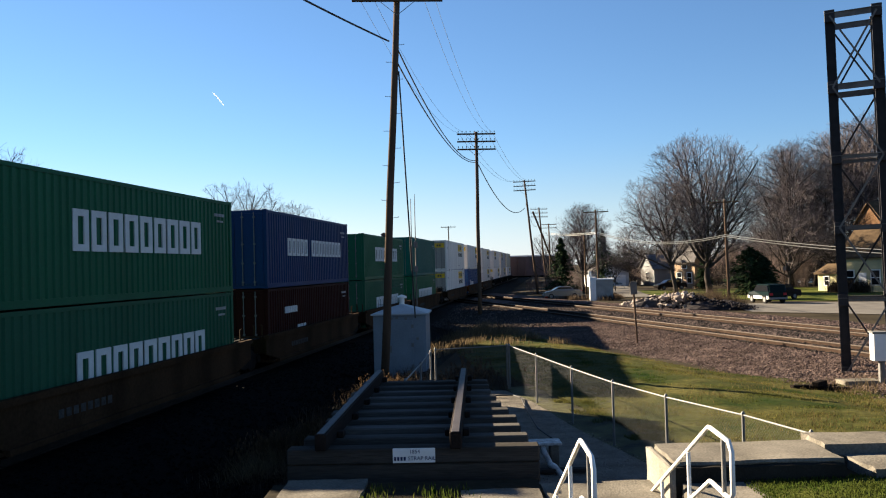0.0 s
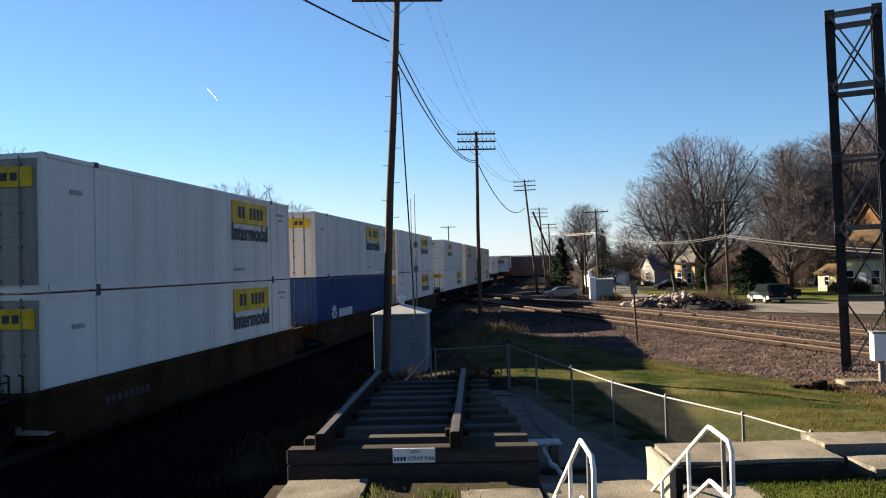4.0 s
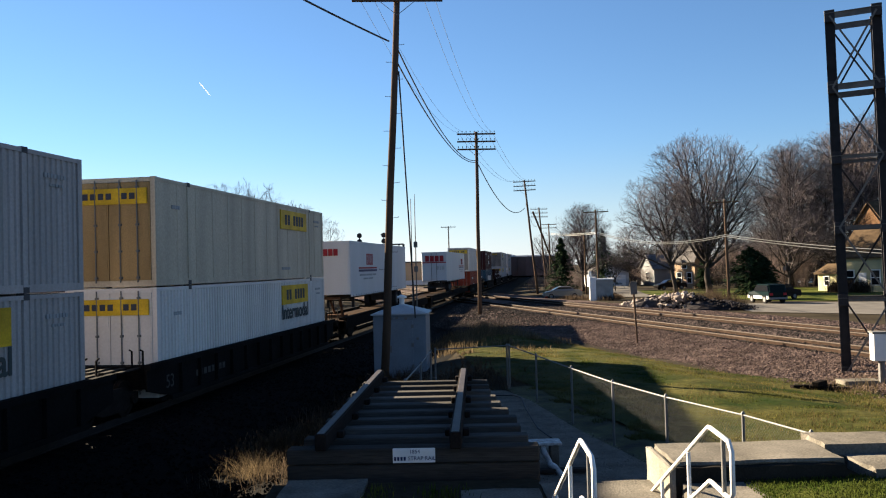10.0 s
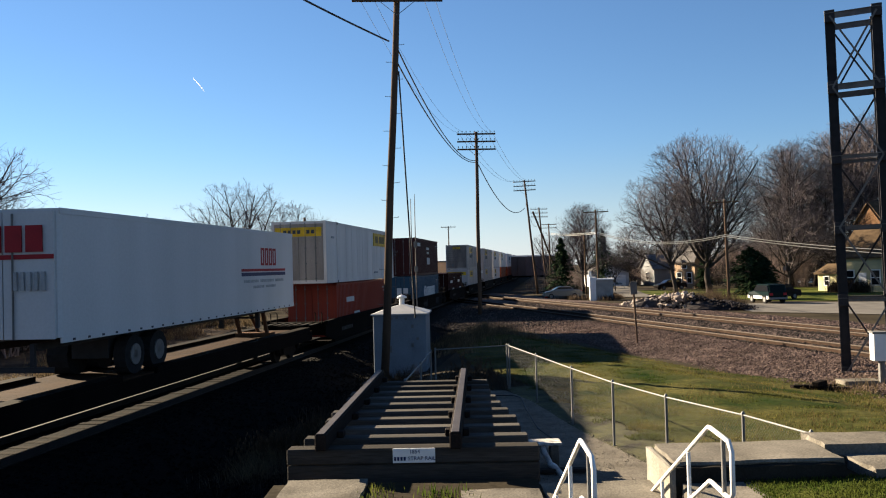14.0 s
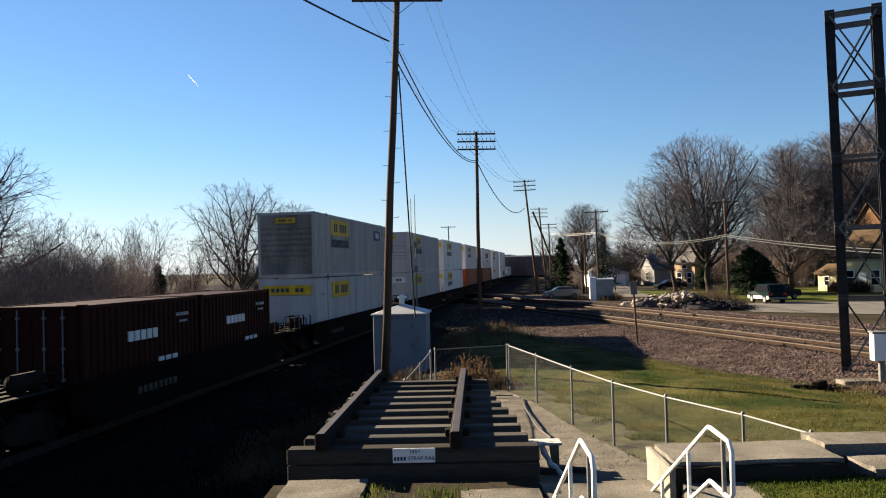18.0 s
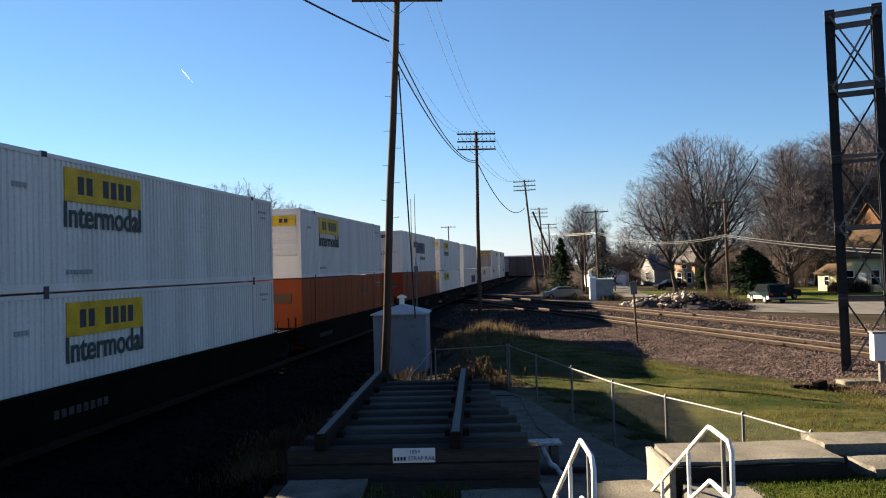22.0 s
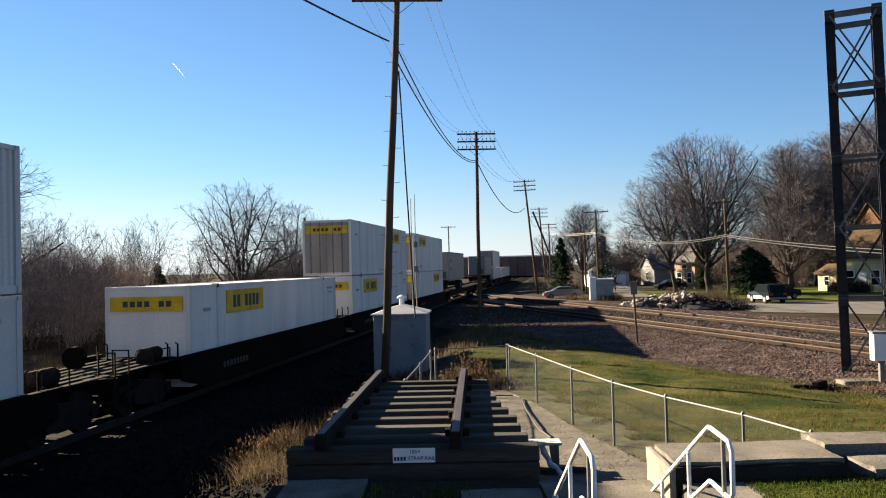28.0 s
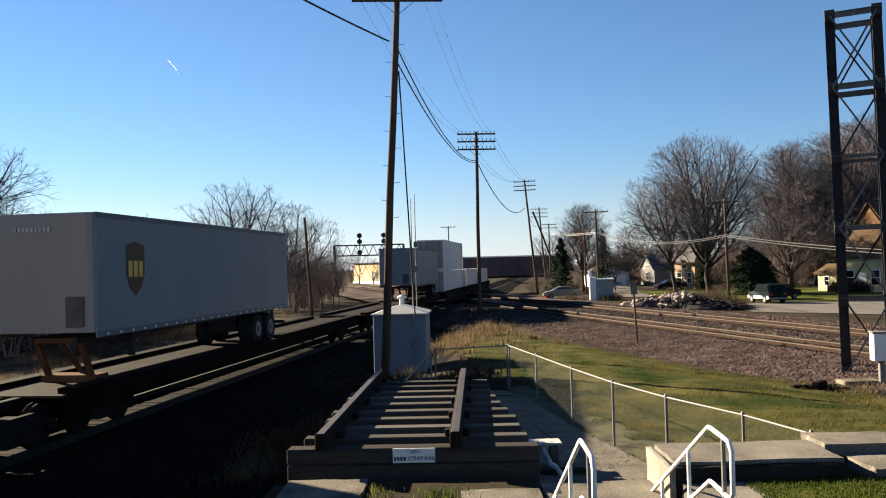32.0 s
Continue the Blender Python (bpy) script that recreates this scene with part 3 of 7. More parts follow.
def five_blocks(th, L, H, y):
    letters(th, 6.0, 10.3, H - 1.5, H - 0.68, 5, y, LOGO_NAVY)
    writing("lettering", "INTERMODAL", 0.42, LOGO_DK, th, Matrix.Translation((9.0, y - 0.006, H - 1.9)) @ pose(0, 0, 0, 90, 0, 0))
    bars(th, "lettering", -0.5, 0.6, H - 0.5, H - 0.28, 5, 0, LOGO_NAVY, 0.2, m=pose(-0.06, 0, 0, 0, 0, 90))
    writing("lettering", "53ft", 0.42, LOGO_DK, th, Matrix.Translation((-0.06, -0.05, H - 1.55)) @ pose(0, 0, 0, 90, 0, -90))


def five_blocks_low(th, L, H, y):
    letters(th, L - 7.2, L - 2.6, 1.2, 2.1, 5, y, LOGO_NAVY)


def orange_marks(th, L, H, y):
    bm = bmesh.new()
    box(bm, L - 5.2, L - 4.0, y - 0.006, y + 0.03, H - 0.95, H - 0.62)
    part("dark_panel", bm, LOGO_BROWN, th)
    bm = bmesh.new()
    box(bm, -0.075, -0.03, -0.85, 0.85, H - 1.0, H - 0.6)
    part("dark_panel", bm, LOGO_BROWN, th)


def navy_and_yellow(th, L, H, y):
    yellow_name("lead", True, "small")(th, L, H, y)
    bm = bmesh.new()
    box(bm, L - 3.9, L - 2.3, y - 0.01, y + 0.03, H - 0.95, H - 0.4)
    p = part("navy_panel", bm, LOGO_NAVY, th)
    bars(p, "lettering", L - 3.55, L - 2.65, H - 0.82, H - 0.52, 5, y - 0.008, LOGO_W, 0.3)
    bars(th, "stencil", L - 3.8, L - 2.4, H - 1.12, H - 1.04, 9, y, MARKS, 0.3)


def wheel_mesh():
    bm = bmesh.new()
    prof = [(0.10, -0.03), (0.10, 0.09), (0.20, 0.05), (0.36, 0.03), (0.38, 0.0), (0.46, 0.0), (0.46, 0.11), (0.49, 0.12), (0.49, 0.15), (0.38, 0.15), (0.34, 0.08), (0.18, 0.10), (0.12, 0.13), (0.0, 0.13)]
    prof = [(0.0, -0.03)] + prof
    n = 16
    rings = [[bm.verts.new((r * math.cos(2 * math.pi * k / n), y, r * math.sin(2 * math.pi * k / n))) for k in range(n)] for r, y in prof[1:-1]]
    for a, b in zip(rings, rings[1:]):
        for k in range(n):
            bm.faces.new((a[k], b[k], b[(k + 1) % n], a[(k + 1) % n]))
    bm.faces.new(rings[0])
    bm.faces.new(rings[-1][::-1])
    bmesh.ops.recalc_face_normals(bm, faces=bm.faces[:])
    return mesh_of("wheel", bm, WHEELSTEEL)


WHEEL = wheel_mesh()
bm = bmesh.new()
tube(bm, [(0, -0.72, 0.46), (0, 0.72, 0.46)], 0.075, 8)
AXLE = mesh_of("axle", bm, WHEELSTEEL)


def side_frame_mesh():
    bm = bmesh.new()
    pts = [(-1.2, 0.36), (-1.2, 0.60), (-0.7, 0.66), (-0.45, 0.80), (0.45, 0.80), (0.7, 0.66), (1.2, 0.60), (1.2, 0.36), (0.95, 0.34), (0.45, 0.22), (-0.45, 0.22), (-0.95, 0.34)]
    m = pose(0, 0, 0, 90, 0, 0)
    poly(bm, pts, -0.06, 0.06, m)
    for x in (-0.12, 0.0, 0.12):
        tube(bm, [(x, 0, 0.28), (x, 0, 0.62)], 0.05, 6)
    for x in (-0.89, 0.89):
        tube(bm, [(x, -0.14, 0.46), (x, 0.08, 0.46)], 0.13, 10)
    bmesh.ops.recalc_face_normals(bm, faces=bm.faces[:])
    return mesh_of("side_frame", bm, WHEELSTEEL)


SIDEFRAME = side_frame_mesh()
bm = bmesh.new()
bevel_box(bm, -0.2, 0.2, -0.9, 0.9, 0.5, 0.78, 0.03)
BOLSTER = mesh_of("bolster", bm, WHEELSTEEL)


def truck(parent, x):
    t = child("truck", BOLSTER, parent, m=Matrix.Translation((x, 0, 0)))
    for y in (-0.99, 0.99):
        child("side_frame", SIDEFRAME, t, m=Matrix.Translation((0, y, 0)))
    for dx in (-0.89, 0.89):
        child("axle", AXLE, t, m=Matrix.Translation((dx, 0, 0)))
        child("wheel", WHEEL, t, m=Matrix.Translation((dx, -0.845, 0.46)))
        child("wheel", WHEEL, t, m=Matrix.Translation((dx, 0.845, 0.46)) @ pose(0, 0, 0, 0, 0, 180))


def coupler(parent, x, sgn):
    bm = bmesh.new()
    bevel_box(bm, min(x, x + sgn * 0.75), max(x, x + sgn * 0.75), -0.09, 0.09, 0.72, 0.95, 0.02)
    bevel_box(bm, min(x + sgn * 0.6, x + sgn * 0.95), max(x + sgn * 0.6, x + sgn * 0.95), -0.17, 0.17, 0.66, 1.0, 0.04)
    part("coupler", bm, WHEELSTEEL, parent)


def well_car(A0, A1, front, back, paint, label, ribs=False, tag=None):
    """A well car around containers that reach from A0 to A1; front, back: room beyond them; over 2.5 m it has its own truck and coupler there."""
    th = thing("well_car", label, "rail car", group="rail cars of the train")
    L = A1 - A0
    hw = 1.40
    for sgn in (-1, 1):
        bm = bmesh.new()
        a, b = sorted((sgn * hw, sgn * (hw + 0.05)))
        # side plate, deeper in the middle of the well, with top and bottom chords
        t = bmesh.new()
        pts = [(-0.9, 0.62), (-0.9, 1.22), (L + 0.9, 1.22), (L + 0.9, 0.62), (L - 0.6, 0.30), (0.6, 0.30)]
        m = pose(0, 0, 0, 90, 0, 0)
        poly(t, pts, -b, -a, m)
        bmesh.ops.recalc_face_normals(t, faces=t.faces[:])
        me = bpy.data.meshes.new("tmp")
        t.to_mesh(me)
        t.free()
        bm.from_mesh(me)
        bpy.data.meshes.remove(me)
        c0, c1 = sorted((sgn * (hw - 0.02), sgn * (hw + 0.14)))
        box(bm, -0.9, L + 0.9, c0, c1, 1.16, 1.30)
        box(bm, 0.3, L - 0.3, c0, c1, 0.24, 0.36)
        side = part("well_side", bm, paint, th)
        if ribs:
            k = 0.9
            while k < L - 0.5:
                bm = bmesh.new()
                r0, r1 = sorted((sgn * (hw + 0.05), sgn * (hw + 0.15)))
                box(bm, k, k + 0.1, r0, r1, 0.36, 1.16)
                part("rib", bm, paint, side)
                k += 1.22
    bm = bmesh.new()
    box(bm, -0.2, 0.2, -hw, hw, 0.24, 0.33)
    me = mesh_of("floor_beam", bm, paint)
    for x in np.linspace(0.2, L - 0.2, 6):
        child("floor_beam", me, th, m=Matrix.Translation((x, 0, 0)))
    for x0, sgn, room in ((0, -1, front), (L, 1, back)):
        bm = bmesh.new()
        e = x0 + sgn * room
        a, b = sorted((x0 + sgn * 0.25, e))
        box(bm, a, b, -0.42, 0.42, 0.78, 1.16)
        c, d = sorted((x0 + sgn * 0.12, x0 + sgn * 0.5))
        box(bm, c, d, -hw, hw, 0.62, 1.22)
        if room > 2.5:
            c, d = sorted((e - sgn * 0.35, e))
            box(bm, c, d, -1.25, 1.25, 0.9, 1.12)
        plat = part("end_platform", bm, paint, th)
        bm = bmesh.new()
        c, d = sorted((x0 + sgn * 0.55, e - sgn * 0.06))
        for y in np.linspace(-1.1, 0.9, 6):
            box(bm, c, d, y, y + 0.16, 1.165, 1.195)
        part("walkway_grating", bm, WALKWAY, plat, "dirty steel walkway grating")
        for y in (-1.2, -0.9, 0.9, 1.2):
            bm = bmesh.new()
            px = x0 + sgn * 0.62
            tube(bm, [(px, y, 1.15), (px, y, 1.62), (px + sgn * 0.12, y, 1.66)], 0.025, 6)
            part("grab_iron", bm, paint, plat)
        if room > 2.5:
            truck(th, e - sgn * 1.75)
            coupler(th, e, sgn)
            bm = bmesh.new()
            bx = e - sgn * 1.2
            tube(bm, [(bx - 0.1, 0.75, 1.45), (bx + 0.1, 0.75, 1.45)], 0.3, 12)
            tube(bm, [(bx, 0.75, 0.9), (bx, 0.75, 1.45)], 0.05, 6)
            part("brake_wheel", bm, paint, plat)
            bm = bmesh.new()
            c, d = sorted((x0 + sgn * 0.9, x0 + sgn * 1.9))
            tube(bm, [(c, -0.75, 1.42), (c + 0.06, -0.75, 1.42), (d - 0.06, -0.75, 1.42), (d, -0.75, 1.42)], [0.1, 0.19, 0.19, 0.1], 12)
            for q in (c + 0.2, d - 0.2):
                box(bm, q - 0.04, q + 0.04, -0.95, -0.55, 1.16, 1.3)
            part("air_reservoir", bm, WHEELSTEEL, plat, "black air-brake reservoir")
            bm = bmesh.new()
            for y in (-1.28, -0.86):
                tube(bm, [(e - sgn * 0.2, y, 0.45), (e - sgn * 0.2, y, 1.75)], 0.022, 6)
            for z in (0.55, 0.85, 1.15, 1.45, 1.73):
                tube(bm, [(e - sgn * 0.2, -1.28, z), (e - sgn * 0.2, -0.86, z)], 0.018, 6)
            part("ladder", bm, WHEELSTEEL, plat, "end ladder of thin black rungs")
            bm = bmesh.new()
            tube(bm, [(c, -1.1, 1.2), (c, -1.1, 1.55), (d, -1.1, 1.55), (d, -1.1, 1.2)], 0.02, 6)
            tube(bm, [(c, -0.35, 1.25), (d, -0.2, 1.3), (e, -0.25, 1.05), (e + sgn * 0.4, -0.3, 0.7)], 0.025, 6)
            part("brake_pipe", bm, WHEELSTEEL, plat)
        elif sgn > 0:
            truck(th, e)
    # stencilled marks on the near side sill, as plain bars
    bars(th, "stencil", 2.0, 4.2, 0.64, 0.82, 8, -hw - 0.055, SILLMARK, 0.35)
    if tag:
        writing("lettering", tag, 0.5, SILLMARK, th, Matrix.Translation((0.35, -hw - 0.06, 0.72)) @ pose(0, 0, 0, 90, 0, 0))
    MOVING.append((th, A0, 0.0))
    return th


def graffiti(th, x0, seed):
    """Pale spray-painted scrawl on a side sill: loops with no letters."""
    r = random.Random(seed)
    bm = bmesh.new()
    x = x0
    for k in range(4):
        pts = [(x + r.uniform(-0.2, 0.3), -1.462, r.uniform(0.45, 1.1)) for _ in range(5)]
        tube(bm, pts, 0.022, 5)
        x += 0.4
    part("spray_paint", bm, SILLMARK, th, "pale spray-painted scrawl")


HC, STD = 2.90, 2.59
Z0 = 0.335
FT40, FT53, FT20 = 12.19, 16.15, 6.06
GAP = 0.04


def stack(A, L, lower, upper=None):
    """Lower and upper: (height, colour, label, ribs, end, logo[, length])."""
    z = Z0
    for spec in (lower, upper):
        if not spec:
            continue
        H, colour, label, ribs, end, logo = spec[:6]
        l2 = spec[6] if len(spec) > 6 else L
        container(A + (L - l2) / 2, z, l2, H, colour, label, ribs, end, logo)
        z += H + GAP


PANEL_WHITE = "white corrugated container with a yellow name panel"
T = [
    # front end, length, lower, upper, room before, room behind, car paint, ribs
    (-2.0, FT40, (STD, "green", "green corrugated container, white block lettering", "deep", "doors", nine_blocks_low), (HC, "green", "green corrugated container, white block lettering", "deep", "doors", nine_blocks), 3.6, 1.95, WELL_BROWN),
    (14.25, FT40, (STD, "green2", "dull green lower container, white block lettering", "deep", "doors", nine_blocks_low), (HC, "green", "bright green container with white block lettering", "deep", "doors", nine_blocks), 1.9, 1.7, WELL_BROWN),
    (29.8, FT40, (STD, "brown", "red-brown lower container, faintly marked", "deep", "doors", redmarks), (HC, "navy", "navy blue container with white block lettering", "deep", "doors", long_row), 1.7, 1.85, WELL_BROWN),
    (45.7, FT40, (STD, "green2", "dull green lower container, white block lettering", "deep", "doors", nine_blocks_low), (STD, "green", "green low container with white block lettering", "deep", "doors", nine_blocks), 1.85, 1.75, WELL_BROWN),
    (61.3, FT40, (STD, "green", "green lower container, white block lettering", "deep", "doors", nine_blocks_low), (HC, "teal", "plain teal corrugated container", "deep", "doors", None), 1.75, 3.6, WELL_BROWN),
    (80.8, FT53, (HC, "white", PANEL_WHITE + " and closed rear doors", "flat", "doors", yellow_name("trail")), (HC, "white", PANEL_WHITE + " near its tail", "flat", "doors", yellow_name("trail")), 3.6, 1.8, WELL_BROWN),
    (100.6, FT53, (HC, "blue", "bright blue container with a white emblem", "fine", "doors", bluemark), (HC, "white", PANEL_WHITE + ", above a blue one", "fine", "doors", yellow_name("trail")), 1.8, 1.6, WELL_BROWN),
    (119.95, FT53, (HC, "white", PANEL_WHITE + " and soiled doors", "flat", "doors", yellow_name("trail")), (HC, "white", PANEL_WHITE + " and soiled doors", "flat", "doors", yellow_name("trail")), 1.6, 3.8, WELL_BROWN),
    (143.8, FT53, (HC, "white", PANEL_WHITE + " and closed rear doors", "fine", "doors", yellow_name("trail")), (HC, "white", PANEL_WHITE + " and a ribbed front", "fine", "ribbed", yellow_name("lead", True, "small")), 3.8, 1.6, WELL_BLACK),
    (163.2, FT53, (HC, "soiled", PANEL_WHITE + " and closed rear doors", "fine", "doors", yellow_name("trail")), (HC, "soiled", PANEL_WHITE + " and a ribbed front", "fine", "ribbed", yellow_name("lead", True, "small")), 1.6, 1.65, WELL_BLACK),
    (182.8, FT53, (HC, "white", PANEL_WHITE + " and closed rear doors", "fine", "doors", yellow_name("trail")), (HC, "beige", "dingy cream-white container, rust-streaked doors", "flat", "doors", yellow_name("trail", False)), 1.65, 2.6, WELL_BLACK),
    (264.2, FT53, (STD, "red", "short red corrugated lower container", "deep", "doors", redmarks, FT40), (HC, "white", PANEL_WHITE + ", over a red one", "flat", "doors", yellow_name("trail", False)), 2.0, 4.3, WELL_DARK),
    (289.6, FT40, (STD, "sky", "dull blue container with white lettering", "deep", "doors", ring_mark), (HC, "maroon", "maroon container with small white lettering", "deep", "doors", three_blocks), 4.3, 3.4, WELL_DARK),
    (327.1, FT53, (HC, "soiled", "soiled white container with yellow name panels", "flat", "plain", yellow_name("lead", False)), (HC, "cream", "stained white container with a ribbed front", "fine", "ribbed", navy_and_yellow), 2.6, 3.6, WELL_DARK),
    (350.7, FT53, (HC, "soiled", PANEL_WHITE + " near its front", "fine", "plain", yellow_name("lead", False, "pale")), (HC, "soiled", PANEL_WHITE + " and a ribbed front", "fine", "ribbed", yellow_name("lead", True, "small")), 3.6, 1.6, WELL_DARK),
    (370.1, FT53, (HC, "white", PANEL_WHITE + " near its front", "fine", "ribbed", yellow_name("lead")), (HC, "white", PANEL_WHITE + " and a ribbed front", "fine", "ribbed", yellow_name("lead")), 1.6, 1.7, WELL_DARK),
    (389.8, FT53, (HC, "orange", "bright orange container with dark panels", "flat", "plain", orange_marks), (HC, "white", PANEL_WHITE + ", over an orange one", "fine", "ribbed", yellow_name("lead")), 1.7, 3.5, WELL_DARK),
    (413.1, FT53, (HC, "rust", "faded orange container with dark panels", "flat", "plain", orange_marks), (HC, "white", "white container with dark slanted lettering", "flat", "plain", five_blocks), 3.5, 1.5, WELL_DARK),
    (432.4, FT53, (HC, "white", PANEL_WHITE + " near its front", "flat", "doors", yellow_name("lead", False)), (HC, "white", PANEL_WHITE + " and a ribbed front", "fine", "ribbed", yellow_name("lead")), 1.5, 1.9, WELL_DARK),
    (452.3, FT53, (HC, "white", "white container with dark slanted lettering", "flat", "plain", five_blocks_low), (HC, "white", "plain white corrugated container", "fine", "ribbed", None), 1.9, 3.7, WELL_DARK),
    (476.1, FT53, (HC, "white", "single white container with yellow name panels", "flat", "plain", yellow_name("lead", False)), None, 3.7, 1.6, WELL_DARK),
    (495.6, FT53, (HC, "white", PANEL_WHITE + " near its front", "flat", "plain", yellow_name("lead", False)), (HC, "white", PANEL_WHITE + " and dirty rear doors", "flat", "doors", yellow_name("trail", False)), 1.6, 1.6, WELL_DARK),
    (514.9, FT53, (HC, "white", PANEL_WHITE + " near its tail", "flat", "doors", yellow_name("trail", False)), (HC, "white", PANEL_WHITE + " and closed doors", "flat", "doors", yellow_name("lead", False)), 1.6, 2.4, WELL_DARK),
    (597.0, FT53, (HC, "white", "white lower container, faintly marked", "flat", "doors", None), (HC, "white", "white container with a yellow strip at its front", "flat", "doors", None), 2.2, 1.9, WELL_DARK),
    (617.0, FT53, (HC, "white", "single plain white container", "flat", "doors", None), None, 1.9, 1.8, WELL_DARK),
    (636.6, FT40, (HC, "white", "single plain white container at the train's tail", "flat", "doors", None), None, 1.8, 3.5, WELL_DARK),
]
for A, L, lower, upper, front, back, paint in T:
    stack(A, L, lower, upper)
    name = {"brown_well_car_paint": "rust-brown well car carrying containers", "black_well_car_paint": "black ribbed well car carrying containers", "dark_brown_well_car_paint": "dark brown well car carrying containers"}[paint.name]
    wc = well_car(A, A + L, front, back, paint, name, paint is WELL_BLACK, "53" if paint is WELL_BLACK else None)
    if A in (100.6, 119.95, 289.6, 413.1):
        graffiti(wc, 2.5, int(A))
        graffiti(wc, 9.0, int(A) + 1)

# two short red-brown boxes end to end in one well
container(308.9, Z0, FT20, STD, "brown", "short red-brown container, low in its well", "deep", "doors", redmarks)
container(315.2, Z0, FT20, STD, "brown", "short red-brown container, low in its well", "deep", "doors", redmarks)
well_car(308.9, 321.3, 3.4, 3.0, WELL_DARK, "dark brown well car carrying two short containers")


# ---- trailers on flat cars
TYRE = mat("tyre_rubber", (0.018, 0.018, 0.019), 0.85, 0.15, 8, 40, 0.2)


def trailer(A, L, zdeck, colour, label, dress, tail_first=False):
    """A road trailer riding on a flat car, its nose at A."""
    th = thing("semi_trailer", label, "trailer", group="trailers on the train")
    paint = BOXPAINT[colour]
    w, z0, z1 = 1.24, 1.12, 4.01
    bm = bmesh.new()
    r = 0.16
    pts = [(r, -w), (L, -w), (L, w), (r, w), (r * 0.3, w - r * 0.3), (0, w - r), (0, -w + r), (r * 0.3, -w + r * 0.3)]
    poly(bm, pts, z0 + 0.12, z1)
    part("box_body", bm, paint, th)
    bm = bmesh.new()
    for y in (-w - 0.012, w - 0.03):
        box(bm, 0.1, L, y, y + 0.042, z1 - 0.12, z1 + 0.01)
        box(bm, 0.1, L, y, y + 0.042, z0, z0 + 0.14)
    box(bm, L - 0.02, L + 0.03, -w, w, z1 - 0.14, z1 + 0.01)
    part("edge_rail", bm, GALV if colour == "grey" else paint, th)
    bm = bmesh.new()
    k = 0.5
    while k < L - 0.3:
        box(bm, k, k + 0.1, -w - 0.02, -w, z0 + 0.03, z0 + 0.08)
        k += 0.6
    tagged(part("marker_strip", bm, LOGO_DK if colour == "trailer" else LOGO_W, th), kind="stuff")
    gear = new("running_gear")
    gear.parent = th
    if tail_first:
        gear.matrix_basis = Matrix.Translation((L, 0, 0)) @ pose(0, 0, 0, 0, 0, 180)
    bm = bmesh.new()
    for y in (-0.55, 0.55):
        box(bm, 0.3, L - 0.2, y - 0.06, y + 0.06, z0 - 0.16, z0)
    part("chassis", bm, BLACK, gear)
    back = 5.1 if tail_first else 3.2
    for dx in (L - back, L - back + 1.3):
        for y in (-0.94, 0.62):
            bm = bmesh.new()
            tube(bm, [(dx, y - 0.24 if y < 0 else y, 0.51), (dx, y + 0.32, 0.51)], 0.51, 18)
            wh = part("wheel", bm, TYRE, gear)
            bm = bmesh.new()
            yy = y - 0.255 if y < 0 else y + 0.325
            tube(bm, [(dx, yy, 0.51), (dx, yy + 0.03, 0.51)], 0.27, 14)
            tube(bm, [(dx, yy - 0.05, 0.51), (dx, yy + 0.03, 0.51)], 0.11, 8)
            part("wheel_rim", bm, GALV, gear, "bare metal wheel rim")
    bm = bmesh.new()
    box(bm, L - back - 0.4, L - back + 1.8, -0.5, 0.5, 0.45, 0.95)
    part("bogie", bm, BLACK, gear)
    bm = bmesh.new()
    for y in (-0.7, 0.7):
        box(bm, 2.6, 2.75, y - 0.07, y + 0.07, 0.45, z0)
    box(bm, 2.63, 2.72, -0.7, 0.7, 0.8, 0.88)
    part("landing_gear", bm, BLACK, gear)
    bm = bmesh.new()
    box(bm, L - 0.05, L + 0.0, -1.1, 1.1, 0.5, 0.62)
    for y in (-0.6, 0.6):
        box(bm, L - 0.1, L - 0.02, y - 0.05, y + 0.05, 0.55, z0)
    part("rear_guard", bm, BLACK, gear)
    dress(th, L, w, z0, z1)
    MOVING.append((th, A, zdeck))


def striped_side(th, L, w, z1, x0):
    y = -w - 0.004
    letters(th, x0 + 1.9, x0 + 3.6, z1 - 1.25, z1 - 0.62, 4, y, LOGO_RED)
    bm = bmesh.new()
    box(bm, x0, x0 + 4.6, y - 0.006, y + 0.03, z1 - 1.46, z1 - 1.37)
    part("stripe", bm, LOGO_RED, th)
    bm = bmesh.new()
    box(bm, x0, x0 + 4.6, y - 0.006, y + 0.03, z1 - 1.62, z1 - 1.50)
    part("stripe", bm, LOGO_NAVY, th)
    bars(th, "lettering", x0 + 0.2, x0 + 4.4, z1 - 1.85, z1 - 1.75, 26, y, MARKS, 0.25, skip=(9, 19))
    bars(th, "lettering", x0 + 1.1, x0 + 3.5, z1 - 2.05, z1 - 1.96, 15, y, MARKS, 0.25, skip=(7,))


def striped_front(th, L, w, z0, z1):
    striped_side(th, L, w, z1, 1.9)
    bars(th, "lettering", -0.6, 0.5, z1 - 0.75, z1 - 0.4, 4, 0, LOGO_RED, 0.2, m=pose(-0.03, 0, 0, 0, 0, 90))


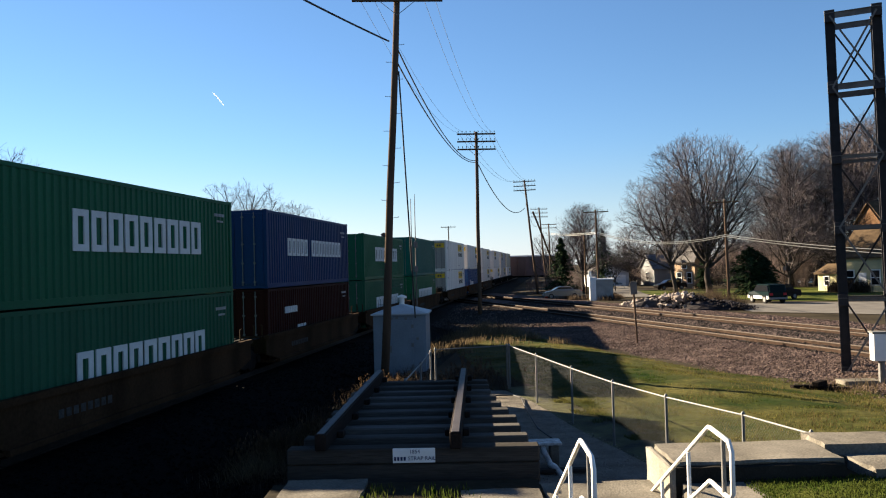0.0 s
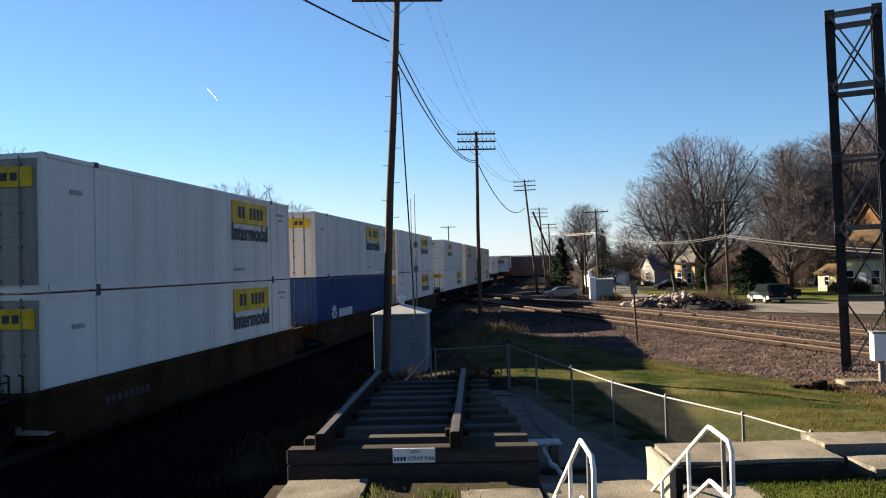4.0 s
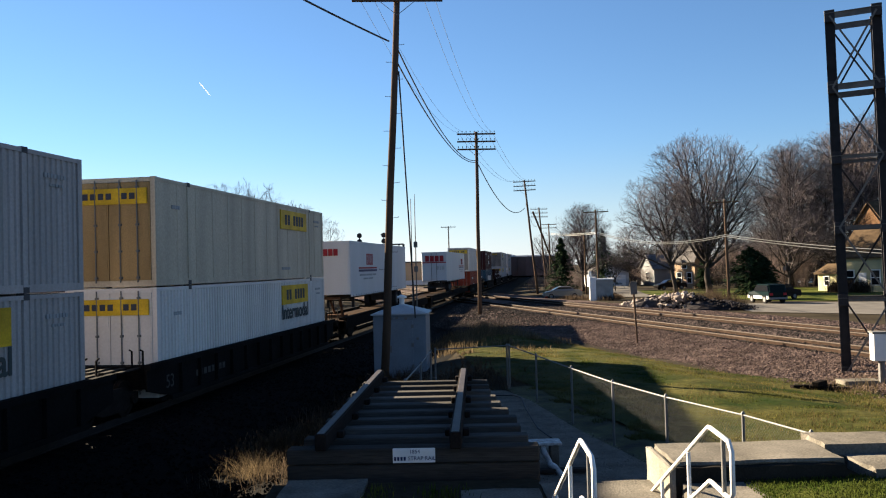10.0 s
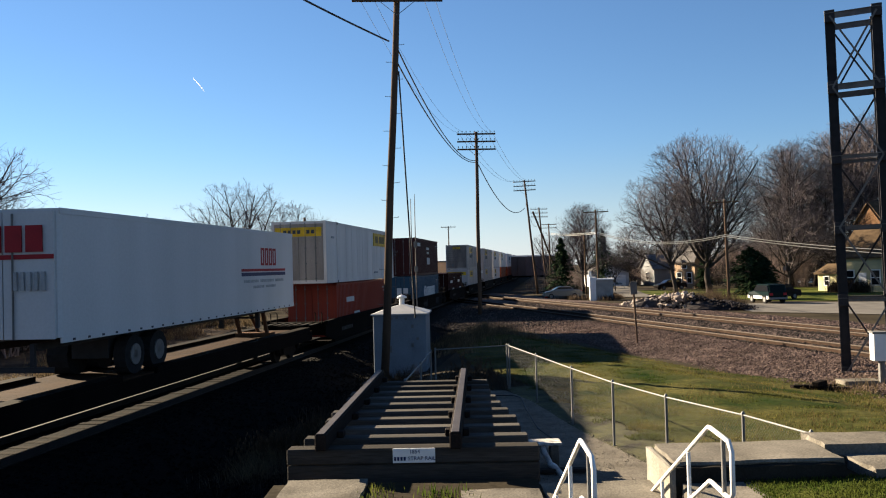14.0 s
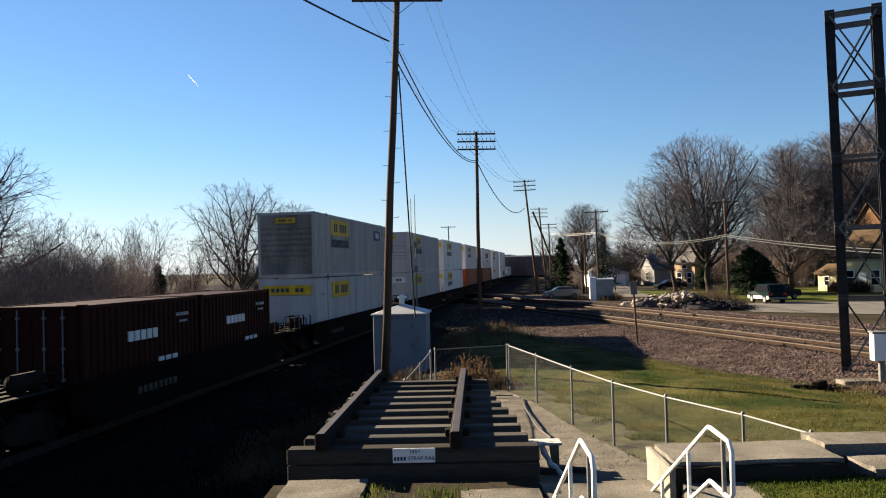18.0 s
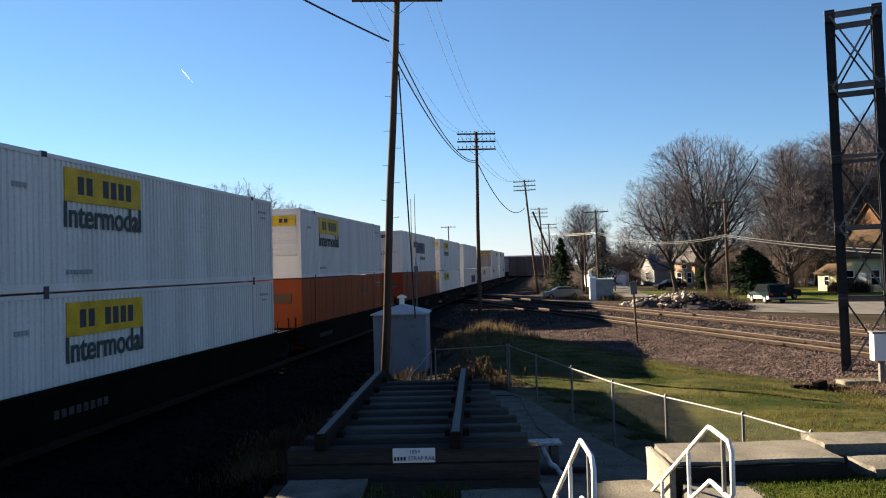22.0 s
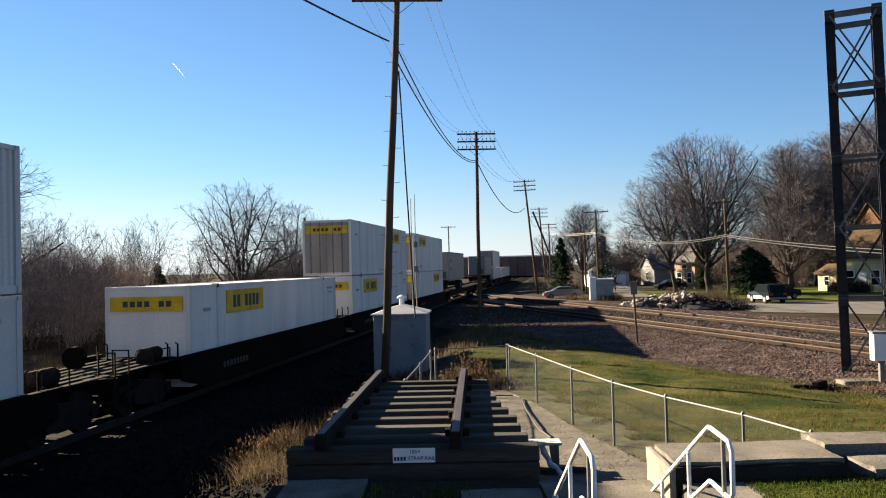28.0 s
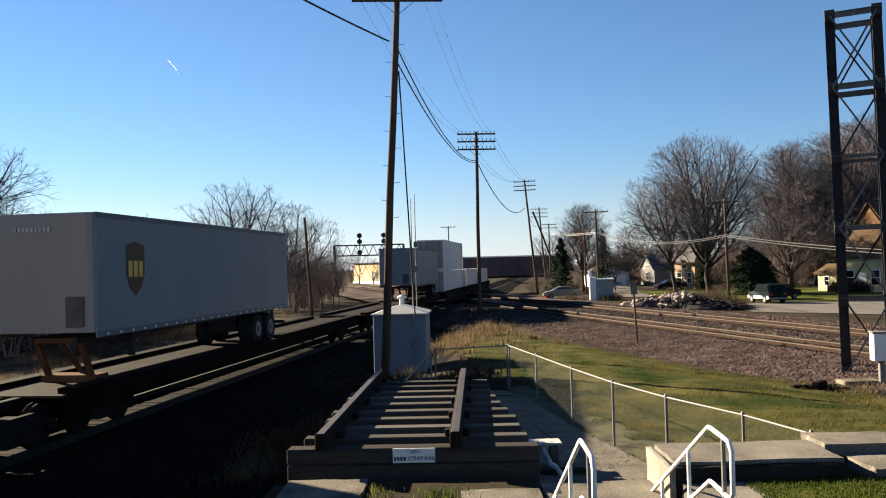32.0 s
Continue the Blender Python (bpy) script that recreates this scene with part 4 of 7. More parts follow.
def striped_doors(th, L, w, z0, z1):
    """This trailer rides tail first: doors and the big red name at the leading end."""
    striped_side(th, L, w, z1, L - 5.6)
    for y0, y1 in ((-w + 0.06, -0.015), (0.015, w - 0.06)):
        bm = bmesh.new()
        box(bm, -0.05, 0.0, y0, y1, z0 + 0.1, z1 - 0.06)
        d = part("door", bm, BOXPAINT["trailer"], th)
        bm = bmesh.new()
        yy = y0 + (y1 - y0) * (0.8 if y0 < -0.5 else 0.2)
        tube(bm, [(-0.08, yy, z0 + 0.1), (-0.08, yy, z1 - 0.1)], 0.022, 6)
        part("lock_rod", bm, GALV, d)
    bars(th, "lettering", -0.95, 0.95, z1 - 0.93, z1 - 0.36, 4, 0, LOGO_RED, 0.2, m=pose(-0.08, 0, 0, 0, 0, 90))
    bm = bmesh.new()
    box(bm, -0.07, -0.04, -w + 0.06, w - 0.06, z1 - 1.08, z1 - 0.98)
    part("stripe", bm, LOGO_RED, th)
    bars(th, "lettering", -1.0, -0.2, z1 - 1.75, z1 - 1.35, 5, 0, MARKS, 0.5, m=pose(-0.08, 0, 0, 0, 0, 90))


def shield_outline(s):
    return [(-0.5 * s, 0.62 * s), (-0.5 * s, -0.15 * s), (-0.32 * s, -0.52 * s), (0, -0.75 * s), (0.32 * s, -0.52 * s), (0.5 * s, -0.15 * s), (0.5 * s, 0.62 * s), (0, 0.72 * s)]


def shield_side(th, L, w, z0, z1):
    y = -w - 0.004
    bm = bmesh.new()
    poly(bm, shield_outline(0.92), 0, 0.012, Matrix.Translation((1.92, y + 0.004, z1 - 1.3)) @ pose(0, 0, 0, 90, 0, 0))
    p = part("shield", bm, LOGO_BROWN, th, "brown shield emblem")
    bars(p, "lettering", 1.55, 2.35, z1 - 1.52, z1 - 1.12, 3, y - 0.012, LOGO_GOLD, 0.3)
    bars(th, "stencil", -0.2, 0.75, z1 - 0.42, z1 - 0.32, 9, 0, MARKS, 0.3, m=pose(-0.02, 0, 0, 0, 0, 90))
    bm = bmesh.new()
    bevel_box(bm, -0.06, 0.02, -1.0, -0.55, z0 + 0.25, z0 + 0.95, 0.02)
    part("connection_box", bm, GASKET, th)


def flat_car(A, L, label, hitches=(), deck=None):
    """A long flat car: wooden deck between raised side lips on a fish-bellied frame, two trucks, trailer hitches."""
    th = thing("flat_car", label, "rail car", group="rail cars of the train")
    hw = 1.35
    bm = bmesh.new()
    k = 0.0
    while k < L - 0.05:
        box(bm, k, min(L, k + 0.235), -hw + 0.12, hw - 0.12, 0.98, 1.04)
        k += 0.24
    tagged(part("deck", bm, deck or DECKWOOD, th), "worn plank deck", kind="stuff")
    for sgn in (-1, 1):
        bm = bmesh.new()
        a, b = sorted((sgn * hw, sgn * (hw - 0.1)))
        box(bm, 0, L, a, b, 0.62, 1.0)
        for x0, x1 in ((0.3, L * 0.47), (L * 0.53, L - 0.3)):
            c, d = sorted((sgn * (hw - 0.02), sgn * (hw - 0.42)))
            box(bm, x0, x1, c, d, 1.0, 1.16)
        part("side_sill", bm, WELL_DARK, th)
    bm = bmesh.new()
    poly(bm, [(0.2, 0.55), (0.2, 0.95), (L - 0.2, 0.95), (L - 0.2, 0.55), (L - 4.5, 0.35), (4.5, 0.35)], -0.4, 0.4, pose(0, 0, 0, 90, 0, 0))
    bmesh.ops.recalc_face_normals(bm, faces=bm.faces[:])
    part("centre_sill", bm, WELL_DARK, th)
    truck(th, 2.2)
    truck(th, L - 2.2)
    coupler(th, 0, -1)
    coupler(th, L, 1)
    for x in hitches:
        bm = bmesh.new()
        for y in (-0.55, 0.55):
            box(bm, -0.06, 0.06, y - 0.06, y + 0.06, 0, 1.25, Matrix.Translation((x, 0, 1.0)) @ pose(0, 0, 0, 0, -28, 0))
        box(bm, x - 0.75, x - 0.35, -0.6, 0.6, 2.02, 2.14)
        box(bm, x - 0.2, x + 0.4, -0.7, 0.7, 1.03, 1.2)
        tube(bm, [(x + 0.6, 0, 1.05), (x - 0.45, 0, 2.0)], 0.07, 6)
        part("trailer_hitch", bm, RUST, th, "rusty red trailer hitch")
    MOVING.append((th, A, 0.0))


flat_car(202.6, 27.0, "long flat car with a worn wooden deck", (2.6,))
trailer(204.2, FT53, 1.04, "trailer", "white road trailer with red name and stripes", striped_front)
flat_car(231.6, 29.9, "long flat car with a worn wooden deck", (26.6,))
trailer(243.2, FT53, 1.04, "trailer", "white road trailer with red lettered rear doors", striped_doors, True)
STEELDECK = mat("dark_steel_deck", (0.014, 0.012, 0.011), 0.85, 0.3, 1.5, 20, 0.3)
flat_car(534.6, 26.6, "long flat car with a blackened steel deck", (2.4,), STEELDECK)
trailer(535.9, 14.0, 1.04, "grey", "plain grey road trailer with a brown shield emblem", shield_side)
flat_car(563.2, 30.6, "long flat car with a blackened steel deck", (17.6,), STEELDECK)
trailer(579.0, 14.0, 1.04, "grey", "plain grey road trailer with a brown shield emblem", shield_side)

# ---------------------------------------------------------------- park ground
PATH_OUT = [(-0.2, 24.4), (1.7, 24.4), (2.2, 22.2), (2.7, 19.2), (3.15, 16.8), (3.6, 14.8), (3.9, 12.0), (3.9, 9.0), (-0.8, 9.0), (-0.8, 16.0)]
sheet("path", PATH_OUT, None, PATH, "pale crushed-limestone footpath", "path", 0.4, 0.035, 0.015)
LAWN_OUT = [(2.6, 24.9), (2.9, 23.0), (3.5, 19.9), (4.2, 17.6), (4.9, 15.6), (5.4, 13.6), (5.7, 11.0), (16, 11.0), (16, 21.0), (12.3, 26.2), (9.2, 29.6), (7.3, 35.0), (6.2, 38.5), (4.4, 42.5), (1.2, 46.0), (0.3, 40.0), (1.0, 30.0)]
_, lawn_inside = sheet("lawn", LAWN_OUT, None, GRASS, "patchy yellow-green winter grass", "grass", 0.3, 0.05, 0.075)

MARGIN = mat("gravel_margin", (0.0522, 0.04872, 0.0435), 0.95, 0.4, 1.6, 26, 0.9, tint=(0.07, 0.07, 0.036))
sheet("gravel_margin", [(1.7, 24.9), (2.2, 22.0), (2.7, 19.0), (3.15, 16.6), (3.6, 14.6), (3.9, 12.0), (3.9, 9.0), (6.4, 9.0), (6.3, 12.0), (5.7, 14.8), (5.2, 16.6), (4.5, 18.6), (3.9, 20.6), (3.3, 23.4), (2.9, 25.4)], None, MARGIN, "dirty gravel and thin grass along the fence", "gravel", 0.4, 0.028, 0.02)


def blades(name, spots, material, label, category, h0, h1, width=0.012, lean=0.35, seed=1, kind="stuff"):
    """Thin upright blades or stalks in one mesh, each a bent strip."""
    r = random.Random(seed)
    verts, faces = [], []
    for x, y, z, k in spots:
        h = r.uniform(h0, h1) * k
        a = r.uniform(0, 2 * math.pi)
        dx, dy = math.cos(a), math.sin(a)
        ln = r.uniform(0.1, lean) * h
        b = r.uniform(0, 2 * math.pi)
        ux, uy = math.cos(b) * ln, math.sin(b) * ln
        w = width * r.uniform(0.7, 1.4)
        i = len(verts)
        verts += [(x - dx * w, y - dy * w, z - 0.03), (x + dx * w, y + dy * w, z - 0.03), (x + dx * w * 0.8 + ux * 0.35, y + dy * w * 0.8 + uy * 0.35, z + h * 0.55), (x - dx * w * 0.8 + ux * 0.35, y - dy * w * 0.8 + uy * 0.35, z + h * 0.55), (x + ux, y + uy, z + h)]
        faces += [(i, i + 1, i + 2, i + 3), (i + 3, i + 2, i + 4)]
    me = bpy.data.meshes.new(name)
    me.from_pydata(verts, [], faces)
    me.materials.append(material)
    return tagged(new(name, me), label, category, kind=kind)


def scatter(inside, x0, x1, y0, y1, n, seed, dens=None):
    r = random.Random(seed)
    out = []
    while len(out) < n:
        x, y = r.uniform(x0, x1), r.uniform(y0, y1)
        if inside(x, y) and (dens is None or r.random() < dens(x, y)):
            out.append((x, y, ground_z(x, y) + 0.02, 1.0))
    return out


def patch(x, y):
    return 0.08 + 0.92 * smooth(-0.25, 0.35, noise.noise(Vector((x * 0.75, y * 0.75, 1))) + 0.5 * noise.noise(Vector((x * 2.2, y * 2.2, 3))))


blades("lawn_grass", scatter(lawn_inside, 0, 16, 11, 46, 85000, 5, patch), BLADE_Y, "short yellow-green winter grass blades", "grass", 0.03, 0.085, 0.008, 0.9)



def straw(x, y):
    return smooth(0.02, 0.4, noise.noise(Vector((x * 0.42, y * 0.42, 9)))) + (0.9 if x > 11.0 else 0.0) + 0.5 * smooth(14.0, 15.4, x * CN.x + y * CN.y)


def thin_edge(x, y):
    return 0.5 * smooth(0.0, 0.5, noise.noise(Vector((x * 1.3, y * 1.3, 4))))


blades("straw_grass", scatter(lawn_inside, 0, 16, 11, 46, 9000, 6, straw), BLADE_STRAW, "longer straw-coloured dead grass in patches", "grass", 0.06, 0.16, 0.007, 0.9)
blades("margin_grass", scatter(lambda x, y: 0.2 < x - (1.95 + 0.00 + (24.8 - y) * 0.2) < 1.6, 1.8, 6.5, 10, 25, 9000, 8, thin_edge), BLADE_Y, "thin grass growing through the gravel", "grass", 0.03, 0.09, 0.007, 0.9)

# ---------------------------------------------------------------- raised terrace with steps, concrete and timber
UP = 1.2
UPR = 1.35                             # the lawn to the right of the steps


def build_terrace():
    # earth under the upper level: to the right of the steps, and under the exhibit
    bm = bmesh.new()
    box(bm, 2.32, 16.0, -6.0, 8.42, -0.4, UPR)
    box(bm, 3.9, 16.0, 8.42, 9.9, -0.4, UPR)
    box(bm, -1.95, 0.98, -6.0, 9.4, -0.9, UP)
    box(bm, 0.98, 2.32, -6.0, 6.6, -0.4, UP)
    tagged(part("terrace", bm, EARTH), "earth terrace above the footpath", "ground", kind="structure")
    bm = bmesh.new()
    nx, ny = 40, 12
    g = [[bm.verts.new((3.0 + 12.9 * i / nx, 3.0 + 5.4 * j / ny, UPR + 0.02 + 0.03 * noise.noise(Vector((i * 0.7, j * 0.7, 0))))) for i in range(nx + 1)] for j in range(ny + 1)]
    for j in range(ny):
        for i in range(nx):
            bm.faces.new((g[j][i], g[j][i + 1], g[j + 1][i + 1], g[j + 1][i]))
    tagged(part("terrace_lawn", bm, GREEN, smooth=True), "short green grass on the terrace", "grass", kind="structure")
    r = random.Random(2)
    spots = [(r.uniform(2.9, 7.5), r.uniform(5.0, 8.5), UPR + 0.02, 1.0) for _ in range(42000)]
    spots = [s for s in spots if s[0] > 2.95 + 0.25 * math.sin(s[1] * 3)]
    blades("terrace_grass", spots, BLADE_G, "dense green grass blades on the terrace", "grass", 0.012, 0.045, 0.006, 1.1)


build_terrace()


def rough_block(name, x0, x1, y0, y1, z0, z1, material, label, seed, b=0.03, tilt=0.0, category="concrete block", parent=None):
    """A worn concrete block: broken edges and uneven faces."""
    bm = bmesh.new()
    nx, ny, nz = max(2, int((x1 - x0) / 0.12)), max(2, int((y1 - y0) / 0.12)), max(2, int((z1 - z0) / 0.12))
    idx = {}

    def v(i, j, k):
        if (i, j, k) not in idx:
            p = Vector((x0 + (x1 - x0) * i / nx, y0 + (y1 - y0) * j / ny, z0 + (z1 - z0) * k / nz))
            edge = (i in (0, nx)) + (j in (0, ny)) + (k in (0, nz))
            q = noise.noise_vector(p * 3 + Vector((seed, 0, 0))) * 0.012
            if edge >= 2:
                c = Vector(((x0 + x1) / 2, (y0 + y1) / 2, (z0 + z1) / 2))
                d = (c - p).normalized()
                q += d * b * (0.5 + max(0, noise.noise(p * 5 + Vector((0, seed, 0)))) * 2.0)
            idx[i, j, k] = bm.verts.new(p + q + Vector((0, 0, tilt * (p.x - x0))))
        return idx[i, j, k]
    for i in range(nx):
        for j in range(ny):
            bm.faces.new((v(i, j, nz), v(i + 1, j, nz), v(i + 1, j + 1, nz), v(i, j + 1, nz)))
            bm.faces.new((v(i, j + 1, 0), v(i + 1, j + 1, 0), v(i + 1, j, 0), v(i, j, 0)))
    for i in range(nx):
        for k in range(nz):
            bm.faces.new((v(i, 0, k), v(i + 1, 0, k), v(i + 1, 0, k + 1), v(i, 0, k + 1)))
            bm.faces.new((v(i + 1, ny, k), v(i, ny, k), v(i, ny, k + 1), v(i + 1, ny, k + 1)))
    for j in range(ny):
        for k in range(nz):
            bm.faces.new((v(0, j + 1, k), v(0, j, k), v(0, j, k + 1), v(0, j + 1, k + 1)))
            bm.faces.new((v(nx, j, k), v(nx, j + 1, k), v(nx, j + 1, k + 1), v(nx, j, k + 1)))
    ob = part(name, bm, material, parent)
    return tagged(ob, label, "" if parent else category)


# the wall's whole colour carries the shade of its front
RETAINING = rough_block("retaining_wall", 2.26, 4.0, 8.44, 9.40, -0.1, 1.52, CONCRETE2, "weathered grey concrete retaining wall, darkened for shade, pale end", 1, 0.02)
rough_block("concrete_slab", 4.03, 7.6, 9.08, 9.72, 1.12, 1.57, CONCRETE, "pale broken concrete slab on the terrace", 2, 0.05)
rough_block("concrete_slab", 4.2, 7.6, 8.36, 9.05, 1.1, 1.47, CONCRETE, "pale broken concrete slab, lower edge crumbled", 3, 0.05)
# thin pale slab added so that the wall's top looks sunlit
rough_block("cap", 2.262, 4.0, 8.50, 9.42, 1.50, 1.555, CONCRETE, "worn thin concrete slab, pale as the lit top", 17, 0.03, parent=RETAINING)
# limewashed end, its colour also lightened for the sun on that side
CREAM = mat("sunlit_limewashed_concrete", (0.185, 0.175, 0.152), 0.92, 0.3, 2.5, 40, 0.3)
rough_block("end_face", 2.20, 2.262, 8.42, 9.40, -0.1, 1.53, CREAM, "flaking cream limewash, toned lighter for the sun", 11, 0.012, parent=RETAINING)
rough_block("landing_slab", 2.30, 3.05, 6.5, 8.40, 1.2, 1.372, CONCRETE, "worn concrete landing beside the steps", 12, 0.03)
rough_block("concrete_slab", -1.80, -0.9, 6.6, 9.45, 1.02, 1.24, CONCRETE, "sandy concrete slab before the exhibit", 4, 0.03)
rough_block("concrete_slab", 0.12, 0.96, 6.6, 8.98, 1.02, 1.22, CONCRETE, "sandy concrete slab before the exhibit", 5, 0.03)
r = random.Random(9)
blades("grass_tufts", [(r.gauss(-0.1, 0.16), r.uniform(8.2, 9.0), UP, 1.0) for _ in range(260)] + [(r.gauss(-0.75, 0.1), r.uniform(8.4, 9.2), UP, 0.8) for _ in range(120)], BLADE_G, "green grass tufts between the slabs", "grass", 0.03, 0.12, 0.005)

# steps from the terrace down to the path
for k in range(7):
    rough_block("step", 1.0, 2.25, 6.65 + 0.36 * k, 9.3, UP - 0.17 * (k + 1), UP - 0.17 * k - 0.02, CONCRETE, "worn pale concrete step", 20 + k, 0.012, category="step")


def handrail(x, y0):
    """A white pipe railing whose two rails follow the steps down and close in a loop at the top."""
    th = thing("handrail", "white-painted steel pipe handrail beside the steps", "handrail")
    s = 0.53

    def line(y, h):
        return (x, y0 + y, UP + h - s * max(0, y - 0.35))
    bm = bmesh.new()
    tube(bm, [line(3.4, 1.02), line(0.36, 1.02), line(0.30, 1.02), (x, y0 - 0.13, UP + 1.0), (x, y0 - 0.2, UP + 0.93), (x, y0 - 0.2, UP + 0.62), (x, y0 - 0.13, UP + 0.56), line(0.3, 0.58), line(0.36, 0.58), line(3.4, 0.58)], 0.019, 10)
    part("rail_loop", bm, WHITEPAINT, th, smooth=True)
    for y in (0.0, 0.95, 1.9, 2.85):
        bm = bmesh.new()
        p = line(y, 1.0)
        zb = UP - 0.17 * max(0, math.ceil((y + y0 - 6.65) / 0.36)) - 0.05
        tube(bm, [(x, y0 + y, zb), p], 0.018, 10)
        part("post", bm, WHITEPAINT if y else GALV, th)


handrail(2.13, 6.55)
handrail(1.02, 6.15)


# ---------------------------------------------------------------- strap-rail exhibit
STRAP = mat("strap_iron", (0.035, 0.03, 0.032), 0.6, 0.3, 5, 40, 0.2, metal=0.2)

def build_exhibit():
    th = thing("strap_rail_exhibit", "old strap-iron rail track display on weathered ties", "display", pose(0, 0, 0))
    turn = pose(-0.55, 9.75, 0, 0, 0, -2.3)
    bm = bmesh.new()
    for z0, z1, d in ((1.32, 1.50, 0.0), (1.08, 1.31, 0.02)):
        t = turn @ pose(0, d, 0, 0, 0, 0)
        bevel_box(bm, -1.33, 1.60, 0.0, 0.24, z0, z1, 0.015, t)
    # front timbers take the darker tie colour for their shaded face
    part("front_timber", bm, TIE_DIM, th, "stacked grey sleeper timbers, darkened for shade")
    for k in range(1, 10):
        bm = bmesh.new()
        a = -1.36 - 0.03 * math.sin(k * 2.1) + (0.03 * k if k < 3 else 0.05)
        b = (1.42, 1.36, 1.34, 1.25, 1.16, 1.10, 1.02, 1.0, 0.98)[k - 1]
        bevel_box(bm, a + 0.10, b + 0.09, 0.62 * k, 0.62 * k + 0.22, 1.31, 1.50, 0.014, turn)
        part("tie", bm, TIE, th)
    for x in (-0.91, 0.64):
        bm = bmesh.new()
        bevel_box(bm, x - 0.068, x + 0.068, -0.10, 5.85, 1.5, 1.69, 0.012, turn)
        st = part("rail", bm, STRINGER, th, "square timber rail topped by an iron strap")
        bm = bmesh.new()
        bevel_box(bm, x - 0.045, x + 0.045, -0.10, 5.86, 1.69, 1.702, 0.003, turn)
        part("iron_strap", bm, STRAP, st, "thin dark iron strap")
        for k in range(1, 10, 2):
            bm = bmesh.new()
            for sg in (-1, 1):
                a, b = sorted((sg * 0.072, sg * 0.15))
                bevel_box(bm, x + a, x + b, 0.62 * k + 0.02, 0.62 * k + 0.17, 1.5, 1.58, 0.01, turn)
            part("wedge", bm, STRINGER, st)
    # the timber crib that carries it
    bm = bmesh.new()
    box(bm, -1.30, 0.92, 0.25, 6.0, -0.3, 1.305, turn)
    part("crib", bm, TIE_DARK, th, "dark timber crib filled with earth")
    bm = bmesh.new()
    bevel_box(bm, -0.09, 0.40, -0.02, 0.0, 1.335, 1.50, 0.003, turn)
    sg = part("sign", bm, WHITEPAINT, th, "small white sign with dark hand-painted lettering")
    writing("lettering", "1854", 0.062, LOGO_NAVY, sg, turn @ pose(0.165, -0.022, 1.462, 90, 0, 0), 0.002)
    writing("lettering", "STRAP RAIL", 0.062, LOGO_NAVY, sg, turn @ pose(0.245, -0.022, 1.385, 90, 0, 0), 0.002)
    bm = bmesh.new()
    for k in range(4):
        box(bm, -0.075 + 0.037 * k, -0.05 + 0.037 * k, -0.024, -0.018, 1.362, 1.405, turn)
    part("lettering", bm, LOGO_NAVY, sg)


build_exhibit()


# ---------------------------------------------------------------- chain-link fence
def fence(name, posts, label, h=1.22, dark=False):
    """Posts, a top rail and woven wire between them."""
    th = thing(name, label, "fence")
    for (x, y) in posts:
        bm = bmesh.new()
        z = ground_z(x, y)
        tube(bm, [(x, y, z - 0.2), (x, y, h + 0.02)], 0.026, 8)
        tube(bm, [(x, y, h + 0.02), (x, y, h + 0.06)], [0.038, 0.012], 8)
        part("post", bm, GALV, th)
    for (a, b) in zip(posts, posts[1:]):
        bm = bmesh.new()
        tube(bm, [(a[0], a[1], h), (b[0], b[1], h)], 0.016, 8)
        part("top_rail", bm, GALV, th)
        bm = bmesh.new()
        A_, B_ = Vector((a[0], a[1], 0)), Vector((b[0], b[1], 0))
        d = (B_ - A_)
        ln = d.length
        d.normalize()
        nrm = Vector((-d.y, d.x, 0))
        step, w = 0.06, 0.0017
        z0, z1 = 0.03, h - 0.02
        hh = z1 - z0
        k = -hh
        while k < ln:
            for sgn in (1, -1):
                u0, u1 = (k, k + hh) if sgn > 0 else (k + hh, k)
                t0, t1 = 0.0, 1.0
                lo_, hi_ = min(u0, u1), max(u0, u1)
                c0, c1 = max(lo_, 0), min(hi_, ln)
                if c1 > c0:
                    f0, f1 = (c0 - u0) / (u1 - u0), (c1 - u0) / (u1 - u0)
                    p = A_ + d * c0 + Vector((0, 0, z0 + hh * f0))
                    q = A_ + d * c1 + Vector((0, 0, z0 + hh * f1))
                    o = nrm * 0.004 * sgn
                    e = Vector((0, 0, w))
                    vs = [bm.verts.new(p + o - e), bm.verts.new(q + o - e), bm.verts.new(q + o + e), bm.verts.new(p + o + e)]
                    bm.faces.new(vs)
            k += step
        part("wire_mesh", bm, MESHWIRE, th, "galvanised diamond wire mesh")
    return th


fence("chain_link_fence", [(1.86, 24.7), (2.34, 21.9), (2.82, 19.0), (3.27, 16.62), (3.80, 14.65), (4.48, 12.8), (4.86, 11.3)], "galvanised chain-link fence along the footpath")
fence("chain_link_fence", [(-0.30, 24.1), (1.80, 24.78)], "galvanised chain-link fence across the footpath's end")
fence("chain_link_fence", [(-0.42, 23.5), (-0.62, 20.6), (-0.86, 17.6)], "short galvanised chain-link fence beside the exhibit")

# thin black tube drawn for a dark shadow line along the path's edge
bm = bmesh.new()
hose = [(-0.2, 23.0, 0.05), (1.1, 22.95, 0.05), (1.8, 22.9, 0.05), (1.98, 22.4, 0.05), (1.93, 20.5, 0.05), (1.95, 18.2, 0.05), (2.1, 17.2, 0.05)]
tube(bm, hose, 0.018, 6)
tagged(part("hose", bm, CABLE), "thin black tube for a shadow line on the footpath", "hose")

# white bench
FLAKED = mat("flaking_white_paint", (0.42, 0.41, 0.39), 0.8, 0.45, 9, 50, 0.4)


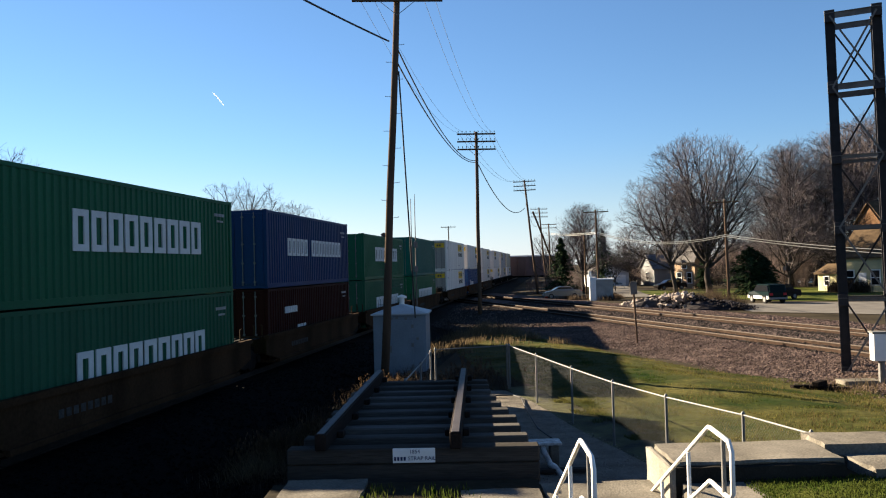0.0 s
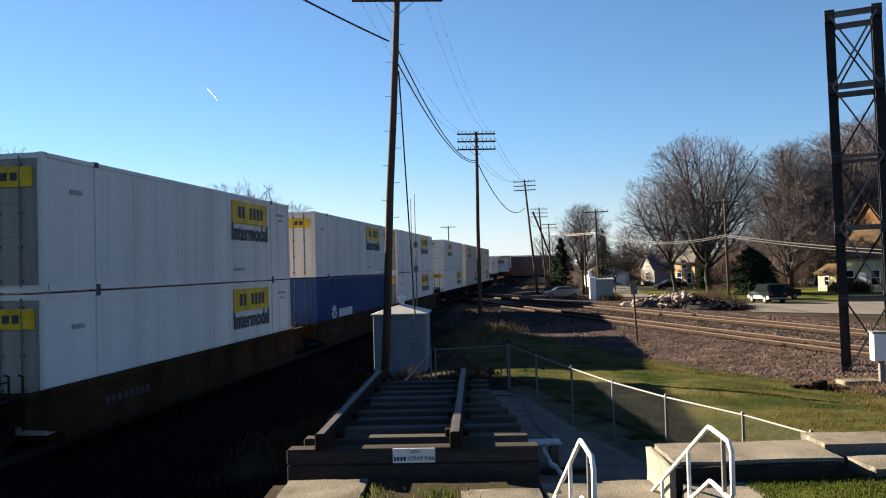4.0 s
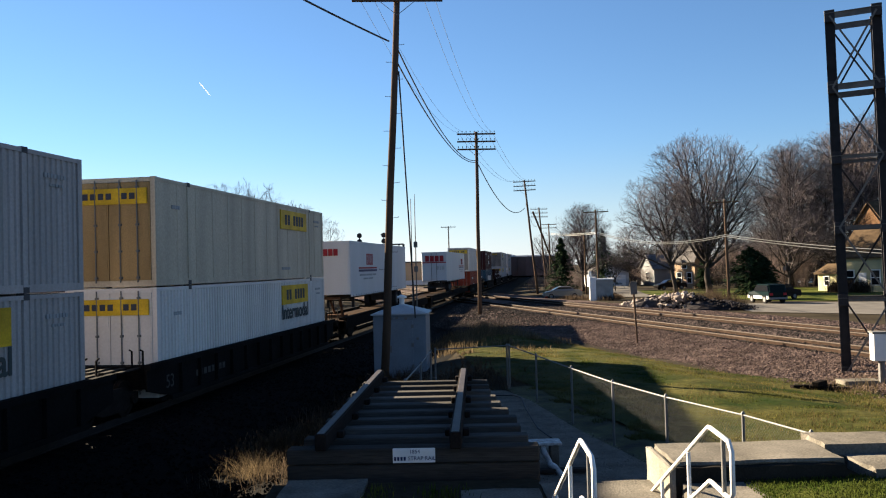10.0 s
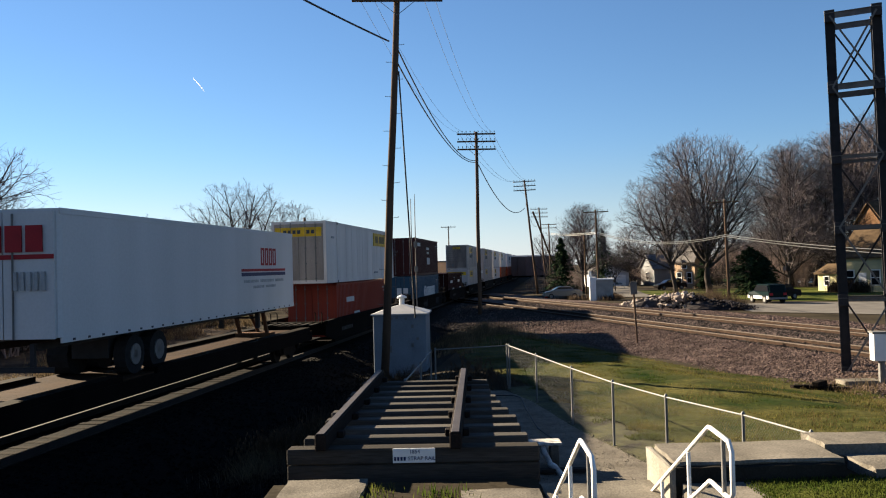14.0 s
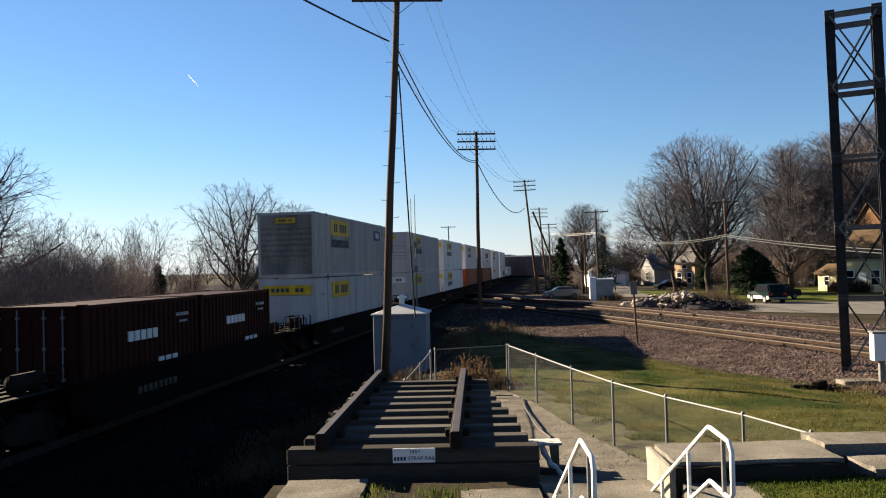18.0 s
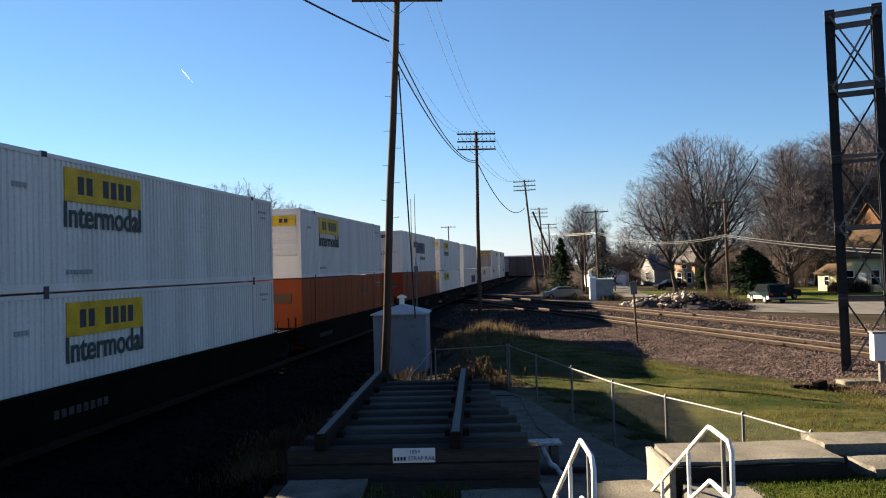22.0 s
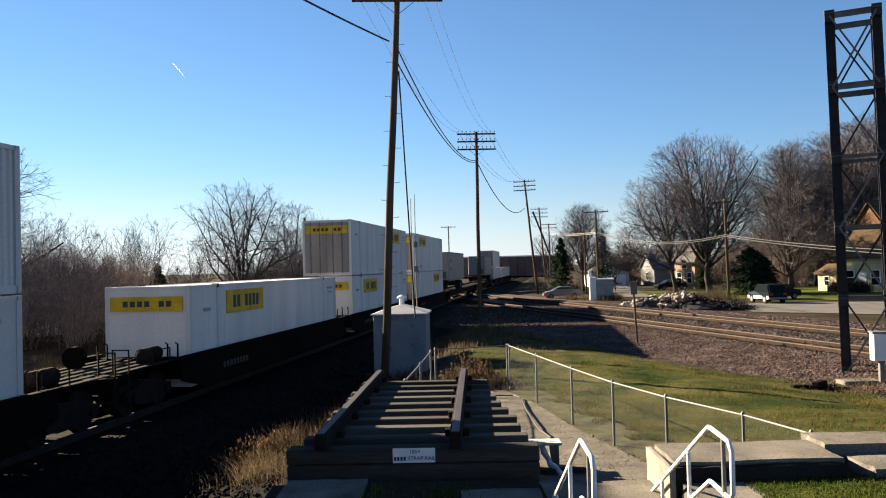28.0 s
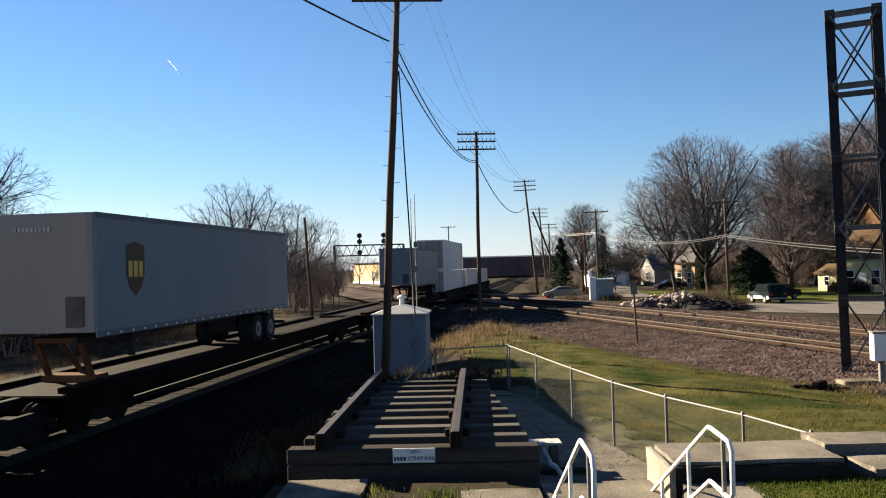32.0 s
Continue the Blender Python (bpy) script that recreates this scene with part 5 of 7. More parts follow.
def build_bench():
    th = thing("bench", "white-painted park bench with curved iron legs", "bench")
    for y in (14.86, 15.0, 15.14):
        bm = bmesh.new()
        bevel_box(bm, 0.95, 2.0, y - 0.06, y + 0.06, 0.40, 0.445, 0.008)
        part("slat", bm, FLAKED, th)
    bm = bmesh.new()
    bevel_box(bm, 1.80, 1.95, 14.85, 15.15, -0.05, 0.40, 0.012)
    part("support", bm, CONCRETE, th, "worn concrete end support")
    bm = bmesh.new()
    bevel_box(bm, 0.95, 2.35, 14.38, 14.52, 0.02, 0.09, 0.008)
    part("stretcher", bm, TIE_DIM, th, "dark weathered foot board")
    for x in (1.05, 1.66):
        bm = bmesh.new()
        pts = [(x + 0.02, 15.02, 0.40), (x, 14.90, 0.37), (x + 0.02, 14.80, 0.28), (x + 0.09, 14.72, 0.17), (x + 0.10, 14.60, 0.12), (x + 0.15, 14.48, 0.10), (x + 0.24, 14.36, 0.02), (x + 0.28, 14.26, -0.08)]
        tube(bm, pts, [0.035, 0.05, 0.06, 0.045, 0.055, 0.065, 0.05, 0.06], 8)
        part("leg", bm, FLAKED, th, "curved cast leg with flaking white paint", smooth=True)


build_bench()


# ---------------------------------------------------------------- signal shed, poles and wires
def build_shed():
    th = thing("signal_shed", "pale blue-grey steel signal shed with a vent", "shed", pose(-1.66, 32.9, -0.6, 0, 0, -3))
    bm = bmesh.new()
    bevel_box(bm, -1.0, 1.0, -1.1, 1.1, 0.0, 2.45, 0.02)
    part("cabin", bm, SHEDPAINT, th)
    bm = bmesh.new()
    v = [bm.verts.new(p) for p in ((-1.08, -1.18, 2.45), (1.08, -1.18, 2.45), (1.08, 1.18, 2.45), (-1.08, 1.18, 2.45), (0, -0.3, 2.78), (0, 0.3, 2.78), (-1.08, -1.18, 2.40), (1.08, -1.18, 2.40), (1.08, 1.18, 2.40), (-1.08, 1.18, 2.40))]
    for f in ((0, 1, 4), (1, 2, 5, 4), (2, 3, 5), (3, 0, 4, 5), (6, 7, 1, 0), (7, 8, 2, 1), (8, 9, 3, 2), (9, 6, 0, 3), (9, 8, 7, 6)):
        bm.faces.new([v[i] for i in f])
    roof = part("roof", bm, SHEDROOF, th)
    bm = bmesh.new()
    tube(bm, [(0, 0, 2.75), (0, 0, 3.0)], 0.1, 10)
    tube(bm, [(0, 0, 3.0), (0, 0, 3.06), (0, 0, 3.14)], [0.19, 0.19, 0.03], 10)
    part("vent", bm, WHITEPAINT, roof, "white mushroom vent")
    bm = bmesh.new()
    bevel_box(bm, -0.45, 0.5, -1.135, -1.1, 0.12, 2.2, 0.008)
    d = part("door", bm, SHEDPAINT, th)
    bm = bmesh.new()
    for z in (0.4, 1.2, 1.9):
        box(bm, 0.44, 0.54, -1.16, -1.13, z, z + 0.14)
    box(bm, -0.38, -0.3, -1.17, -1.13, 1.0, 1.25)
    part("handle", bm, GALV, d)
    for x, z in ((-0.3, 2.28), (-0.1, 2.3), (0.25, 2.26), (-0.62, 1.7), (0.68, 1.5)):
        bm = bmesh.new()
        bevel_box(bm, x - 0.05, x + 0.05, -1.13, -1.09, z - 0.04, z + 0.05, 0.006)
        part("fitting", bm, GALV, th)


build_shed()


def antenna(x, y, top, boxes_at):
    th = thing("antenna_mast", "thin steel antenna mast beside the shed", "antenna", pose(x, y, -0.6))
    bm = bmesh.new()
    tube(bm, [(0, 0, 0), (0, 0, top * 0.7), (0, 0, top)], [0.03, 0.022, 0.012], 6)
    part("mast", bm, GALV_LIT, th)
    for z in boxes_at:
        bm = bmesh.new()
        bevel_box(bm, -0.08, 0.08, -0.07, 0.07, z, z + 0.24, 0.02)
        part("fitting", bm, GALV_LIT, th)


antenna(-1.12, 34.4, 7.2, (5.0, 4.0))
antenna(-1.28, 34.4, 7.0, ())


def pole(base, top, r0, r1, arms, label, steps=False, braces=True):
    """A timber pole with cross-arms of insulators. arms: (height below the top, left, right, insulators, tilt)."""
    th = thing("utility_pole", label, "utility pole", group="poles along the railway")
    b, t = Vector(base), Vector(top)
    bm = bmesh.new()
    tube(bm, [b + (t - b) * k / 6 + Vector((0.02 * math.sin(k * 1.7), 0, 0)) * (0 < k < 6) for k in range(7)], [r0 + (r1 - r0) * k / 6 for k in range(7)], 12)
    part("shaft", bm, POLEWOOD, th, smooth=True)
    for down, a, c, n, tilt in arms:
        q = t - Vector((0, 0, down))
        bm = bmesh.new()
        m = Matrix.Translation((q.x, q.y - r1 - 0.05, q.z)) @ pose(0, 0, 0, 0, tilt, 0)
        bevel_box(bm, a, c, -0.045, 0.045, -0.06, 0.06, 0.008, m)
        arm = part("cross_arm", bm, POLEWOOD, th)
        bm = bmesh.new()
        for k in range(n):
            x = a + 0.1 + (c - a - 0.2) * k / max(1, n - 1)
            if abs(x) < 0.12:
                continue
            p = m @ Vector((x, 0, 0.06))
            tube(bm, [p, p + Vector((0, 0, 0.09)), p + Vector((0, 0, 0.1)), p + Vector((0, 0, 0.19)), p + Vector((0, 0, 0.21))], [0.014, 0.014, 0.042, 0.038, 0.015], 6)
        part("insulators", bm, GLASS_INS, arm, "small glass insulators")["kind"] = "stuff"
        if braces:
            bm = bmesh.new()
            for sg in (-1, 1):
                tube(bm, [m @ Vector((sg * 0.62, 0.0, -0.05)), m @ Vector((0, 0.0, -0.55))], 0.014, 4)
            part("brace", bm, GALV, arm)
    if steps:
        bm = bmesh.new()
        k = 0
        z = 3.0
        while z < (t - b).length - 1.5:
            p = b + (t - b) * (z / (t - b).length)
            sg = 1 if k % 2 else -1
            tube(bm, [p + Vector((sg * 0.1, 0, 0)), p + Vector((sg * 0.31, 0, 0)), p + Vector((sg * 0.31, 0, 0.04))], 0.011, 4)
            z += 0.62
            k += 1
        part("climbing_steps", bm, GALV, th, "steel climbing pegs")
    return th


GLASS_INS = mat("insulator_glass", (0.09, 0.13, 0.12), 0.2, 0.2, 3, 20, 0.0)
P1, P2, P3, P4, P5 = Vector((-1.41, 30, 13.6)), Vector((2.86, 66.7, 14.25)), Vector((11.45, 116, 15.3)), Vector((17.4, 151, 13.8)), Vector((22.1, 175, 12.0))
pole((-2.21, 30, -0.7), P1, 0.155, 0.11, [(0.45, -1.62, 1.62, 10, 1.2), (-0.02, -1.4, 1.4, 8, 1.0)], "tall weathered timber pole with climbing pegs", True)
pole((2.80, 66.7, -0.5), P2, 0.17, 0.12, [(0.2, -1.53, 1.53, 10, 0.7), (0.80, -1.53, 1.53, 10, 0.7), (1.42, -1.53, 1.53, 10, 0.7)], "timber pole with three loaded cross-arms")
pole((12.9, 116, -0.5), P3, 0.17, 0.12, [(0.25, -1.53, 1.53, 8, -2), (0.85, -1.53, 1.53, 8, -2), (1.45, -1.53, 1.53, 8, -2)], "leaning timber pole with three cross-arms")
pole((18.4, 151, -0.5), P4, 0.16, 0.12, [(0.3, -1.53, 1.53, 8, 1), (1.0, -1.53, 1.53, 8, 1), (1.7, -1.53, 1.53, 8, 1)], "timber pole with three cross-arms")
pole((22.3, 175, -0.5), P5, 0.16, 0.12, [(0.2, -1.5, 1.5, 8, 0), (0.9, -1.5, 1.5, 8, 0)], "timber pole with cross-arms")
pole((17.9, 125, -0.5), (12.1, 112, 10.6), 0.13, 0.12, [], "slanting timber prop pole", braces=False)
pole((29.75, 88, -0.5), (29.6, 88, 9.9), 0.16, 0.12, [(0.3, -1.5, 1.5, 6, -1.5)], "timber power pole beside the street")
pole((18.42, 100, -0.5), (18.25, 100, 9.93), 0.15, 0.11, [(0.3, -1.5, 1.5, 6, -1)], "timber power pole beside the street")
pole((18.6, 110, -0.5), (18.5, 110, 7.4), 0.13, 0.1, [], "short bare timber pole", braces=False)
pole((1.2, 160, -0.5), (1.1, 160, 11.3), 0.14, 0.1, [(0.2, -1.4, 1.4, 4, 0)], "far timber pole with one cross-arm")
pole((-11.8, 75, -0.5), (-12.3, 75, 8.3), 0.14, 0.11, [], "bare timber post among the trees", braces=False)


def cable(name, a, b, sag, r, material, label, n=18, thing_=True):
    a, b = Vector(a), Vector(b)
    bm = bmesh.new()
    tube(bm, [a + (b - a) * (k / n) - Vector((0, 0, 4 * sag * (k / n) * (1 - k / n))) for k in range(n + 1)], r, 5)
    return tagged(part(name, bm, material), label, "cable", "overhead cables")


cable("overhead_cable", (-1.75, 30, 11.72), (-6.2, 16.0, 10.9), 0.1, 0.032, CABLE, "thick black overhead cable")
cable("overhead_cable", (-1.5, 30, 11.55), (2.75, 66.5, 11.95), 1.15, 0.028, CABLE, "sagging black overhead cable")
cable("overhead_cable", (-1.5, 30, 11.0), (2.75, 66.5, 11.8), 1.0, 0.028, CABLE, "sagging black overhead cable")
cable("overhead_cable", (2.9, 66.7, 11.8), (11.4, 116, 11.4), 1.95, 0.042, CABLE, "sagging black overhead cable")
cable("overhead_cable", (11.6, 116, 12.0), (17.5, 151, 11.5), 2.0, 0.03, CABLE, "sagging black overhead cable")
cable("guy_cable", (-1.42, 29.85, 10.6), (-1.1, 31.4, 1.7), 0.0, 0.03, CABLE, "black cable running down to the shed")
for k, (x, z) in enumerate(((-1.4, 0.0), (-0.9, 0.0), (0.9, 0.02), (1.3, 0.02))):
    cable("line_wire", (P1.x + x, 30, 13.35 + z), (P2.x + x, 66.7, 14.2), 1.0, 0.008, WIRE, "thin bare telegraph line wire")
    cable("line_wire", (P2.x + x, 66.7, 14.2), (P3.x + x, 116, 15.2), 1.3, 0.012, WIRE, "thin bare telegraph line wire")
cable("line_wire", (P1.x - 1.4, 30, 13.35), (-5.4, 16, 13.0), 0.1, 0.008, WIRE, "thin bare telegraph line wire")
PALE = mat("pale_cable", (0.2, 0.198, 0.192), 0.6, 0.1, 3, 20, 0.0)
for dz in (0.0, -0.18):
    cable("street_cable", (18.0, 140, 8.7 + dz), (18.3, 100, 7.26 + dz), 0.2, 0.04, PALE, "pale overhead street cable")
    cable("street_cable", (18.3, 100, 7.26 + dz), (29.5, 88, 6.19 + dz), 1.0, 0.04, PALE, "pale overhead street cable")
    cable("street_cable", (29.5, 88, 6.19 + dz), (41.5, 74, 3.9 + dz * 2), 0.25, 0.04, PALE, "pale overhead street cable")


# ---------------------------------------------------------------- signal tower on the right
def build_tower():
    th = thing("signal_tower", "dark steel lattice tower of a signal bridge", "tower", pose(13.25, 27.9, -0.45, 0, -0.7, -25.6))
    W, D_, Hh = 1.40, 1.4, 12.2
    for x in (0, W):
        for y in (0, D_):
            bm = bmesh.new()
            sec = [(-0.15, -0.13), (-0.12, -0.13), (-0.12, -0.015), (0.12, -0.015), (0.12, -0.13), (0.15, -0.13), (0.15, 0.13), (0.12, 0.13), (0.12, 0.015), (-0.12, 0.015), (-0.12, 0.13), (-0.15, 0.13)]
            poly(bm, [(x + p, y + q) for p, q in sec], 0, Hh)
            lg = part("leg", bm, TOWERSTEEL, th)
            bm = bmesh.new()
            bevel_box(bm, x - 0.32, x + 0.32, y - 0.32, y + 0.32, -0.05, 0.06, 0.01)
            part("base_plate", bm, TOWERSTEEL, lg)
    zs = [0.19, 2.6, 4.98, 7.31, 9.65, 12.05]
    for i, z in enumerate(zs):
        deep = 0.09 if i >= 4 else 0.05
        for y in (-0.12, D_ + 0.12):
            bm = bmesh.new()
            box(bm, -0.15, W + 0.15, y - 0.02, y + 0.02, z - deep, z + deep)
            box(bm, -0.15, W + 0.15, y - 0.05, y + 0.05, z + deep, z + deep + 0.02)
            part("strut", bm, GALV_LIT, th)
            for x in (0, W):
                bm = bmesh.new()
                bevel_box(bm, x - 0.16, x + 0.16, y - 0.035, y + 0.035, z - 0.2, z + 0.2, 0.01)
                part("gusset", bm, TOWERSTEEL, th)
        for x in (0, W):
            bm = bmesh.new()
            box(bm, x - 0.05, x + 0.05, 0, D_, z - 0.05, z + 0.05)
            part("strut", bm, TOWERSTEEL, th)
    for i, (z0, z1) in enumerate(zip(zs, zs[1:])):
        # light is in the colours: lit tone in front, dark tone behind
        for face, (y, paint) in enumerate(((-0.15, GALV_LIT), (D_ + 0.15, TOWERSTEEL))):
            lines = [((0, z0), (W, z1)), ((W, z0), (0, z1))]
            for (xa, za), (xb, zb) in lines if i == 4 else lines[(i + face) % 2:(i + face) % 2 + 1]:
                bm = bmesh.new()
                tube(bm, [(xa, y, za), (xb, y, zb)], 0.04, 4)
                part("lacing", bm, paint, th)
        for x in (-0.03, W + 0.03):
            ya, yb = (0, D_) if i % 2 else (D_, 0)
            bm = bmesh.new()
            tube(bm, [(x, ya, z0), (x, yb, z1)], 0.04, 4)
            part("lacing", bm, TOWERSTEEL, th)
    bm = bmesh.new()
    bevel_box(bm, -0.6, W + 0.6, -0.6, D_ + 0.6, -0.6, 0.0, 0.03)
    part("footing", bm, CONCRETE2, th, "weathered concrete footing")


build_tower()


def build_cabinet():
    th = thing("trackside_cabinet", "white steel equipment cabinet on a post", "cabinet", pose(13.12, 25.4, -0.3, 0, 0, -10))
    bm = bmesh.new()
    tube(bm, [(0, 0, -0.6), (0, 0, 1.0)], 0.1, 10)
    part("post", bm, GALV, th)
    bm = bmesh.new()
    bevel_box(bm, -0.27, 0.3, -0.2, 0.2, 0.72, 1.55, 0.02)
    b = part("case", bm, WHITEPAINT, th)
    bm = bmesh.new()
    bevel_box(bm, -0.3, 0.33, -0.23, 0.23, 1.55, 1.6, 0.01)
    part("lid", bm, GALV, b)


build_cabinet()

# loose timbers and a concrete block by the tower's foot
for x, y, ln, turn, zz in ((11.0, 25.3, 1.5, 14, 0.0), (11.3, 24.9, 1.1, -20, 0.0), (11.1, 25.1, 0.9, 50, 0.13)):
    bm = bmesh.new()
    bevel_box(bm, -ln / 2, ln / 2, -0.09, 0.09, -0.02, 0.11, 0.012, Matrix.Translation((x, y, ground_z(x, y) + 0.05 + zz)) @ pose(0, 0, 0, 0, 2, turn))
    tagged(part("loose_timber", bm, TIE_DARK), "dark rotten timber lying by the tower", "timber")
rough_block("concrete_block", 12.0, 13.2, 25.4, 26.1, -0.6, -0.18, CONCRETE, "low tan concrete block beside the tower", 61, 0.03)

# ---------------------------------------------------------------- trees and brush
def grow(seed, height, base, width, limbs, forks, spread=(12, 58), twig=0.012, low=0.22, stems=1, trunk_r=None, off=0.0, rise=0.05, wander=0.12):
    """A bare tree: limbs fan out of a short trunk and fork three times more, and every twig ends at the skin of a domed crown.
    base: height of the lowest fork; width: half width of the crown; forks: side shoots of a limb, a branch and a twig;
    spread: degrees from upright of the innermost and the outermost limb; off: metres by which the crown leans to one side."""
    r = random.Random(seed)
    out = {0: ([], []), 1: ([], []), 2: []}
    mid = Vector((off, 0, low * height + (1 - low) * height * 0.46))
    up_, down_ = height - mid.z, mid.z - low * height

    def stick(p, q, ra, rb, n, bank):
        v, f = out[bank]
        d = q - p
        if d.length < 1e-5:
            return
        d.normalize()
        a = d.orthogonal().normalized()
        b = d.cross(a)
        i = len(v)
        for c, rr in ((p, ra), (q, rb)):
            for k in range(n):
                t = 2 * math.pi * k / n
                v.append(tuple(c + a * (math.cos(t) * rr) + b * (math.sin(t) * rr)))
        for k in range(n):
            f.append((i + k, i + (k + 1) % n, i + n + (k + 1) % n, i + n + k))

    def outside(p):
        q = p - mid
        lump = 1 + 0.10 * noise.noise(q * (2.2 / width) + Vector((seed, 0, 0)))
        return (math.hypot(q.x, q.y) / width) ** 2.4 + abs(q.z / (up_ if q.z > 0 else down_)) ** 2.4 > lump

    def room(p, d):
        """How far a shoot may go from p before it leaves the crown."""
        step = width * 0.06
        k, q = 0, p
        inside_yet = not outside(p)
        while k < 60:
            q = q + d * step
            k += 1
            o = outside(q)
            if inside_yet and o:
                return k * step
            inside_yet = inside_yet or not o
        return width * 0.12

    def shoot(p, d, length, ra, level):
        n = (6, 4, 2, 1)[level]
        pts, dirs = [p], [d]
        for k in range(n):
            d = (d + Vector((r.gauss(0, wander), r.gauss(0, wander), r.gauss(rise * (0.9, 0.6, 0.3, 0.0)[level], wander)))).normalized()
            p = p + d * (length / n)
            pts.append(p)
            dirs.append(d)
        rb = max(twig * 0.5, ra * (0.22 if level < 2 else 0.5))
        for k in range(n):
            a, b = ra + (rb - ra) * k / n, ra + (rb - ra) * (k + 1) / n
            stick(pts[k], pts[k + 1], a, b, (6, 4, 3, 3)[level], 0 if level < 2 else 1)
        if level == 3:
            return
        m = forks[level]
        for j in range(m):
            t = (0.16, 0.12, 0.15)[level] + (0.84, 0.88, 0.85)[level] * (j + r.uniform(0.2, 0.8)) / m
            x = min(n - 1e-6, t * n)
            k = int(x)
            q = pts[k].lerp(pts[k + 1], x - k)
            e = dirs[k + 1]
            side = e.orthogonal().normalized()
            side = Matrix.Rotation(j * 2.4 + r.uniform(-0.6, 0.6), 3, e) @ side
            ang = radians(r.uniform(*((30, 62), (30, 66), (25, 65))[level]))
            c = (e * math.cos(ang) + side * math.sin(ang) + Vector((0, 0, 0.06))).normalized()
            free = room(q, c)
            want = length * (0.62, 0.60, 0.62)[level] * (1.12 - 0.62 * t) * r.uniform(0.75, 1.3)
            go = min(want, free * r.uniform(0.86, 1.05))
            if go > 0.12:
                here = ra + (rb - ra) * t
                shoot(q, c, go, max(twig * (1.5, 1.0, 0.75)[level], min(here * 0.75, (go * (0.015, 0.010, 0.008)[level]))), level + 1)

    big = trunk_r or height * 0.02
    feet = []
    if stems == 1:
        top = Vector((off * 0.35, 0, base + 0.12 * height))
        pts = [Vector((0, 0, -0.3)).lerp(top, k / 6) + Vector((r.uniform(-1, 1), r.uniform(-1, 1), 0)) * 0.006 * height * (0 < k) for k in range(7)]
        out[2] = [(tuple(p), big * (1.3 - 0.3 * min(1, k / 2)) * (1.0 if k < 4 else 1.0 - 0.2 * (k - 3))) for k, p in enumerate(pts)]
        for k in range(limbs):
            t = (k + 0.5) / limbs
            feet.append((pts[4].lerp(pts[6], t), spread[1] + (spread[0] - spread[1]) * t))
    else:
        for k in range(limbs):
            t = (k + 0.5) / limbs
            a = r.uniform(0, 6.3)
            feet.append((Vector((math.cos(a), math.sin(a), 0)) * (r.random() * 0.3 * width) + Vector((0, 0, -0.15)), spread[1] + (spread[0] - spread[1]) * t))
    for k, (p, tilt) in enumerate(feet):
        a = k * 2.4 + r.uniform(-0.4, 0.4)
        w = radians(tilt * r.uniform(0.8, 1.15))
        d = Vector((math.cos(a) * math.sin(w), math.sin(a) * math.sin(w), math.cos(w)))
        shoot(p, d, room(p, d) * r.uniform(0.88, 1.0), big * r.uniform(0.42, 0.62) if stems == 1 else big, 0)
    return out


def lists_mesh(name, vf, material):
    me = bpy.data.meshes.new(name)
    me.from_pydata(vf[0], [], vf[1])
    me.materials.append(material)
    return me


TREES = []


def tree_kind(seed, height, label, bush=None, **kw):
    out = grow(seed, height, **kw)
    th = thing("tree", label, "tree", pose(0, 0, -500), "bare trees")
    if out[2]:
        bm = bmesh.new()
        tube(bm, [p for p, _ in out[2]], [q for _, q in out[2]], 9)
        part("trunk", bm, BARK, th, smooth=True)
    tagged(child("branchwork", lists_mesh("branchwork", out[0], bush or BARK), th), kind="stuff")
    tagged(child("crown", lists_mesh("crown", out[1], bush or TWIG), th), kind="stuff")
    TREES.append(th)
    return th


USED = set()


def plant(kind, x, y, z=-0.7, scale=1.0, turn=0.0, label=""):
    th = TREES[kind]
    m = pose(x, y, z, 0, 0, turn) @ Matrix.Diagonal((scale, scale, scale, 1))
    if kind not in USED:
        USED.add(kind)
        th.matrix_basis = m
    else:
        sc = th.scale.copy()
        th.scale = (scale,) * 3
        ob = copy_thing(th, pose(x, y, z, 0, 0, turn))
        th.scale = sc
        th = ob
    if label:
        th["label"] = label
    return th


BIG1, BIG2, MID1, TALL1, SHRUB1, SHRUB2, SAP, BIGL, SPREAD, FAR, THICKET = range(11)
tree_kind(11, 17.6, "large bare maple tree with a domed crown", base=2.2, width=7.2, limbs=16, forks=(11, 8, 8), spread=(5, 74), rise=0.085, twig=0.0115, low=0.2, trunk_r=0.34, off=-0.8)
tree_kind(12, 17, "large bare tree with upswept limbs", base=2.8, width=6.2, limbs=12, forks=(11, 8, 8), spread=(5, 68), rise=0.08, twig=0.0125, low=0.16, trunk_r=0.31)
tree_kind(13, 12, "bare tree with a rounded crown", base=1.0, width=5.9, limbs=9, forks=(10, 7, 6), spread=(6, 68), twig=0.0115, low=0.2, trunk_r=0.25, wander=0.16)
tree_kind(14, 12, "slim bare tree with upright twigs", base=1.2, width=2.5, limbs=7, forks=(8, 5, 4), spread=(3, 26), twig=0.0115, low=0.08, trunk_r=0.13, rise=0.1)
tree_kind(15, 5, "leafless bare shrub of many stems", BRUSHWOOD, base=0.3, width=2.3, limbs=11, forks=(6, 5, 3), spread=(5, 48), twig=0.0095, low=0.0, stems=5, trunk_r=0.032)
tree_kind(16, 6, "tangled bare brush with thin stems", BRUSHWOOD, base=0.3, width=2.0, limbs=9, forks=(6, 5, 3), spread=(4, 34), twig=0.0095, low=0.0, stems=4, trunk_r=0.032)
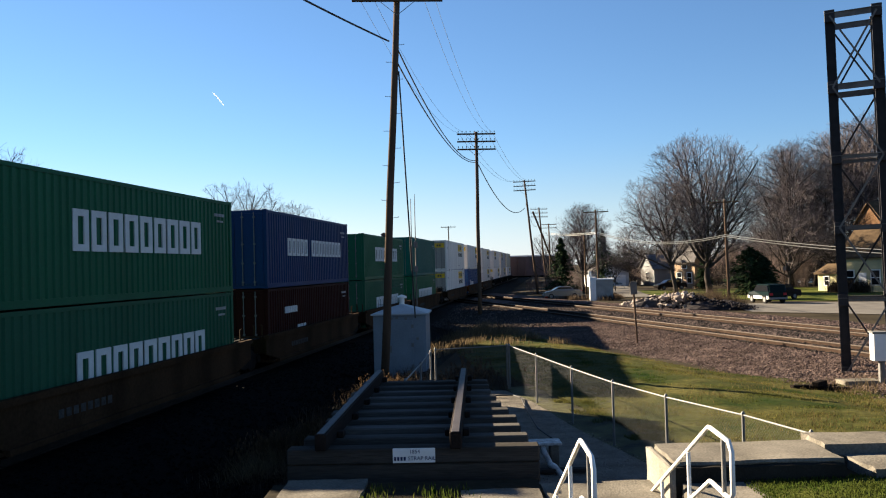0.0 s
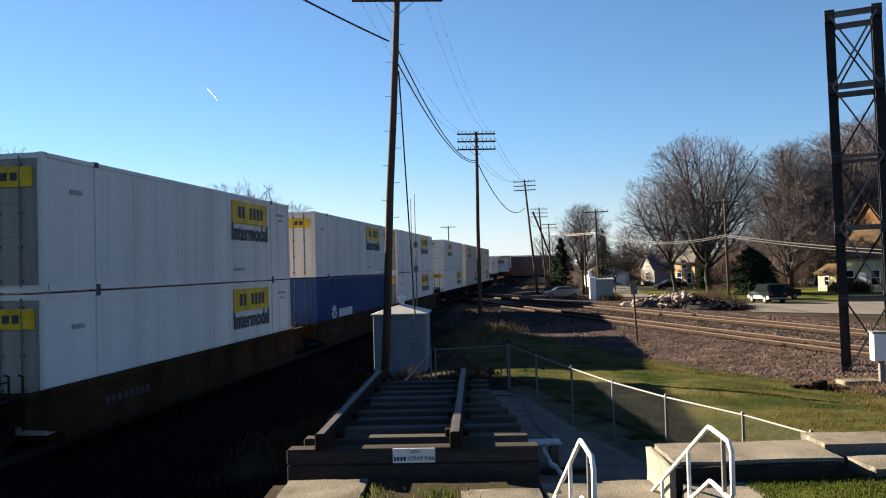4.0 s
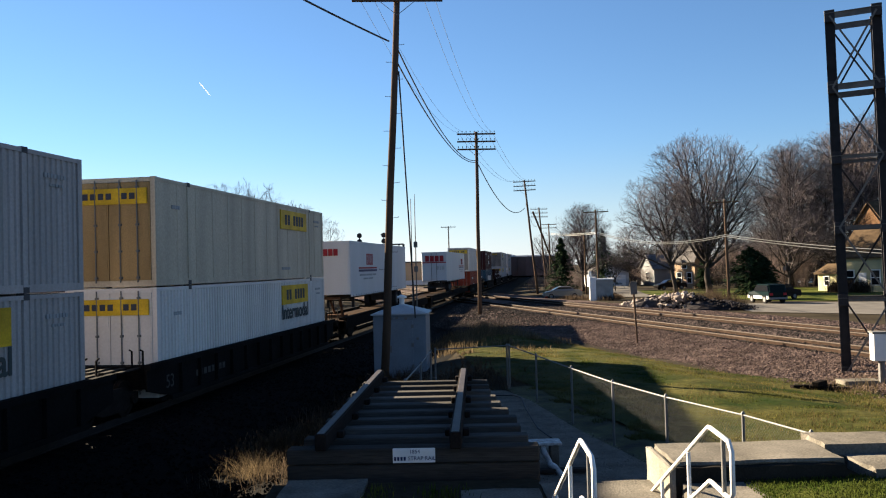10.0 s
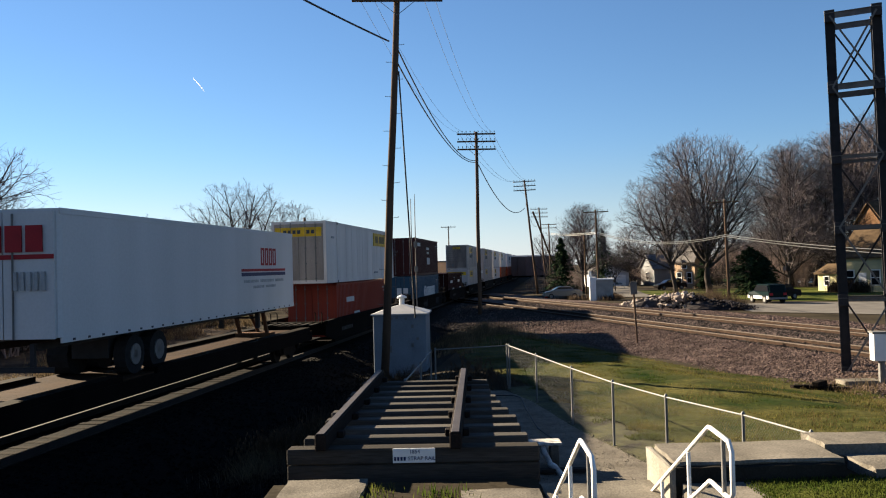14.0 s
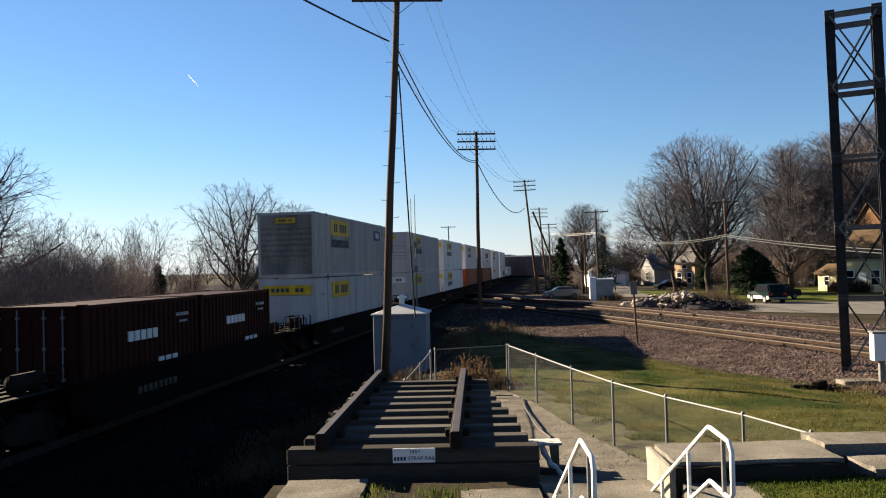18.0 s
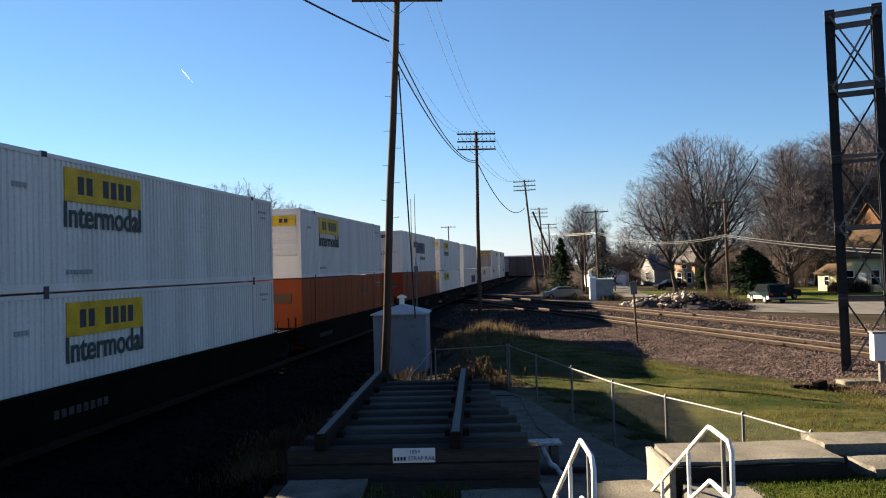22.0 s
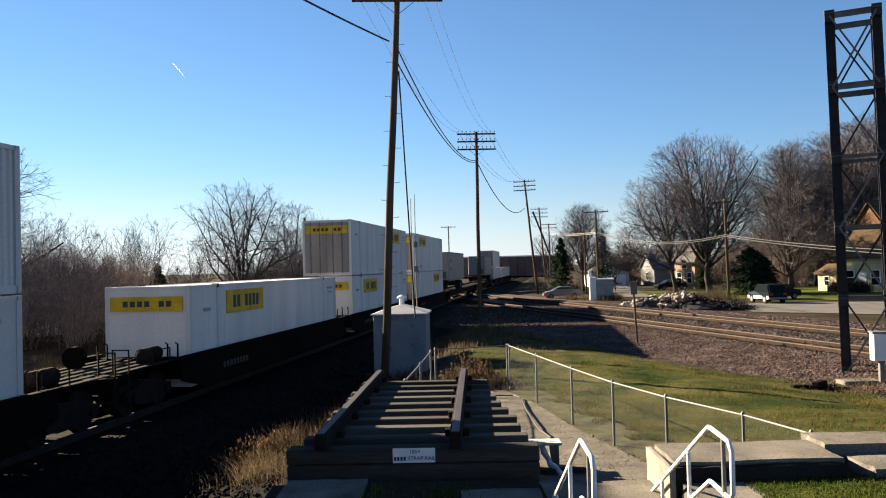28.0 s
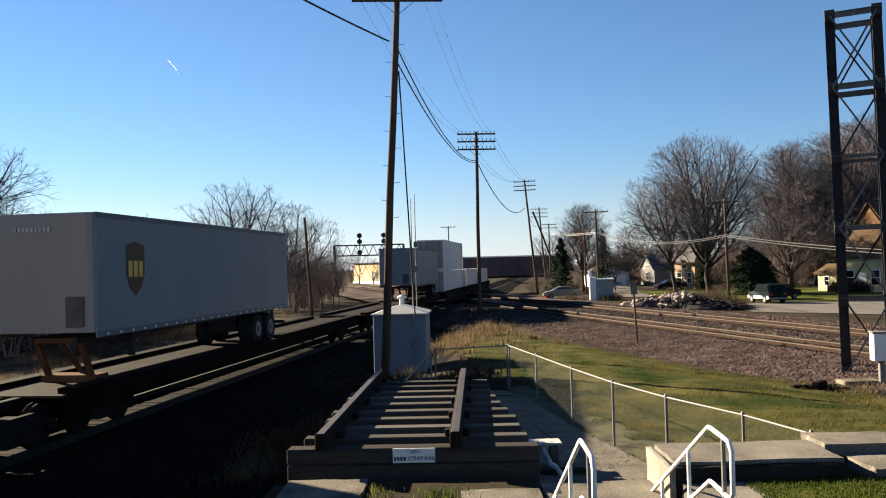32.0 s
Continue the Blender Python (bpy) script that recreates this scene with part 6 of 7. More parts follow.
tree_kind(17, 8, "slender bare sapling with thin twigs", base=0.8, width=2.3, limbs=7, forks=(7, 5, 4), spread=(3, 42), twig=0.0105, low=0.1, trunk_r=0.08, wander=0.13)
tree_kind(18, 17, "large bare maple with a low limb over the lawn", base=3.1, width=5.8, limbs=11, forks=(11, 8, 8), spread=(6, 76), rise=0.07, twig=0.0115, low=0.2, trunk_r=0.28, off=-2.8)
tree_kind(19, 11, "bare tree with long spreading limbs", base=1.6, width=5.8, limbs=11, forks=(10, 7, 5), spread=(8, 70), twig=0.0105, low=0.12, trunk_r=0.26, wander=0.14)
tree_kind(20, 10, "bare tree with a rounded crown", base=1.4, width=3.6, limbs=6, forks=(6, 4, 3), spread=(4, 50), twig=0.022, low=0.12, trunk_r=0.2)
tree_kind(21, 6, "dense dark bare thicket", BARK, base=0.3, width=3.2, limbs=14, forks=(7, 5, 4), spread=(4, 60), twig=0.02, low=0.0, stems=6, trunk_r=0.05)

r = random.Random(21)
LITTER = mat("leaf_litter", (0.048, 0.0336, 0.024), 0.95, 0.4, 0.8, 9, 0.4)
sheet("brush_floor", [(-45, 36), (-16.5, 36), (-15.6, 66), (-20, 80), (-45, 80)], None, LITTER, "brown leaf litter under the brush", "ground", 1.5, 0.05)
# across the crossing tracks: the big maples
plant(BIGL, 28.0, 101.0, -0.6, 0.87, 0)
plant(BIG1, 32.3, 102.5, -0.6, 1.09, 0)
plant(BIG2, 48.6, 118.0, -0.6, 1.18, 60)
plant(BIG1, 54.0, 122.0, -0.6, 1.24, 170)
plant(BIG2, 58.0, 117.0, -0.6, 1.34, 200)
plant(BIG1, 63.5, 116.0, -0.6, 1.38, 15)
plant(MID1, 46.0, 112.0, -0.6, 0.95, 40, "low bare tree with drooping brown twigs")
plant(MID1, 52.5, 112.0, -0.6, 0.95, 250, "low bare tree with drooping brown twigs")
plant(BIG2, 20.7, 125, -0.6, 0.76, 40, "bare tree with a narrow rounded crown")
plant(TALL1, 18.4, 128, -0.6, 0.85, 140)
plant(TALL1, 24.6, 121, -0.6, 0.62, 240)
plant(TALL1, 49.0, 128, -0.6, 1.15, 90)
plant(TALL1, 57.0, 112, -0.6, 1.3, 30)
for k in range(14):
    plant(FAR, 24 + 5.0 * k + r.uniform(-1, 1), 182 + r.uniform(-8, 12), -0.7, r.uniform(0.9, 1.3), r.uniform(0, 360), "bare tree in the far row beyond the street")
# beyond the main track: the lone tree, the brush and the row behind the signals
plant(MID1, -22.0, 92, -0.8, 1.17, 70, "lone bare tree behind the tracks")
plant(MID1, -18.4, 106, -0.8, 1.05, 170)
plant(SPREAD, -33.4, 58, -0.8, 1.25, 110, "bare tree with low spreading limbs beside the tracks")
plant(SPREAD, -39.5, 66, -0.8, 1.2, 220, "bare tree with low spreading limbs beside the tracks")
for x_, y_, k_, s_, t_ in ((-35.3, 80, SAP, 1.0, 0), (-31.8, 82, SAP, 0.92, 70), (-29.9, 84, TALL1, 0.62, 130), (-27.6, 80, SAP, 0.98, 200), (-26.4, 88, TALL1, 0.6, 20), (-37.6, 78, SAP, 1.05, 310), (-24.6, 97, SAP, 0.9, 100)):
    plant(k_, x_, y_, -0.8, s_ * 1.3, t_, "young bare tree standing above the brush")
for k in range(16):
    y = 88 + 5.2 * k
    plant((TALL1, SAP)[k % 3 == 2], y * (-0.172 + 0.0034 * k) + r.uniform(-1.2, 0.6), y, -0.8, r.uniform(0.6, 0.85), r.uniform(0, 360), "slim bare tree in the row along the tracks")
for k in range(58):
    y = r.uniform(44, 78)
    x = -19.6 - (y - 44) * 0.10 - 15 * r.random() ** 1.2
    plant((SHRUB1, SHRUB2, SHRUB1)[k % 3], x, y, -0.8, r.uniform(0.9, 1.3) if x < -0.37 * y else r.uniform(0.5, 0.75), r.uniform(0, 360), "tangled bare brush beside the tracks")
for k in range(22):
    plant((SHRUB1, SHRUB2)[k % 2], -21 - 0.9 * k + r.uniform(-1, 1), 86 + r.uniform(-5, 8), -0.8, r.uniform(0.5, 0.85), r.uniform(0, 360), "low bare brush before the far field")
for k in range(12):
    plant((SHRUB1, SHRUB2)[k % 2], (84 + 5.4 * k) * (-0.165 + 0.0042 * k) + r.uniform(-1.5, 0.4), 84 + 5.4 * k, -0.8, r.uniform(0.5, 0.85), r.uniform(0, 360), "low bare brush below the tree row")
for k in range(30):
    y = r.uniform(92, 118)
    plant((TALL1, SAP, TALL1, SHRUB2)[k % 4], y * (-0.235 + 0.0036 * k) + r.uniform(-0.8, 0.8), y, -0.8, (0.6, 0.8, 0.7, 1.0)[k % 4] * r.uniform(0.8, 1.1), r.uniform(0, 360), "slim bare tree in the thicket beyond the lawn")
for k in range(30):
    plant(FAR, -150 + 4.6 * k + r.uniform(-1.5, 1.5), 215 + r.uniform(-14, 14), -0.8, r.uniform(0.55, 0.95), r.uniform(0, 360), "far bare tree on the horizon")
for k in range(26):
    y = r.uniform(158, 172)
    plant(THICKET, y * (0.19 + 0.0118 * k), y, -0.7, r.uniform(0.8, 1.35), r.uniform(0, 360), "dense dark bare thicket behind the houses")
for k in range(7):
    y = r.uniform(128, 136)
    plant(THICKET, y * (0.325 + 0.021 * k), y, -0.7, r.uniform(0.6, 0.9), r.uniform(0, 360), "dense dark bare thicket between the gardens")
# brush on the right: between the street and the houses
for k in range(14):
    plant((SHRUB1, SHRUB2)[k % 2], r.uniform(42, 62), r.uniform(112, 128), -0.7, r.uniform(0.8, 1.2), r.uniform(0, 360), "bare leafless garden shrub by houses")
for k in range(16):
    y = r.uniform(126, 138)
    plant((SHRUB1, SHRUB2, MID1, TALL1)[k % 4], y * (0.375 + 0.0075 * k if k % 2 else 0.335 + 0.006 * k), y, -0.7, (1.5, 1.4, 0.7, 0.8)[k % 4] * r.uniform(0.8, 1.1), r.uniform(0, 360), "dense bare brush between the gardens")
for k in range(9):
    plant((SHRUB1, SHRUB2)[k % 2], 12.5 + 0.9 * k + r.uniform(-0.8, 0.8), r.uniform(116, 126), -0.7, r.uniform(0.45, 0.8), r.uniform(0, 360), "bare brush by the far poles")
for k in TREES:
    if k.location.z < -400:
        k.location.z = -0.7
        k.location.x, k.location.y = 64, 130


def conifer(x, y, h, w, seed, label, bushy=False):
    """A dark evergreen of layered drooping sprays with an uneven outline; bushy: broad and rounded."""
    r = random.Random(seed)
    th = thing("conifer", label, "tree", pose(x, y, -0.7))
    bm = bmesh.new()
    tube(bm, [(0, 0, -0.2), (0, 0, h * 0.95)], [0.12, 0.02], 6)
    part("trunk", bm, BARK, th)
    v, f = [], []
    boughs = []
    for k in range(150):
        t = (k + r.random()) / 150
        rad = w * (math.sqrt(max(0.0, 1 - (1.5 * t - 0.5) ** 2)) if bushy else (1 - t) ** 0.8) * r.uniform(0.4, 1.35) + 0.1
        boughs.append((h * (0.04 + 0.95 * t), r.uniform(0, 2 * math.pi), rad))
    for z, a, rad in boughs:
        for k in range(36):
            u = r.random() ** 0.6
            aa = a + r.gauss(0, 0.22) / (0.4 + u)
            c = Vector((math.cos(aa) * rad * u, math.sin(aa) * rad * u, z - 0.25 * rad * u * u + r.gauss(0, 0.12)))
            ln, wd = r.uniform(0.2, 0.5), r.uniform(0.05, 0.12)
            o = Vector((math.cos(aa), math.sin(aa), r.uniform(-0.7, 0.35))).normalized()
            s = Vector((-math.sin(aa), math.cos(aa), r.uniform(-0.6, 0.6))).normalized()
            i = len(v)
            v += [tuple(c - o * ln * 0.5 - s * wd), tuple(c - o * ln * 0.5 + s * wd), tuple(c + o * ln * 0.5 + s * wd * 0.3), tuple(c + o * ln * 0.5 - s * wd * 0.3)]
            f.append((i, i + 1, i + 2, i + 3))
    tagged(child("foliage", lists_mesh("foliage", (v, f), CONIFER), th), kind="stuff")


conifer(16.2, 116, 7.8, 2.5, 1, "dense dark spruce by the poles")
conifer(25.4, 134, 9.6, 2.7, 2, "tall dark conifer behind the garage")
conifer(34.6, 95, 5.6, 2.3, 3, "broad dark evergreen bush beside the street", True)
conifer(37.4, 121, 4.6, 1.3, 7, "dark evergreen beside the peach house")
conifer(36.8, 97, 4.4, 1.7, 4, "dark evergreen bush beside the street", True)
conifer(-24.5, 72, 5.0, 1.7, 5, "dark evergreen among the bare brush")
conifer(-33.0, 54, 2.6, 1.5, 6, "dark evergreen among the bare brush")


# ---------------------------------------------------------------- weeds and dry grass
def weed_spots(n, x0, x1, y0, y1, seed, dens=None, z=None):
    r = random.Random(seed)
    out = []
    clumps = [(r.uniform(x0, x1), r.uniform(y0, y1), r.uniform(0.15, 0.5), r.uniform(0.6, 1.2)) for _ in range(max(3, n // 110))]
    clumps = [c for c in clumps if dens is None or dens(c[0], c[1])]
    for _ in range(n):
        cx, cy, s, k = r.choice(clumps)
        x, y = r.gauss(cx, s), r.gauss(cy, s)
        out.append((x, y, ground_z(x, y) if z is None else z, k))
    return out


def off_track(x, y):
    return TRACK - (x * NRM.x + y * NRM.y)


DOCK = thin(mat("dock_weeds", (0.07395, 0.04698, 0.02784), 0.95, 0.4, 2, 20, 0.0, island=0.45))


def dock(name, spots, label, seed, h0, h1):
    """Dead weeds: bent stalks with side shoots and knobbly seed heads, in one mesh."""
    r = random.Random(seed)
    v, f = [], []

    def strip(p, q, w):
        a = r.uniform(0, 6.3)
        o = Vector((math.cos(a), math.sin(a), 0)) * w
        i = len(v)
        v.extend([tuple(p - o), tuple(p + o), tuple(q + o * 0.6), tuple(q - o * 0.6)])
        f.append((i, i + 1, i + 2, i + 3))
    for x, y, z, k in spots:
        h = r.uniform(h0, h1) * k
        p = Vector((x, y, z - 0.03))
        d = Vector((r.gauss(0, 0.22), r.gauss(0, 0.22), 1)).normalized()
        q = p + d * h * 0.6
        e = q + (d + Vector((r.gauss(0, 0.18), r.gauss(0, 0.18), 0))).normalized() * h * 0.4
        strip(p, q, 0.006)
        strip(q, e, 0.005)
        for m in range(3):
            a = q.lerp(e, r.random())
            b = a + Vector((r.gauss(0, 0.5), r.gauss(0, 0.5), 0.7)).normalized() * h * r.uniform(0.1, 0.25)
            strip(a, b, 0.004)
            for c in range(2):
                w = a.lerp(b, r.uniform(0.3, 1)) + Vector((r.gauss(0, 0.012), r.gauss(0, 0.012), 0))
                strip(w, w + Vector((r.gauss(0, 0.02), r.gauss(0, 0.02), r.uniform(0.03, 0.07))), r.uniform(0.008, 0.02))
        for c in range(5):
            w = q.lerp(e, r.uniform(0.3, 1.05)) + Vector((r.gauss(0, 0.012), r.gauss(0, 0.012), 0))
            strip(w, w + Vector((r.gauss(0, 0.02), r.gauss(0, 0.02), r.uniform(0.03, 0.08))), r.uniform(0.008, 0.022))
    tagged(new(name, lists_mesh(name, (v, f), DOCK)), label, "weeds", kind="stuff")


def verge(x, y):
    return 4.9 < off_track(x, y) < 9.6 and x < -1.75


dock("dock_weeds", weed_spots(190, -1.1, 1.9, 24.95, 26.2, 33), "rust-brown dead dock weeds behind the fence", 3, 0.3, 0.8)
dock("dock_weeds", weed_spots(160, -2.3, -0.9, 22.0, 27.0, 39), "rust-brown dead dock weeds beside the shed", 4, 0.3, 0.8)
dock("dock_weeds", weed_spots(500, -4.4, -1.75, 16.6, 21.0, 40, verge), "rust-brown dead weeds beside the exhibit", 5, 0.25, 0.75)
blades("dry_weeds", weed_spots(3000, -4.4, -1.8, 17.0, 21.5, 31, verge), DRY, "pale feathery dead grass beside the exhibit", "weeds", 0.15, 0.6, 0.003, 1.3)
blades("dry_weeds", weed_spots(400, -4.2, -1.8, 13.2, 16.8, 35, verge), RUSSET, "thin brown dead weeds beside the exhibit", "weeds", 0.15, 0.55, 0.004, 0.7)
blades("dry_weeds", weed_spots(5000, -6.0, -1.3, 18.5, 30, 32, lambda x, y: 5.2 < off_track(x, y) < 9.6 and x < -0.9), RUSSET, "brown dead weeds along the ballast", "weeds", 0.2, 0.75, 0.006, 0.6)
blades("dry_weeds", weed_spots(2600, -1.2, 2.0, 24.9, 26.4, 33), RUSSET, "brown dead weeds behind the fence", "weeds", 0.15, 0.45, 0.006, 0.6)
blades("dry_grass", weed_spots(2600, -1.2, 4.6, 41, 49, 34), DRY, "tall straw-coloured dry grass", "grass", 0.25, 0.7, 0.010, 0.6)
blades("dry_grass", weed_spots(1500, -0.5, 5.5, 33, 42, 36), DRY, "low straw-coloured dry grass", "grass", 0.15, 0.45, 0.012, 0.5)
blades("dry_weeds", weed_spots(7000, 19.5, 24.4, 69.5, 76, 35), RUSSET, "russet brush behind the rubble heap", "weeds", 0.5, 1.7, 0.012, 0.7)
blades("dry_weeds", weed_spots(1300, 13.5, 20.0, 89, 97, 37), RUSSET, "brown weeds by the white hut", "weeds", 0.25, 0.8, 0.02, 0.45)
blades("dry_weeds", weed_spots(1700, 11.8, 14.8, 23.0, 26.6, 38), DRY, "pale brown weeds round the tower's foot", "weeds", 0.15, 0.55, 0.007, 0.7)


blades("brush_undergrowth", weed_spots(14000, -40, -17.2, 38, 76, 45), RUSSET, "brown dead undergrowth below the brush", "weeds", 0.3, 1.1, 0.012, 0.7)
blades("brush_undergrowth", weed_spots(7000, -19.5, -15.6, 30, 76, 46), DRY, "tangled pale grass beside the brush", "weeds", 0.2, 0.6, 0.01, 0.8)


# ---------------------------------------------------------------- loose stones
def stones(name, spots, s0, s1, material, label, seed):
    """Small angular stones in one mesh."""
    r = random.Random(seed)
    base = [(1, 0, 0), (-1, 0, 0), (0, 1, 0), (0, -1, 0), (0, 0, 1), (0, 0, -0.6)]
    fc = [(0, 2, 4), (2, 1, 4), (1, 3, 4), (3, 0, 4), (2, 0, 5), (1, 2, 5), (3, 1, 5), (0, 3, 5)]
    v, f = [], []
    for x, y, z in spots:
        s = r.uniform(s0, s1)
        e = Euler((r.uniform(0, 6), r.uniform(0, 6), r.uniform(0, 6))).to_matrix()
        i = len(v)
        for b in base:
            p = e @ Vector((b[0] * r.uniform(0.6, 1.2), b[1] * r.uniform(0.6, 1.2), b[2] * r.uniform(0.6, 1.1)))
            v.append((x + p.x * s, y + p.y * s, z + p.z * s * 0.8))
        f += [tuple(i + k for k in t) for t in fc]
    ob = new(name, lists_mesh(name, (v, f), material))
    return tagged(ob, label, "stones", kind="stuff")


r = random.Random(41)


sp = []
for k in range(34000):
    n, d = r.uniform(15.4, 22.2), 14 + 44 * r.random() ** 1.4
    z = -0.2 if n > 20.6 else -0.2 - 0.30 * (20.6 - n) / 5.0
    sp.append((*on_cross(n, d).xy, z + 0.045))
stones("ballast_stones", sp, 0.025, 0.062, BALLAST, "pinkish grey ballast stones", 42)
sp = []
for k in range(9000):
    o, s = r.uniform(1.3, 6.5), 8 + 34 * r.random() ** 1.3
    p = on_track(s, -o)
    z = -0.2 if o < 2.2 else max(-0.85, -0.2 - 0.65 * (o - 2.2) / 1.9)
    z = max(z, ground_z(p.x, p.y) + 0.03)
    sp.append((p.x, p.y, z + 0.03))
stones("ballast_stones", sp, 0.025, 0.06, BALLAST_SHADED, "ballast stones beside the main track, darkened for shade", 43)

# stones between the tracks' rails, coloured darker for the rails' shadows
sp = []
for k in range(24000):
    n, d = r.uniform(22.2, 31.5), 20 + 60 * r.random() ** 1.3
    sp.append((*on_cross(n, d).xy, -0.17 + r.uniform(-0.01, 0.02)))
stones("ballast_stones", sp, 0.03, 0.07, BALLAST_GREY, "ballast stones between the rails, greyed for rail shade", 48)

sp = []
for k in range(9000):
    n, d = r.uniform(31.5, 36.5), 26 + 50 * r.random() ** 1.3
    sp.append((*on_cross(n, d).xy, -0.17 - 0.06 * max(0, n - 31.8) + r.uniform(0.0, 0.03)))
stones("ballast_stones", sp, 0.04, 0.09, BALLAST, "ballast stones on the far shoulder", 49)

# more of the shade-grey stones, to darken the ground near the crossing
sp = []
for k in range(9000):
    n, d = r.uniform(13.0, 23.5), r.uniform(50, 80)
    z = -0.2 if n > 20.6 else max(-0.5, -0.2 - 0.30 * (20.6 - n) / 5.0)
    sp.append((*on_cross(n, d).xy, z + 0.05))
stones("ballast_stones", sp, 0.04, 0.11, BALLAST_GREY, "ballast stones near the crossing, greyed for shade", 50)

# rubble heap
sp_l, sp_d = [], []
for k in range(900):
    t = r.random()
    x = 15.6 + 8.2 * t + r.gauss(0, 0.25)
    y = 72.5 - 6.5 * t + r.gauss(0, 0.9)
    h = 1.35 * max(0, 1 - abs(t - 0.5) * 1.9) ** 0.6 * r.random() ** 0.6
    h += 0.15
    (sp_l if t < 0.52 else sp_d).append((x, y, -0.5 + h * (1.0 if t < 0.6 else 0.85)))
bm = bmesh.new()
for cx, cy, rx, ry, hh in ((18.2, 70.6, 3.0, 1.5, 1.2), (21.9, 67.6, 2.9, 1.5, 0.95)):
    n1, n2 = 16, 5
    rows = [[bm.verts.new((cx + rx * math.cos(a) * math.cos(b) * (1 + 0.15 * noise.noise(Vector((a * 2, b * 3, cx)))), cy + ry * math.sin(a) * math.cos(b), -0.6 + hh * math.sin(b) * (1 + 0.3 * noise.noise(Vector((a * 2, b * 3, cy)))))) for a in np.linspace(0, 2 * math.pi, n1, endpoint=False)] for b in np.linspace(0, 1.4, n2)]
    for p_, q_ in zip(rows, rows[1:]):
        for i in range(n1):
            bm.faces.new((p_[i], p_[(i + 1) % n1], q_[(i + 1) % n1], q_[i]))
tagged(part("earth_mound", bm, STONE_DARK), "low mound of dark soil and gravel", "mound")
stones("rubble", sp_l, 0.14, 0.34, STONE, "pale broken limestone rubble", 44)
stones("rubble", sp_d, 0.08, 0.2, STONE_DARK, "dark gravel rubble", 45)

sp = []
for k in range(14000):
    x, y = r.uniform(-0.6, 3.9), r.uniform(9.6, 24.2)
    if x < 1.0 and y < 16.2 or x > 4.0 - (y - 13) * 0.19:
        continue
    sp.append((x, y, ground_z(x, y) + 0.035))
PATHSTONE = mat("path_stones", (0.1436, 0.1305, 0.1087), 0.95, 0.3, 3, 25, 0.4, island=0.4)
stones("path_gravel", sp, 0.006, 0.02, PATHSTONE, "loose pale gravel on the footpath", 46)

# ---------------------------------------------------------------- street, lawns beyond
sheet("street", [(23.0, 63.0), (24.0, 74.0), (30.0, 76.0), (62.0, 62.0), (62.0, 40.0), (34.0, 52.0)], None, ROAD, "pale grey gravel street surface", "street", 1.0, 0.04)
sheet("lawn_beyond", [(25, 98), (26, 122), (60, 112), (66, 80), (60, 66), (31, 78.5)], None, GREEN, "green front lawns beyond the street", "lawn", 1.5, 0.05)
sheet("drive", [(20.5, 96), (23.5, 95), (34.0, 160), (29.5, 160)], None, ROAD, "pale gravel drive to the garage", "drive", 1.2, 0.07)
sheet("lawn_left", [(-36, 70), (-20.5, 66), (-18.5, 82), (-36, 90)], None, GREEN, "bright green lawn beyond the tracks", "lawn", 1.2, 0.06)
# gravel sheet coloured near-black where the train's shade lies
sheet("trackside_gravel", [(-11.5, -4.0), (-3.2, -4.0), (-1.9, 9.0), (-2.0, 17.0), (-1.2, 24.0), (-0.6, 30.0), (1.6, 45.0), (6.0, 78.0), (-0.6, 78.0), (-6.0, 36.0)], None, BALLAST_SHADED, "gravel beside the track, near-black for the train shade", "gravel", 0.7, 0.012)

# ---------------------------------------------------------------- houses
SIDING_Y = mat("yellow_siding", (0.3603, 0.3292, 0.1925), 0.7, 0.08, 1, 20, 0.1)
SIDING_T = mat("tan_siding", (0.2192, 0.1491, 0.09205), 0.7, 0.1, 1, 20, 0.1)
SIDING_W = mat("white_siding", (0.70, 0.70, 0.68), 0.7, 0.08, 1, 20, 0.1)
SIDING_G = mat("grey_siding", (0.1248, 0.1296, 0.1344), 0.7, 0.1, 1, 20, 0.1)
ROOF_B = mat("brown_shingles", (0.07134, 0.05046, 0.03219), 0.9, 0.25, 2, 12, 0.4)
ROOF_D = mat("dark_shingles", (0.0609, 0.05786, 0.0609), 0.9, 0.25, 2, 12, 0.4)
BRICK = mat("orange_brick", (0.1, 0.058, 0.034), 0.9, 0.2, 3, 14, 0.3)
SIDING_P = mat("pale_grey_siding", (0.36, 0.37, 0.38), 0.7, 0.1, 1, 20, 0.1)
ROOF_G = mat("grey_shingles", (0.0957, 0.09135, 0.09135), 0.9, 0.25, 2, 12, 0.4)
TANWALL = mat("tan_metal_wall", (0.55, 0.36, 0.20), 0.6, 0.08, 0.5, 10, 0.1)


